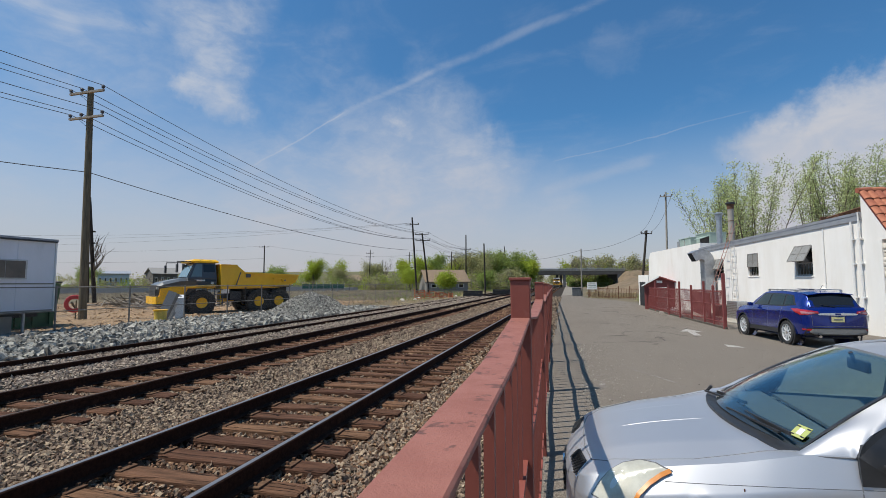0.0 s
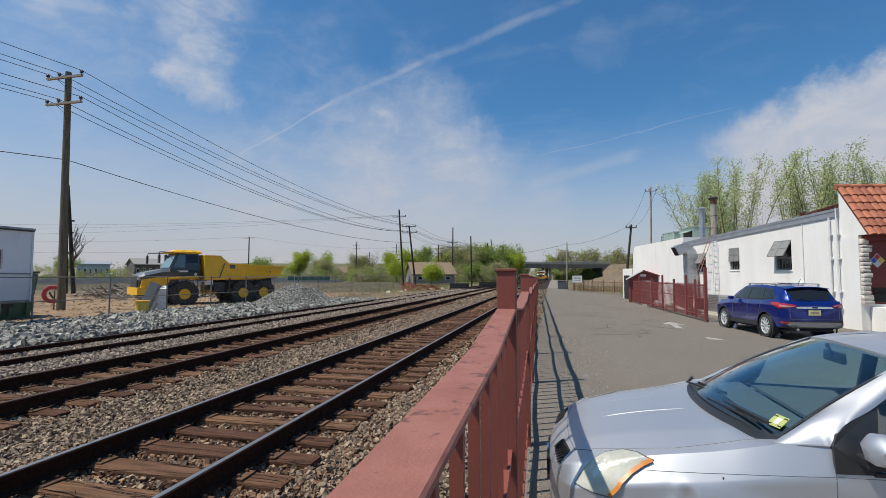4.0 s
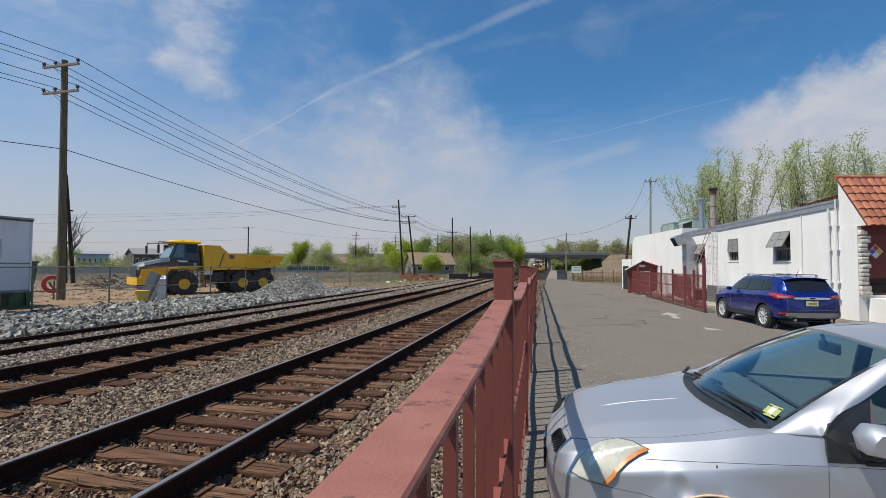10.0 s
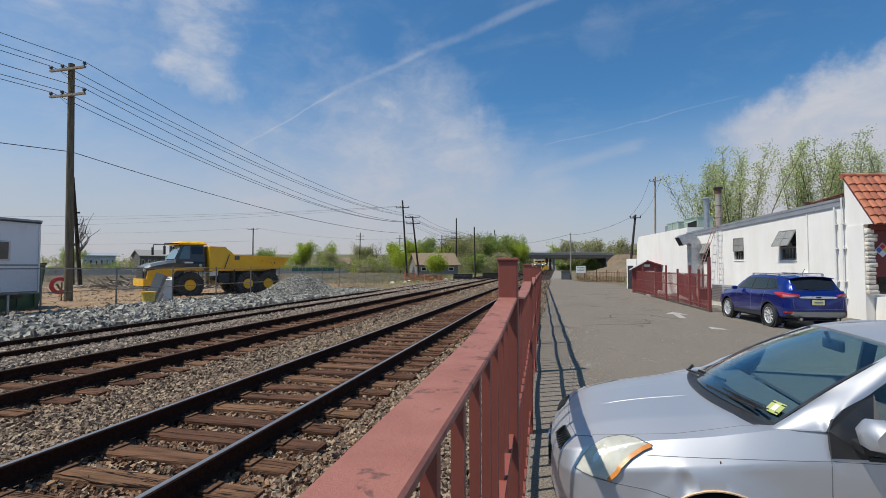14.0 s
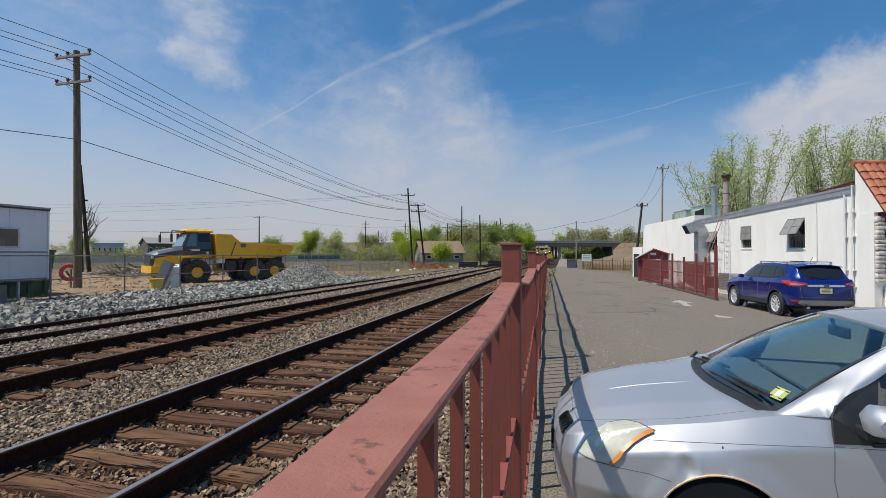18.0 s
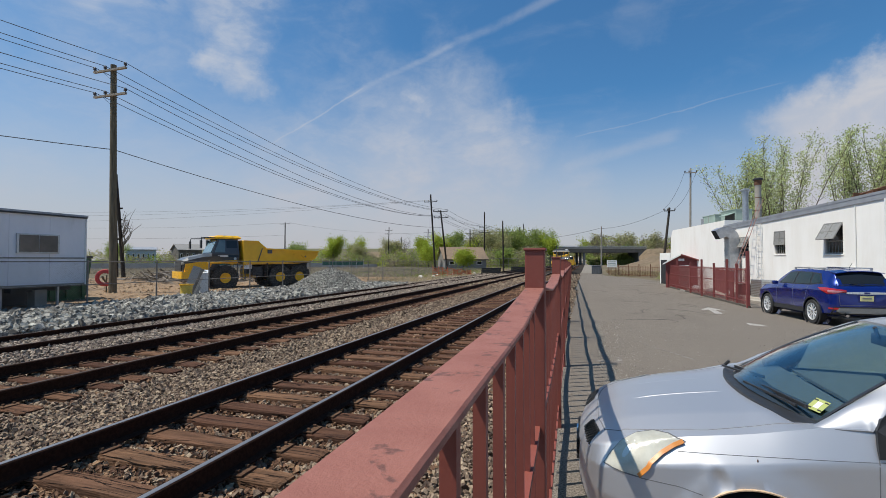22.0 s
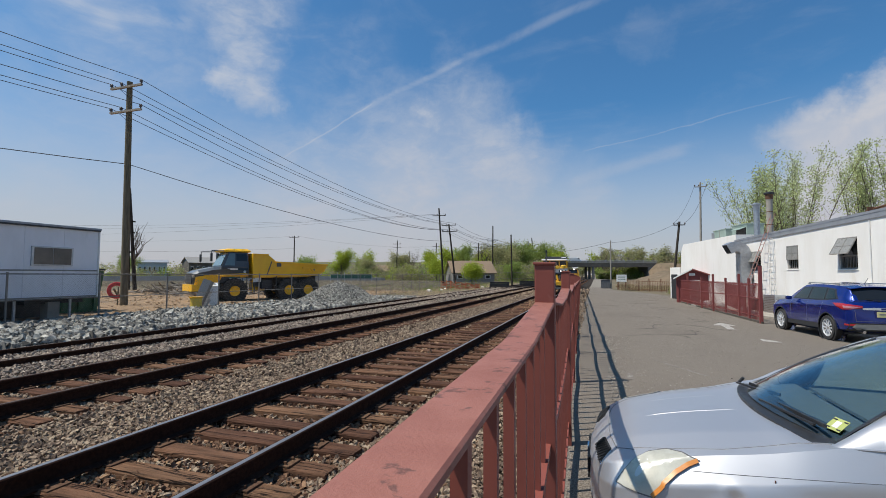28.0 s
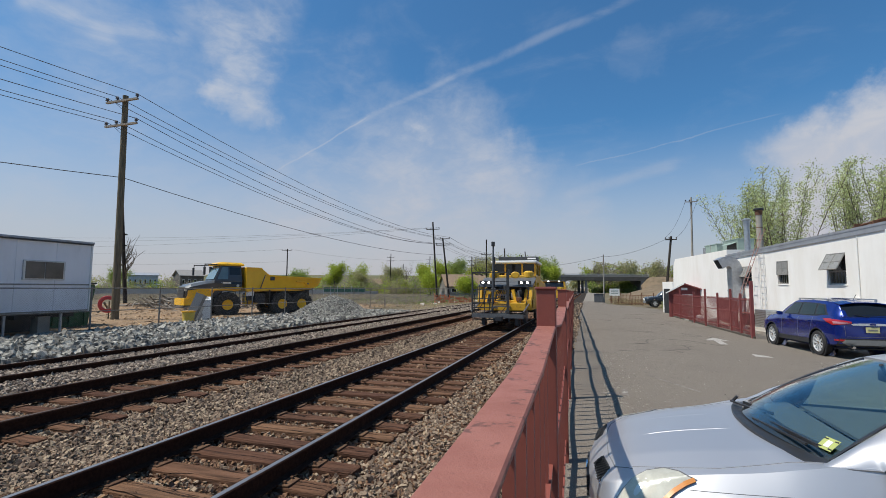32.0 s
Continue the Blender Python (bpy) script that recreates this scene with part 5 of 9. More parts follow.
def make_sedan():
    """Silver compact saloon, nose to the fence; s runs back from the nose, y to its right-hand side."""
    car = thing("sedan_car", "silver compact sedan with a dented front fender", "car", pose(-0.045, 3.715, 0, 0, 0, -1.0))
    st = [  # s, then half a section from the floor's middle up over the sill, flank and shoulder to the top's middle
        (0.00, 0, .32, .16, .32, .24, .37, .28, .48, .26, .57, .22, .60, .12, .62, 0, .625),
        (0.03, 0, .27, .30, .28, .42, .34, .46, .48, .44, .585, .38, .635, .22, .66, 0, .67),
        (0.08, 0, .24, .46, .25, .60, .32, .65, .48, .63, .605, .55, .685, .31, .715, 0, .725),
        (0.16, 0, .22, .58, .22, .75, .30, .795, .48, .77, .635, .67, .735, .38, .77, 0, .785),
        (0.32, 0, .21, .64, .21, .82, .30, .866, .48, .828, .69, .735, .795, .44, .84, 0, .855),
        (0.60, 0, .20, .70, .20, .85, .30, .897, .48, .858, .735, .765, .860, .48, .905, 0, .922),
        (0.93, 0, .20, .72, .20, .86, .30, .905, .49, .868, .78, .785, .920, .52, .957, 0, .972),
        (1.10, 0, .20, .72, .20, .865, .28, .905, .49, .872, .81, .80, .962, .55, .985, 0, 0.995),
        (1.27, 0, .20, .72, .20, .865, .28, .905, .49, .876, .84, .81, .998, .55, .965, 0, .97),
        (1.43, 0, .19, .72, .19, .87, .28, .905, .50, .879, .86, .825, 1.012, .55, .95, 0, .95),
        (1.48, 0, .19, .72, .19, .87, .28, .905, .50, .884, .80, .872, .893, .60, .93, 0, .93),
        (2.40, 0, .19, .72, .19, .87, .28, .905, .52, .885, .82, .872, .915, .55, .93, 0, .93),
        (3.40, 0, .19, .72, .20, .87, .30, .895, .56, .89, .86, .86, .955, .55, .96, 0, .96),
        (3.90, 0, .21, .70, .22, .85, .34, .885, .58, .87, .93, .77, 1.03, .52, 1.06, 0, 1.07),
        (4.35, 0, .24, .64, .26, .80, .38, .835, .60, .82, .92, .72, 1.02, .48, 1.06, 0, 1.07),
        (4.56, 0, .34, .52, .35, .66, .44, .70, .60, .69, .86, .62, .94, .40, .97, 0, .98)]
    body = part("body", shell(st, 210, 7), "silver", car, smooth=45)
    carved(body, [((0.92, y, 0.305), 0.355) for y in (-1, 1)] + [((3.615, y, 0.305), 0.355) for y in (-1, 1)])
    # dent in the near fender, above the wheel
    for v in body.data.vertices:
        if v.co.y < -0.6:
            d = math.hypot(v.co.x - 0.745, (v.co.z - 0.672) * 0.8)
            v.co.y += 0.026 * math.exp(-(d / 0.030) ** 2) - 0.007 * math.exp(-((d - 0.062) / 0.018) ** 2)
    # flared lips pressed out round the wheel arches
    for v in body.data.vertices:
        if abs(v.co.y) > 0.6:
            for s in (0.92, 3.615):
                d = math.hypot(v.co.x - s, v.co.z - 0.305)
                if d < 0.47 and v.co.z > 0.3:
                    v.co.y += math.copysign(0.013 * min(1.0, max(0.0, (0.455 - d) / 0.035)), v.co.y)
    skin = Skin(body)
    for s in (0.92, 3.615):
        for side in (-1, 1):
            make_wheel(car, pose(s, side * 0.775, 0.315), 0.315, 0.205, 0.20, 7, side)
            bm = turned(B(), [(0.36, -0.1), (0.36, 0.21)], 30, pose(s, side * 0.66, 0.305) @ Matrix.Rotation(-side * math.pi / 2, 4, "X"), closed=False)
            part("wheel_arch_liner", bm, "plastic", car)
    # lamps, reflectors, grille, bumper
    for f in (-1, 1):
        way = (0.75, -f, -0.35)
        side = lambda pts: [(p[0], -f * p[1], p[2]) for p in pts]
        lamp = part("headlight", skin.plate(side([(0.162, -.757, .655), (.205, -.739, .718), (.262, -.72, .782), (.346, -.663, .812), (.445, -.663, .838), (.519, -.718, .846), (.59, -.78, .836), (.492, -.804, .79), (.395, -.846, .715), (.348, -.854, .64), (.255, -.826, .645)]), way, 0.007, 0.03), "lamp_lens", car, "clouded yellowed headlight lens", smooth=50)
        part("amber_reflector", skin.strip(side([(.338, -.85, .642), (.383, -.853, .694), (.462, -.818, .770), (.53, -.795, .812), (.585, -.782, .836)]), way, 0.024, 0.014, 8), "amber", lamp, "orange side reflector strip", smooth=50)
        rim = side([(0.158, -.757, .652), (.203, -.739, .72), (.262, -.72, .786), (.346, -.663, .816), (.445, -.663, .842), (.519, -.718, .850), (.595, -.78, .838), (.492, -.804, .786), (.395, -.846, .709), (.348, -.854, .634), (.255, -.826, .640), (0.158, -.757, .652)])
        part("lamp_seal", skin.strip(rim, way, 0.007, 0.004, 5), "seam", lamp)
        part("projector", skin.plate(side([(0.30 + 0.045 * math.cos(a), -0.755 + 0.03 * math.cos(a), 0.735 + 0.038 * math.sin(a)) for a in np.linspace(0, 2 * math.pi, 12, endpoint=False)]), way, 0.009, 0.006), "galv", lamp, smooth=50)
    up = (0, 0, -1)
    ahead = (1, 0, -0.1)
    part("grille", skin.patch([(0, -0.26, 0.45), (0, 0.26, 0.45), (0, 0.30, 0.60), (0, -0.30, 0.60)], ahead, 0.003, 14), "plastic", car, "black honeycomb front grille", smooth=True)
    bm = B()
    for j in range(5):
        for k in range(12):
            p = skin.drop((0, -0.24 + 0.042 * k + 0.02 * (j % 2), 0.465 + j * 0.03), ahead, 0.006)
            rod(bm, p + Vector((-0.012, 0, 0)), p + Vector((0.004, 0, 0)), 0.02, 0.016, n=6, caps=False)
    part("grille_mesh", bm, "plastic", car)
    slope = Vector((0.7, 0, -0.72)).normalized()
    for f in (-1, 1):
        quad = [Vector((x, -f * y, z)) - 0.3 * slope for x, y, z in ((.045, -.26, .69), (.078, -.56, .67), (.138, -.50, .742), (.10, -.27, .735))]
        wing = part("side_grille", skin.patch(quad, slope, 0.003, 10), "plastic", car, "black honeycomb grille beside the headlight", smooth=True)
        bm = B()
        for j in range(6):
            for k in range(7):
                u, v = (k + 0.5 + 0.25 * (1 if j % 2 else -1)) / 7, (j + 0.5) / 6
                start = quad[0].lerp(quad[1], u).lerp(quad[3].lerp(quad[2], u), v)
                p = skin.drop(start, slope, 0.008)
                rod(bm, p - slope * 0.006, p + slope * 0.004, 0.019, 0.015, n=6, caps=False)
        part("honeycomb", bm, "cage_steel", wing)
        part("grille_rim", skin.strip([quad[0], quad[1], quad[2]], slope, 0.010, 0.004, 10), "chrome", wing)
    part("lower_intake", skin.patch([(0, -0.40, 0.27), (0, 0.40, 0.27), (0, 0.42, 0.36), (0, -0.42, 0.36)], ahead, 0.004, 8), "plastic", car)
    part("badge", turned(B(), [(0.055, 0), (0.055, 0.012)], 20, Matrix.Translation(skin.drop((0, 0, 0.56), ahead, 0.012)) @ Matrix.Rotation(-math.pi / 2, 4, "Y")), "chrome", car)
    # shut lines: hood to fender, bumper, fender to door, lamp edge; and the character line
    near = (0.05, 1, -0.1)
    for f in (-1, 1):
        way = (0, -f, -0.75)
        part("panel_gap", skin.strip([(0.27, f * 0.58, 0.80), (0.445, f * 0.655, 0.841), (0.72, f * 0.711, 0.89), (0.905, f * 0.70, 0.923), (1.082, f * 0.69, 0.954), (1.22, f * 0.715, 0.975)], way, 0.0045, 0.001), "seam", car)
        way = (0, -f, 0)
        part("panel_gap", skin.strip([(0.347, f * 0.855, 0.628), (0.543, f * 0.873, 0.62), (0.66, f * 0.887, 0.60)], way, 0.0045, 0.001), "seam", car)
        part("panel_gap", skin.strip([(1.44, f * 0.89, 0.93), (1.43, f * 0.89, 0.70), (1.47, f * 0.89, 0.40), (1.60, f * 0.88, 0.27)], way, 0.005, 0.001), "seam", car)
        part("panel_gap", skin.strip([(2.45, f * 0.89, 0.95), (2.47, f * 0.89, 0.35)], way, 0.005, 0.001), "seam", car)
        # no gap here: the crease's shade put in as a dark strip
        part("character_line", skin.strip([(0.55, f * 0.83, 0.788), (0.84, f * 0.844, 0.812), (1.108, f * 0.859, 0.838), (1.443, f * 0.872, 0.869), (2.4, f * 0.89, 0.90), (3.6, f * 0.89, 0.94)], way, 0.003, 0.001, 14), "seam", car)
    part("hood_edge", skin.strip([(0.27, -0.60, 0.90), (0.17, -0.50, 0.90), (0.135, -0.27, 0.90), (0.13, 0, 0.90), (0.135, 0.27, 0.90), (0.17, 0.50, 0.90), (0.27, 0.60, 0.90)], (0, 0, -1), 0.008, 0.0015), "seam", car)
    for y in (-0.09, 0.30):
        ridge = [skin.drop(Vector((0.30, y, 0.86)).lerp(Vector((1.0, y * 1.1, 0.98)), k / 24), up, -0.002) for k in range(25)]
        part("hood_crease", loft(B(), [[p + Vector((0, 0.010 * math.cos(q) * min(1, 0.15 + k / 5, 0.15 + (24 - k) / 5), (0.005 if y < 0 else 0.0032) * math.sin(q) * min(1, k / 5, (24 - k) / 5))) for q in np.linspace(0, 2 * math.pi, 8, endpoint=False)] for k, p in enumerate(ridge)]), "silver", car, smooth=80)
    part("scratch", box(B(), skin.drop((0.927, -0.86, 0.80), (0, 1, 0), 0.001), (0.006, 0.003, 0.02)), "rust", car)
    # cowl, wipers
    part("cowl", loft(B(), [[(s0 + 0.0, y, z), (s0 + 0.22, y, z + 0.02), (s0 + 0.22, y, z - 0.06), (s0, y, z - 0.06)] for y, s0, z in ((y, 1.01 + 0.27 * y * y, 1.006 - 0.06 * y * y) for y in np.linspace(-0.72, 0.72, 21))]), "plastic", car)
    for base, tip in (((1.08, -0.05, 1.035), (1.19, -0.60, 1.045)), ((1.08, 0.52, 1.025), (1.17, 0.02, 1.06))):
        arm = part("wiper", bar(B(), base, tip, 0.014, 0.012), "plastic", car)
        part("blade", bar(B(), Vector(base).lerp(Vector(tip), 0.25) + Vector((0.035, 0, 0.012)), Vector(tip) + Vector((0.03, -0.06, 0.012)), 0.012, 0.02), "plastic", arm)
    part("wiper_post", rod(B(), (1.12, 0.64, 1.0), (1.15, 0.62, 1.045), 0.012), "plastic", car)

    # cabin: windscreen, pillars, roof, side glass, rear glass
    def sheet(name, rows, mat, label="", thick=0.006, n=10):
        """A curved panel over three rows of three points."""
        bm = B()
        g = np.array(rows, float)
        bez = lambda t: np.array([(1 - t) ** 2, 2 * t * (1 - t), t * t])
        c = g.copy()
        c[:, 1] = 2 * g[:, 1] - 0.5 * (g[:, 0] + g[:, 2])
        c[1] = 2 * c[1] - 0.5 * (c[0] + c[2])
        v = [[bm.verts.new(np.einsum("i,j,ijk", bez(j / n), bez(i / n), c)) for i in range(n + 1)] for j in range(n + 1)]
        for j in range(n):
            for i in range(n):
                bm.faces.new((v[j][i], v[j][i + 1], v[j + 1][i + 1], v[j + 1][i]))
        bmesh.ops.recalc_face_normals(bm, faces=bm.faces)
        bmesh.ops.solidify(bm, geom=bm.faces[:], thickness=thick)
        return part(name, bm, mat, car, label, smooth=50)
    low = [(1.26, -0.70, 0.985), (1.06, 0, 1.02), (1.26, 0.70, 0.985)]
    mid = [(1.60, -0.625, 1.215), (1.44, 0, 1.255), (1.60, 0.625, 1.215)]
    high = [(1.98, -0.53, 1.405), (1.88, 0, 1.445), (1.98, 0.53, 1.405)]
    net = np.array((low, mid, high), float)
    net[:, 1] = 2 * net[:, 1] - 0.5 * (net[:, 0] + net[:, 2])
    net[1] = 2 * net[1] - 0.5 * (net[0] + net[2])
    bez = lambda t: np.array([(1 - t) ** 2, 2 * t * (1 - t), t * t])
    on_screen = lambda v, u: Vector(np.einsum("i,j,ijk", bez(v), bez(u), net))
    ws = sheet("windscreen", (low, mid, high), "windscreen", "blue-green tinted windscreen")
    ws.visible_shadow = False
    band = [[(p[0] - 0.012, p[1], p[2] + 0.004) for p in low], [(p[0] + 0.045, p[1] * 0.985, p[2] + 0.045) for p in low], [(p[0] + 0.09, p[1] * 0.97, p[2] + 0.078) for p in low]]
    sheet("black_border", [[(p[0] + 0.012, p[1], p[2] - 0.004) for p in row] for row in band[:1] + [[(p[0] + 0.04, p[1] * 0.99, p[2] + 0.03) for p in low], [(p[0] + 0.075, p[1] * 0.98, p[2] + 0.052) for p in low]]], "plastic", thick=0.002)
    sheet("roof", ([(1.97, -0.535, 1.41), (1.87, 0, 1.452), (1.97, 0.535, 1.41)], [(2.75, -0.565, 1.455), (2.75, 0, 1.515), (2.75, 0.565, 1.455)], [(3.35, -0.55, 1.395), (3.45, 0, 1.45), (3.35, 0.55, 1.395)]), "silver", thick=0.03)
    sheet("rear_window", ([(3.36, -0.54, 1.39), (3.46, 0, 1.44), (3.36, 0.54, 1.39)], [(3.68, -0.60, 1.23), (3.78, 0, 1.27), (3.68, 0.60, 1.23)], [(3.98, -0.64, 1.06), (4.05, 0, 1.09), (3.98, 0.64, 1.06)]), "windscreen", thick=0.004).visible_shadow = False
    for f in (-1, 1):
        edge = [on_screen(v, 0.0 if f < 0 else 1.0) for v in np.linspace(0, 1, 16)]
        part("screen_gasket", loft(B(), [[p + Vector((0, f * e, h)) for e, h in ((-0.016, 0.0), (0.006, 0.002), (0.006, 0.012), (-0.016, 0.012))] for p in edge]), "plastic", car)
        # front pillar, roof rail and rear pillar as one pressed panel
        ribs = [((1.19, .755, .972), (1.22, .79, .985), (1.25, .80, .978)), ((1.30, .71, 1.03), (1.31, .775, 1.03), (1.335, .812, .988)), ((1.39, .683, 1.085), (1.40, .765, 1.082), (1.425, .826, .995)),
                ((1.45, .665, 1.122), (1.46, .75, 1.115), (1.44, .845, 1.03)), ((1.55, .64, 1.187), (1.57, .715, 1.172), (1.50, .818, 1.105)), ((1.70, .60, 1.277), (1.73, .665, 1.262), (1.66, .735, 1.172)),
                ((1.98, .535, 1.412), (2.0, .59, 1.402), (1.95, .64, 1.32)), ((2.4, .55, 1.465), (2.4, .605, 1.452), (2.4, .635, 1.405)), ((2.85, .55, 1.46), (2.85, .605, 1.448), (2.85, .635, 1.40)),
                ((3.35, .53, 1.397), (3.35, .59, 1.386), (3.3, .62, 1.33)), ((3.8, .60, 1.172), (3.8, .70, 1.13), (3.70, .76, 1.00)), ((4.02, .63, 1.06), (4.02, .75, 1.02), (4.0, .81, .93))]
        rows = smooth_rows([(k, *p[0], *p[1], *p[2]) for k, p in enumerate(ribs)], 67)[:, 1:].reshape(-1, 3, 3)
        bm = B()
        last = None
        for r in rows:
            now = []
            for j in range(9):
                t = j / 8
                q = r[0] * (1 - t) ** 2 + (2 * r[1] - 0.5 * (r[0] + r[2])) * 2 * t * (1 - t) + r[2] * t * t
                now.append(bm.verts.new((q[0], f * q[1], q[2])))
            if last:
                for j in range(8):
                    bm.faces.new((last[j], last[j + 1], now[j + 1], now[j]))
            last = now
        bmesh.ops.recalc_face_normals(bm, faces=bm.faces)
        bmesh.ops.solidify(bm, geom=bm.faces[:], thickness=0.012)
        part("roof_pillar", bm, "silver", car, smooth=50)
        part("pillar_gap", bar(B(), (1.255, f * 0.806, 0.990), (1.43, f * 0.832, 1.004), 0.006, 0.006), "seam", car)
        # black corner of the door with the mirror, side windows
        bm = B()
        slab(bm, [Vector((x, f * y, z)) for x, y, z in ((1.437, .878, .885), (1.62, .878, .895), (1.70, .80, 1.05), (1.72, .70, 1.20), (1.64, .735, 1.165), (1.515, .81, 1.108), (1.46, .845, 1.068), (1.434, .866, 1.02))], (0, -f * 0.02, 0))
        part("mirror_base", bm, "plastic", car)
        part("belt_trim", bar(B(), (1.60, f * 0.872, 0.897), (3.7, f * 0.868, 0.96), 0.02, 0.02), "plastic", car)
        for outline in (((1.62, 0.862, 0.895), (2.42, 0.862, 0.92), (2.40, 0.63, 1.41), (1.95, 0.635, 1.325), (1.72, 0.70, 1.20)), ((2.50, 0.862, 0.925), (3.62, 0.84, 0.975), (3.28, 0.615, 1.335), (2.48, 0.63, 1.405))):
            bm = B()
            slab(bm, [Vector((p[0], f * (p[1] - 0.01), p[2])) for p in outline], (0, -f * 0.005, 0))
            pane = part("side_window", bm, "glass", car)
            pane.visible_shadow = False
        part("door_pillar", bar(B(), (2.46, f * 0.84, 0.97), (2.44, f * 0.62, 1.44), 0.09, 0.03), "plastic", car)
        mirror = part("door_mirror", loft(B(), [[((1.585 if f < 0 else 1.68) + dx * k, f * (0.93 + dy), (1.045 if f < 0 else 1.0) + dz * h) for dx, dz in ((-0.07, -0.06), (0.05, -0.08), (0.08, 0.0), (0.06, 0.085), (-0.04, 0.09), (-0.09, 0.02))] for dy, k, h in ((-0.03, 0.6, 0.6), (0.02, 0.86, 0.86), (0.10, 0.86, 0.86), (0.15, 0.62, 0.62))]), "silver", car, "silver door mirror", smooth=60)
        part("mirror_arm", box(B(), (1.60, f * 0.89, 0.965), (0.13, 0.13, 0.05), bevel=0.01), "plastic", mirror)
        bm = B()
        ring = [Vector((0.92 + 0.359 * math.cos(a), 0, 0.305 + 0.359 * math.sin(a))) for a in np.linspace(radians(30), radians(150), 28)]
        loft(bm, [[p0 + Vector((0, f * y, 0)) + (p0 - Vector((0.92, 0, 0.305))).normalized() * e for y, e in ((0.888, 0), (0.911, 0), (0.911, 0.006), (0.888, 0.006))] for p0 in ring])
        part("arch_lip", bm, "primer", car, "worn rusty wheel-arch lip")
        part("door_handle", box(B(), (2.28, f * 0.905, 0.83), (0.16, 0.03, 0.035), bevel=0.01), "silver", car)
    # inside
    part("dashboard", loft(B(), [[(s0, y, 0.93), (s0, y, z), (1.52, y, 1.01), (1.62, y, 0.95), (1.62, y, 0.85), (s0 + 0.1, y, 0.85)] for y, s0, z in ((-0.72, 1.30, 0.975), (-0.35, 1.14, 1.0), (0, 1.10, 1.005), (0.35, 1.14, 1.0), (0.72, 1.30, 0.975))]), "cabin_trim", car, "dark dashboard")
    # dark plate added at belt height, so the cabin over the body reads shaded
    part("cabin_floor", box(B(), (2.7, 0, 0.985), (2.2, 1.5, 0.02)), "cabin_trim", car)
    for y in (-0.36, 0.36):
        seat = part("seat", box(B(), (2.62, y, 1.06), (0.14, 0.46, 0.28), bevel=0.05), "seat_grey", car)
        part("headrest", box(B(), (2.70, y, 1.27), (0.10, 0.26, 0.16), bevel=0.04), "seat_grey", seat)
    part("rear_seat", box(B(), (3.25, 0, 1.10), (0.16, 1.2, 0.26), bevel=0.05), "seat_grey", car)
    wheel = B()
    mw = pose(1.74, -0.36, 1.01, 0, -62, 0)
    for k in range(24):
        a, b = 2 * math.pi * k / 24, 2 * math.pi * (k + 1) / 24
        rod(wheel, mw @ Vector((0.18 * math.cos(a), 0.18 * math.sin(a), 0)), mw @ Vector((0.18 * math.cos(b), 0.18 * math.sin(b), 0)), 0.015, n=6)
    part("steering_wheel", wheel, "plastic", car)
    mir = part("rear_view_mirror", box(B(), (1.88, 0.02, 1.345), (0.03, 0.23, 0.075), bevel=0.012), "plastic", car)
    part("mirror_stem", rod(B(), (1.86, 0.02, 1.36), (1.83, 0.0, 1.43), 0.012), "plastic", mir)
    # sticker low on the near side of the windscreen
    a, b, c = on_screen(0.07, 0.08), on_screen(0.165, 0.09), on_screen(0.07, 0.028)
    ex, ey = (b - a).normalized(), (c - a).normalized()
    ez = ey.cross(ex).normalized() if ey.cross(ex).z > 0 else ex.cross(ey).normalized()
    ey = ez.cross(ex)
    m = Matrix((ex, ey, ez)).transposed().to_4x4()
    m.translation = (b + c) / 2 + ez * 0.008
    stick = part("inspection_sticker", box(B(), (0, 0, 0.0), (0.085, 0.085, 0.002), m), "sticker", car, "yellow-green square inspection sticker")
    part("sticker_field", box(B(), (0, 0.0, 0.002), (0.045, 0.03, 0.002), m), "white_paint", stick)
    for a, b in ((-0.03, -0.03), (0.03, -0.03), (-0.03, 0.03), (0.03, 0.03)):
        part("sticker_bar", box(B(), (a, b, 0.002), (0.008, 0.022, 0.002), m), "dark", stick)
    part("floor_pan", box(B(), (2.3, 0, 0.24), (3.6, 1.3, 0.1)), "plastic", car)


make_sedan()


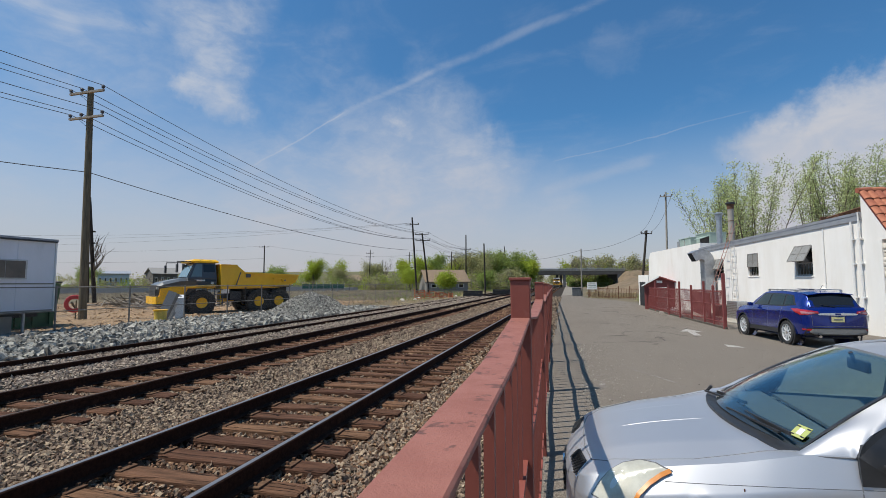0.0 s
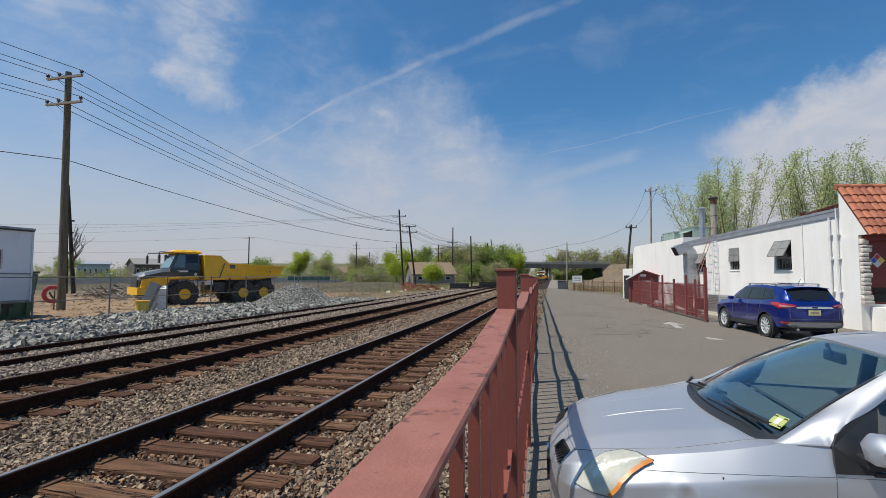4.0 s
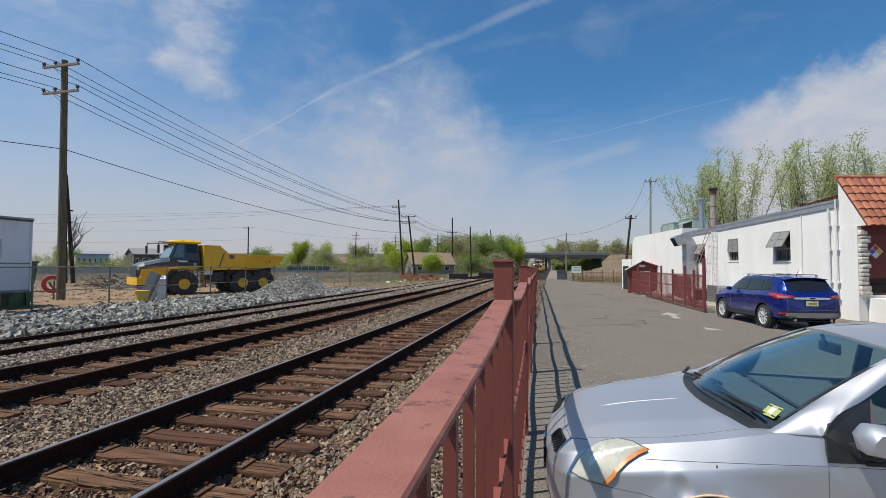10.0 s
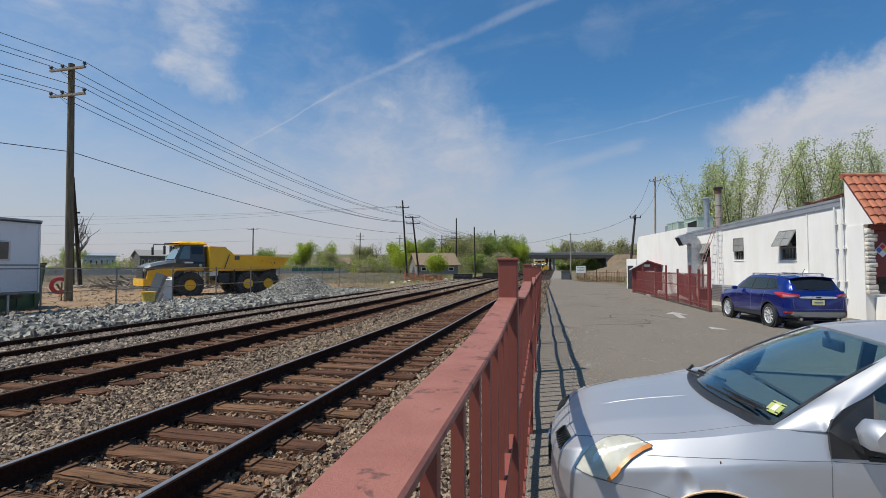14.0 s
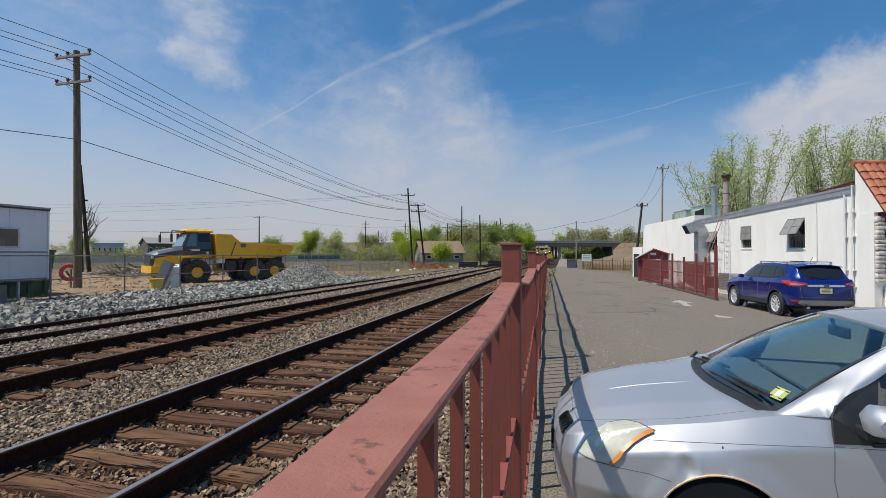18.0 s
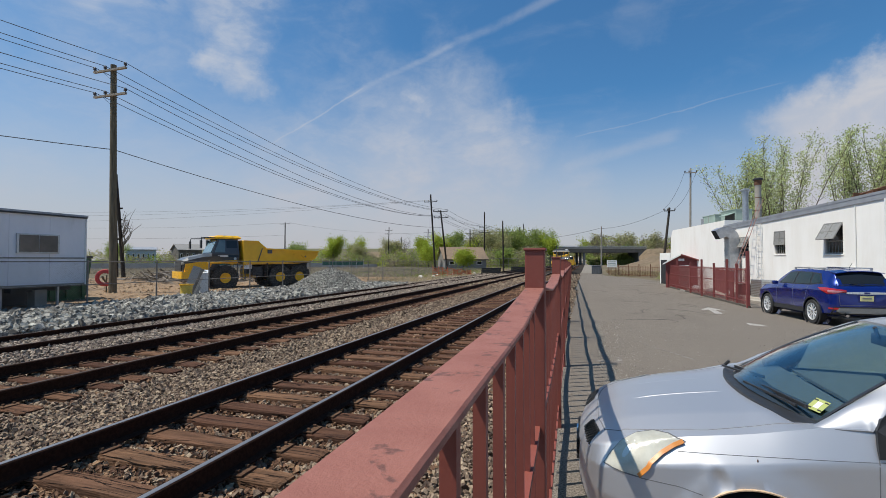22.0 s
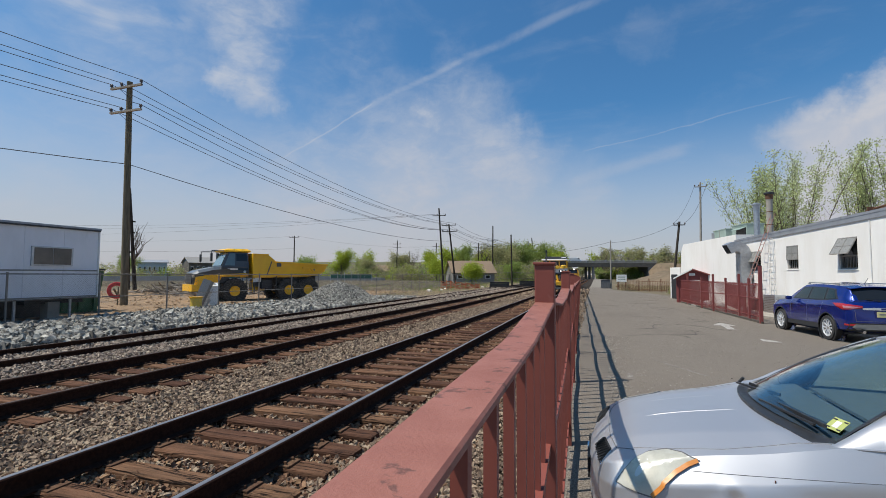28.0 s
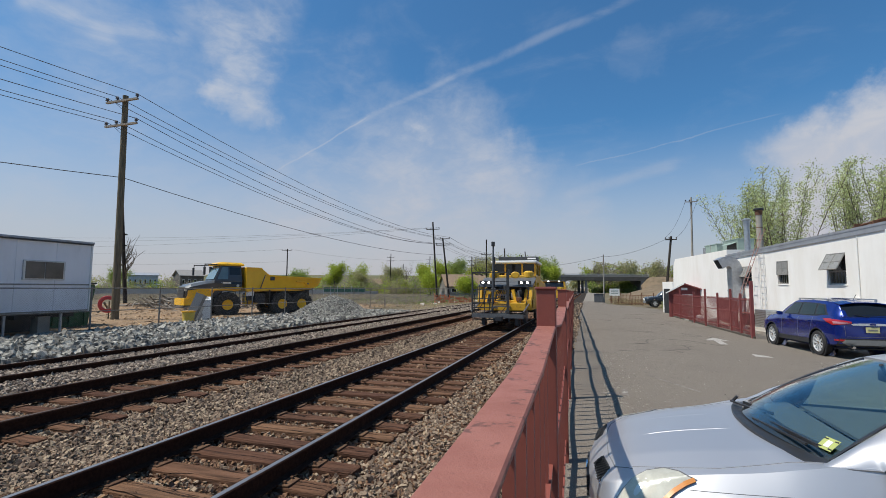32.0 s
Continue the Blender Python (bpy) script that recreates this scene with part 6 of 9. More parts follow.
def make_suv(at):
    """Blue compact SUV; s runs back from the nose."""
    car = thing("suv_car", "dark blue compact SUV with roof rails parked by the wall", "car", at)
    st = [(0.00, 0, .34, .40, .34, .60, .42, .66, .56, .65, .70, .58, .76, .34, .79, 0, .80),
          (0.14, 0, .26, .56, .26, .76, .36, .82, .56, .80, .76, .70, .88, .40, .92, 0, .93),
          (0.45, 0, .23, .66, .24, .86, .34, .905, .58, .89, .84, .78, .98, .45, 1.02, 0, 1.03),
          (0.93, 0, .22, .70, .22, .88, .34, .92, .60, .905, .90, .80, 1.05, .50, 1.09, 0, 1.10),
          (1.35, 0, .21, .72, .22, .89, .32, .92, .60, .91, .95, .83, 1.08, .50, 1.10, 0, 1.11),
          (2.60, 0, .21, .72, .22, .89, .32, .92, .62, .915, 1.0, .86, 1.10, .50, 1.10, 0, 1.10),
          (3.60, 0, .22, .70, .24, .89, .34, .92, .64, .915, 1.03, .87, 1.14, .50, 1.14, 0, 1.14),
          (4.25, 0, .28, .66, .30, .86, .38, .89, .64, .88, 1.03, .83, 1.16, .50, 1.17, 0, 1.17),
          (4.45, 0, .34, .62, .36, .80, .42, .83, .62, .82, .98, .76, 1.12, .46, 1.14, 0, 1.14),
          (4.52, 0, .40, .52, .40, .68, .44, .70, .56, .69, .88, .64, 1.0, .40, 1.04, 0, 1.04)]
    slim = lambda rows: [(r[0], *[q * 0.955 if k % 2 == 0 else q for k, q in enumerate(r[1:])]) for r in rows]
    body = part("body", shell(slim(st), 110, 6), "blue", car, smooth=45)
    carved(body, [((s, y, 0.355), 0.415) for s in (0.93, 3.62) for y in (-1, 1)])
    cab = [(1.20, 0, 1.0, .60, 1.0, .80, 1.03, .80, 1.06, .76, 1.09, 0, 1.10),
           (1.75, 0, 1.0, .60, 1.0, .86, 1.05, .80, 1.20, .68, 1.40, 0, 1.43),
           (2.15, 0, 1.0, .60, 1.0, .87, 1.07, .80, 1.26, .645, 1.555, 0, 1.61),
           (2.80, 0, 1.0, .60, 1.0, .875, 1.08, .80, 1.28, .645, 1.60, 0, 1.665),
           (3.70, 0, 1.0, .60, 1.0, .87, 1.10, .79, 1.30, .64, 1.575, 0, 1.64),
           (4.12, 0, 1.0, .60, 1.0, .83, 1.12, .76, 1.28, .61, 1.52, 0, 1.585),
           (4.42, 0, 1.0, .55, 1.0, .76, 1.10, .70, 1.14, .62, 1.18, 0, 1.20)]
    cabin = part("cabin", shell(slim(cab), 60, 6), "blue", car, smooth=45)
    skin, low = Skin(cabin), Skin(body)
    back = (-1, 0, -0.25)
    part("rear_window", skin.patch([(4.4, -0.66, 1.16), (4.4, 0.66, 1.16), (4.3, 0.54, 1.53), (4.3, -0.54, 1.53)], back, 0.006), "glass_dark", car, "dark rear window", smooth=True)
    part("spoiler", loft(B(), [[(4.02, y, 1.60 - d), (4.26, y, 1.565 - d), (4.27, y, 1.545 - d), (4.02, y, 1.56 - d)] for y, d in ((-0.6, 0.06), (-0.3, 0.01), (0, 0), (0.3, 0.01), (0.6, 0.06))]), "blue", car)
    part("windscreen", skin.patch([(1.3, -0.66, 1.12), (1.3, 0.66, 1.12), (2.0, 0.55, 1.54), (2.0, -0.55, 1.54)], (1, 0, -0.8), 0.005), "glass_dark", car, smooth=True)
    for f in (-1, 1):
        way = (0, -f, -0.25)
        part("window_surround", skin.plate([(p[0], f * 0.8, p[1]) for p in ((1.60, 1.115), (2.6, 1.115), (3.45, 1.13), (4.02, 1.20), (3.74, 1.515), (3.3, 1.55), (2.6, 1.555), (2.06, 1.53))], way, 0.004, 0.004), "plastic", car, "black trim round the side windows", smooth=True)
        for a, b, c, d in (((1.72, 1.13), (2.55, 1.14), (2.55, 1.52), (2.12, 1.50)), ((2.64, 1.14), (3.42, 1.16), (3.34, 1.52), (2.64, 1.53)), ((3.50, 1.17), (3.92, 1.22), (3.70, 1.48), (3.44, 1.50))):
            part("side_window", skin.patch([(p[0], f * 0.8, p[1]) for p in (a, b, c, d)], way, 0.010), "suv_glass", car, smooth=True)
        part("roof_rail", bar(B(), (2.25, f * 0.60, 1.635), (3.75, f * 0.60, 1.63), 0.03, 0.03), "galv", car)
        for s in (2.25, 3.0, 3.75):
            part("rail_foot", box(B(), (s, f * 0.60, 1.605), (0.08, 0.03, 0.06)), "galv", car)
        lamp = part("tail_light", low.plate([(p[0], f * p[1], p[2]) for p in ((3.92, .88, 1.085), (4.2, .86, 1.10), (4.46, .72, 1.075), (4.5, .46, 1.03), (4.5, .46, .975), (4.46, .66, .945), (4.3, .82, .93), (4.1, .87, 1.0))], (-0.8, -f, 0), 0.012, 0.02), "red_lens", car, "red wrap-around tail light", smooth=True)
        part("reversing_lens", low.plate([(p[0], f * p[1], p[2]) for p in ((4.30, .80, 1.03), (4.47, .62, 1.02), (4.5, .49, .995), (4.46, .64, .965), (4.32, .79, .965))], (-0.8, -f, 0), 0.020, 0.012), "lens_clear", lamp, "clear pinkish reversing lens", smooth=True)
        part("bumper_reflector", low.patch([(4.3, f * 0.80, 0.50), (4.5, f * 0.58, 0.50), (4.5, f * 0.58, 0.545), (4.3, f * 0.80, 0.545)], (-1, -f * 0.6, 0), 0.012, 6), "red_lens", car, smooth=True)
        for pts in ([(1.62, 1.05), (1.58, 0.5)], [(2.6, 1.08), (2.58, 0.45)], [(3.42, 1.1), (3.2, 0.55)]):
            part("panel_gap", low.strip([(p[0], f * 0.9, p[1]) for p in pts], (0, -f, 0), 0.01, 0.002), "seam", car)
        part("side_cladding", low.strip([(1.36, f * 0.9, 0.36), (3.2, f * 0.9, 0.38)], (0, -f, 0), 0.14, 0.008), "plastic", car)
        for s in (2.3, 3.22):
            part("door_handle", box(B(), (s, f * 0.925, 0.98), (0.18, 0.03, 0.035), bevel=0.01), "blue", car)
        mirror = part("door_mirror", box(B(), (1.74, f * 0.98, 1.13), (0.11, 0.17, 0.12), bevel=0.04), "blue", car, smooth=50)
        for s in (0.93, 3.62):
            make_wheel(car, pose(s, f * 0.765, 0.355), 0.355, 0.225, 0.26, 10, f)
            bm = turned(B(), [(0.415, 0), (0.445, 0.0), (0.445, 0.03), (0.415, 0.03)], 32, pose(s, f * 0.855, 0.355) @ Matrix.Rotation(-f * math.pi / 2, 4, "X"), closed=False)
            part("arch_trim", bm, "plastic", car)
    part("bumper", low.patch([(4.5, -0.80, 0.36), (4.5, 0.80, 0.36), (4.5, 0.76, 0.575), (4.5, -0.76, 0.575)], (-1, 0, 0), 0.016, 12), "plastic", car, "grey-black rear bumper", smooth=True)
    part("skid_plate", low.plate([(4.5, y, z) for y, z in ((-.60, .40), (.60, .40), (.72, .46), (.66, .54), (-.66, .54), (-.72, .46))], (-1, 0, 0), 0.024, 0.012), "skid_grey", car, "grey moulded bumper insert", smooth=True)
    part("chrome_strip", low.plate([(4.5, y, z) for y, z in ((-.46, .935), (0, .925), (.46, .935), (.50, .96), (.44, .985), (0, .995), (-.44, .985), (-.50, .96))], (-1, 0, 0), 0.018, 0.014), "alloy", car, "chrome strip across the tailgate", smooth=True)
    part("tailgate_gap", low.strip([(4.5, -.66, .92), (4.5, -.64, .62), (4.5, .64, .62), (4.5, .66, .92)], (-1, 0, 0), 0.008, 0.003), "seam", car)
    part("plate_recess", low.patch([(4.5, -0.20, 0.715), (4.5, 0.20, 0.715), (4.5, 0.22, 0.91), (4.5, -0.22, 0.91)], (-1, 0, 0), 0.004, 5), "blue", car)
    part("badge", low.patch([(4.5, -0.07, 0.945), (4.5, 0.07, 0.945), (4.5, 0.07, 0.985), (4.5, -0.07, 0.985)], (-1, 0, 0), 0.030, 4, 0.006), "blue", car)
    plate = part("number_plate", low.patch([(4.5, -0.16, 0.74), (4.5, 0.16, 0.74), (4.5, 0.16, 0.89), (4.5, -0.16, 0.89)], (-1, 0, 0), 0.014, 4), "plate_yellow", car, "pale yellow number plate")
    part("plate_bar", low.patch([(4.5, -0.11, 0.80), (4.5, 0.11, 0.80), (4.5, 0.11, 0.835), (4.5, -0.11, 0.835)], (-1, 0, 0), 0.020, 4, 0.004), "frame", plate)
    for f in (-0.48, 0.48):
        part("exhaust_tip", rod(B(), (4.35, f, 0.33), (4.56, f, 0.33), 0.04, n=14), "chrome", car)
    part("wiper", bar(B(), (4.44, 0.0, 1.16), (4.42, -0.35, 1.22), 0.02, 0.014), "plastic", car)
    part("antenna", rod(B(), (3.8, 0, 1.62), (3.95, 0, 1.78), 0.006), "plastic", car)
    part("under_floor", box(B(), (2.3, 0, 0.28), (3.5, 1.3, 0.1)), "plastic", car)
    return car


a6 = radians(6)
rear = Vector((6.42, 16.40, 0))
fwd, lft = Vector((-math.sin(a6), math.cos(a6), 0)), Vector((-math.cos(a6), -math.sin(a6), 0))
# nose is 3.62 m ahead of the rear axle; the rear wheel named is the one on its left
nose = rear + fwd * 3.62 - lft * 0.82
make_suv(Matrix.Translation(nose) @ Matrix.Rotation(radians(6 - 90), 4, "Z"))


def make_dark_pickup():
    car = thing("dark_suv", "dark SUV with round white lamps driving out beside the building", "car")
    st = [(0.00, 0, .40, .50, .40, .70, .48, .74, .62, .72, .80, .62, .90, .34, .93, 0, .94), (0.30, 0, .30, .66, .30, .84, .42, .88, .64, .86, .88, .76, 1.0, .45, 1.04, 0, 1.05),
          (1.25, 0, .30, .70, .30, .86, .42, .90, .66, .88, .98, .80, 1.08, .50, 1.10, 0, 1.11), (4.2, 0, .32, .70, .32, .86, .42, .90, .66, .88, 1.02, .82, 1.10, .50, 1.10, 0, 1.10), (4.4, 0, .42, .6, .42, .76, .5, .8, .66, .78, .95, .7, 1.02, .4, 1.04, 0, 1.04)]
    body = part("body", shell(st, 60), "navy", car, smooth=45)
    carved(body, [((s, y, 0.37), 0.44) for s in (0.95, 3.5) for y in (-1, 1)])
    cabin = part("cabin", shell([(1.2, 0, 1.0, .6, 1.0, .8, 1.05, .8, 1.08, .74, 1.10, 0, 1.11), (1.8, 0, 1.0, .6, 1.0, .86, 1.1, .8, 1.4, .68, 1.6, 0, 1.65), (3.9, 0, 1.0, .6, 1.0, .86, 1.1, .8, 1.4, .68, 1.68, 0, 1.72), (4.35, 0, 1.0, .6, 1.0, .8, 1.08, .76, 1.2, .7, 1.5, 0, 1.55)], 24), "navy", car, smooth=45)
    skin, low = Skin(cabin), Skin(body)
    for f in (-1, 1):
        for a, b in ((1.75, 2.6), (2.7, 3.6)):
            part("side_window", skin.patch([(a + 0.1, f * 0.8, 1.15), (b, f * 0.8, 1.15), (b, f * 0.8, 1.55), (a + 0.25, f * 0.8, 1.52)], (0, -f, -0.2), 0.005), "glass_dark", car)
        lamp = Matrix.Translation(low.drop((0.1, f * 0.56, 0.74), (1, 0, 0), 0.0)) @ Matrix.Rotation(-math.pi / 2, 4, "Y")
        part("headlight", turned(B(), [(0.13, -0.02), (0.13, 0.03), (0.09, 0.05)], 18, lamp), "van_white", car, "round white headlight")
        for s in (0.95, 3.5):
            make_wheel(car, pose(s, f * 0.77, 0.37), 0.37, 0.235, 0.22, 6, f)
    part("windscreen", skin.patch([(1.3, -0.64, 1.15), (1.3, 0.64, 1.15), (1.72, 0.58, 1.56), (1.72, -0.58, 1.56)], (1, 0, -0.7), 0.005), "glass_dark", car)
    part("grille", low.patch([(0, -0.4, 0.62), (0, 0.4, 0.62), (0, 0.4, 0.84), (0, -0.4, 0.84)], (1, 0, 0), 0.006), "plastic", car)
    part("bumper", box(B(), (0.03, 0, 0.5), (0.16, 1.6, 0.16), bevel=0.03), "galv", car)
    part("under_floor", box(B(), (2.2, 0, 0.36), (3.4, 1.3, 0.1)), "plastic", car)
    return car


dark_suv = make_dark_pickup()


def make_van():
    van = thing("box_van", "white delivery van crossing the bridge", "van")
    part("cargo_body", box(B(), (0.0, 0, 1.45), (3.9, 2.0, 1.5), bevel=0.05), "van_white", van)
    part("cab", shell([(2.0, 0, .55, .6, .55, .95, .6, .97, 1.3, .9, 1.9, .8, 2.3, 0, 2.35), (2.8, 0, .5, .6, .5, .95, .6, .97, 1.2, .9, 1.5, .8, 1.8, 0, 1.85), (3.5, 0, .5, .5, .5, .9, .55, .92, .9, .9, 1.1, .7, 1.2, 0, 1.22)], 14), "van_white", van)
    part("window", box(B(), (2.35, 0, 1.75), (0.7, 1.9, 0.45), bevel=0.03), "glass_dark", van)
    for s in (-1.2, 2.6):
        for f in (-1, 1):
            make_wheel(van, pose(s, f * 0.85, 0.36), 0.36, 0.22, 0.2, 6, f)
    part("chassis", box(B(), (0.5, 0, 0.6), (5.2, 1.2, 0.2)), "plastic", van)
    return van


van = make_van()

# ---------------------------------------------------------------- dump truck, track machine, trailer
M["cat_yellow"] = surface("yellow_machine_paint", (0.92, 0.50, 0.008), (0.84, 0.44, 0.008), 3, 0.8, 0.45, coat=0.3, stain=(0.50, 0.29, 0.05), stain_scale=2.2, stain_at=(0.66, 0.9))
M["tamper_yellow"] = surface("worn_yellow_paint", (0.66, 0.38, 0.025), (0.55, 0.30, 0.02), 4, 0.8, 0.5, stain=(0.17, 0.11, 0.05), stain_scale=3.5, stain_at=(0.58, 0.75))
M["hood_grey"] = surface("dark_grey_hood_paint", (0.055, 0.06, 0.068), (0.045, 0.05, 0.055), 3, 0.7, 0.38, coat=0.5)
M["dusty_tyre"] = surface("dusty_tyre", (0.045, 0.043, 0.040), (0.075, 0.068, 0.058), 6, 0.9, 0.9, bump=0.3, bump_scale=30)
M["steel_grey"] = surface("grey_steel", (0.13, 0.135, 0.14), (0.08, 0.082, 0.086), 5, 0.9, 0.55, metal=0.3)
M["cab_glass"] = surface("cab_glass", (0.16, 0.23, 0.24), (0.10, 0.15, 0.16), 2, 0.5, 0.05, rough_vary=0.02, coat=0.5)
M["trailer_blue"] = surface("weathered_trailer_siding", (0.78, 0.775, 0.80), (0.68, 0.68, 0.70), 1.2, 0.8, 0.6, stain=(0.5, 0.49, 0.48), stain_scale=1.6, stretch=(1, 1, 0.4), stain_at=(0.58, 0.85))
M["dumpster_green"] = surface("green_dumpster_paint", (0.045, 0.12, 0.05), (0.035, 0.085, 0.04), 2, 0.8, 0.6, stain=(0.12, 0.08, 0.05), stain_scale=2)
M["curtained"] = surface("curtained_pane", (0.13, 0.115, 0.10), (0.075, 0.068, 0.062), 1.5, 0.9, 0.12, rough_vary=0.02)
M["lamp_on"] = glow("lit_headlamp", (1.0, 0.97, 0.9), 3.5)


def big_wheel(parent, at, r, width, side):
    turn = Matrix.Rotation(-side * math.pi / 2, 4, "X")
    w = part("wheel", turned(B(), [(r * 0.47, -width * 0.4), (r * 0.9, -width / 2), (r * 0.985, -width * 0.42), (r * 0.985, width * 0.42), (r * 0.9, width / 2), (r * 0.62, width * 0.48), (r * 0.42, width * 0.38)], 32, turn, closed=False), "dusty_tyre", parent, "dusty black earthmover tyre", at=at)
    bm = B()
    for k in range(22):
        for s in (-1, 1):
            box(bm, (0, 0, 0), (0.10, r * 0.10, width * 0.5), turn @ Matrix.Rotation(2 * math.pi * (k + 0.25 * s) / 22, 4, "Z") @ pose(r * 0.965, 0, s * width * 0.24, 14 * s, 0, 0))
    part("tread", bm, "dusty_tyre", w)
    part("rim", turned(B(), [(r * 0.42, width * 0.36), (r * 0.40, width * 0.46), (r * 0.34, width * 0.44), (r * 0.31, width * 0.02), (r * 0.17, width * 0.0), (r * 0.16, width * 0.22), (r * 0.02, width * 0.24)], 28, turn), "cat_yellow", w, "yellow wheel rim", smooth=40)
    part("hub", turned(B(), [(r * 0.315, width * 0.0), (r * 0.315, width * 0.07), (r * 0.17, width * 0.09)], 24, turn), "rust", w, "dirty brown hub")
    for k in range(10):
        a = 2 * math.pi * k / 10
        part("wheel_nut", rod(B(), turn @ Vector((r * 0.27 * math.cos(a), r * 0.27 * math.sin(a), width * 0.10)), turn @ Vector((r * 0.27 * math.cos(a), r * 0.27 * math.sin(a), width * 0.16)), 0.02, n=6), "steel_grey", w)


def make_truck():
    """Articulated dump truck; x ahead, y to its left, the front axle at 0."""
    tr = thing("dump_truck", "yellow articulated dump truck with a grey hood parked in the yard", "dump truck", Matrix.Translation((-23.65, 24.55, 0.02)) @ Matrix.Rotation(radians(-121), 4, "Z"))
    r = 0.80
    for x in (-0.62, -4.22, -5.62):
        for s in (-1, 1):
            big_wheel(tr, pose(x, s * 1.16, r - 0.09), r, 0.58, s)
        part("axle", rod(B(), (x, -1, r), (x, 1, r), 0.2, n=12), "steel_grey", tr)
    # hood: falls to the front, with slanted shoulders
    hood = [(1.75, [(-0.95, 1.12), (0.95, 1.12), (0.98, 1.72), (0.72, 1.86), (-0.72, 1.86), (-0.98, 1.72)]), (1.45, [(-1.0, 1.12), (1.0, 1.12), (1.06, 1.86), (0.78, 2.02), (-0.78, 2.02), (-1.06, 1.86)]),
            (0.6, [(-1.02, 1.2), (1.02, 1.2), (1.10, 2.06), (0.80, 2.22), (-0.80, 2.22), (-1.10, 2.06)]), (-0.35, [(-1.02, 1.2), (1.02, 1.2), (1.12, 2.14), (0.82, 2.32), (-0.82, 2.32), (-1.12, 2.14)])]
    part("hood", loft(B(), [[(x, y, z) for y, z in ring] for x, ring in hood]), "hood_grey", tr, "dark grey sloping hood")
    part("grille", box(B(), (1.78, 0, 1.48), (0.06, 1.6, 0.62), bevel=0.02), "plastic", tr, "black front grille")
    bm = B()
    for k in range(7):
        box(bm, (1.82, 0, 1.22 + k * 0.09), (0.02, 1.5, 0.025))
    part("grille_bars", bm, "steel_grey", tr)
    for s in (-1, 1):
        part("headlight", box(B(), (1.74, s * 0.88, 1.66), (0.12, 0.26, 0.16), bevel=0.02), "lamp_lens", tr)
        bm = B()
        slab(bm, [(1.7, s * 1.10, 1.06), (1.62, s * 1.10, 1.62), (0.95, s * 1.12, 1.74), (-1.4, s * 1.16, 1.86), (-1.5, s * 1.16, 1.62), (0.12, s * 1.12, 1.62), (0.40, s * 1.10, 1.06)], (0, -s * 0.12, 0))
        part("fender", bm, "cat_yellow", tr)
        bm = B()
        slab(bm, [(0.42, s * 0.95, 1.66), (0.42, s * 1.42, 1.64), (-1.55, s * 1.46, 1.76), (-1.55, s * 0.95, 1.78)], (0, 0, 0.06))
        part("mudguard", bm, "cat_yellow", tr)
    bm = B()
    loft(bm, [[(x, -y, 0.72), (x, y, 0.72), (x, y, 1.14), (x, -y, 1.14)] for x, y in ((1.95, 0.85), (1.86, 1.2), (1.2, 1.28))])
    part("front_bumper", bm, "cat_yellow", tr, "yellow front bumper")
    part("belly", box(B(), (0.4, 0, 0.85), (2.6, 0.9, 0.5)), "steel_grey", tr)
    # cab
    cab = part("cab", loft(B(), [[(x0, -y, z), (x1, -y, z), (x1, y, z), (x0, y, z)] for z, x0, x1, y in ((1.62, -2.0, -0.30, 1.05), (2.26, -2.02, -0.30, 1.08), (3.22, -1.95, -0.72, 0.92), (3.30, -1.95, -0.78, 0.9))]), "hood_grey", tr, "dark cab with large windows")
    part("cab_roof", loft(B(), [[(x0, -y, z), (x1, -y, z), (x1, y, z), (x0, y, z)] for z, x0, x1, y in ((3.24, -2.1, -0.5, 1.02), (3.34, -2.12, -0.42, 1.05), (3.46, -1.95, -0.7, 0.9))]), "cat_yellow", cab, "yellow cab roof")
    part("windscreen", slab(B(), [(-0.31, -0.94, 2.34), (-0.31, 0.94, 2.34), (-0.69, 0.80, 3.16), (-0.69, -0.80, 3.16)], (0.03, 0, 0.012)), "cab_glass", cab)
    for s in (-1, 1):
        part("side_window", slab(B(), [(-0.48, s * 1.075, 2.36), (-1.12, s * 1.075, 2.36), (-1.14, s * 0.93, 3.16), (-0.80, s * 0.93, 3.16)], (0, s * 0.02, 0)), "cab_glass", cab)
        part("door_window", slab(B(), [(-1.22, s * 1.075, 2.05), (-1.98, s * 1.075, 2.05), (-1.88, s * 0.93, 3.14), (-1.22, s * 0.93, 3.14)], (0, s * 0.02, 0)), "glass_dark", cab)
        part("door_handle", box(B(), (-1.9, s * 1.1, 2.0), (0.14, 0.04, 0.05)), "steel_grey", cab)
        bm = rod(B(), (-0.6, s * 0.95, 3.3), (0.35, s * 1.28, 3.28), 0.03, n=6)
        rod(bm, (0.35, s * 1.28, 3.28), (0.38, s * 1.30, 2.6), 0.025, n=6)
        mir = part("mirror_arm", bm, "plastic", cab)
        part("mirror", box(B(), (0.83, s * 1.32, 2.86), (0.10, 0.26, 0.5), bevel=0.03), "plastic", mir)
        part("emblem", turned(B(), [(0.09, 0), (0.09, 0.02)], 16, pose(-1.75, s * 1.075, 1.95, -s * 90, 0, 0)), "white_paint", cab)
        part("name_bar", box(B(), (-1.0, s * 1.085, 2.12), (0.62, 0.02, 0.10)), "white_paint", cab)
        bm = B()
        for k in range(4):
            box(bm, (-1.65, s * 1.22, 0.55 + k * 0.33), (0.5, 0.22, 0.05))
        for e in (-1.9, -1.4):
            box(bm, (e, s * 1.22, 1.05), (0.04, 0.05, 1.2))
        part("cab_steps", bm, "steel_grey", tr)
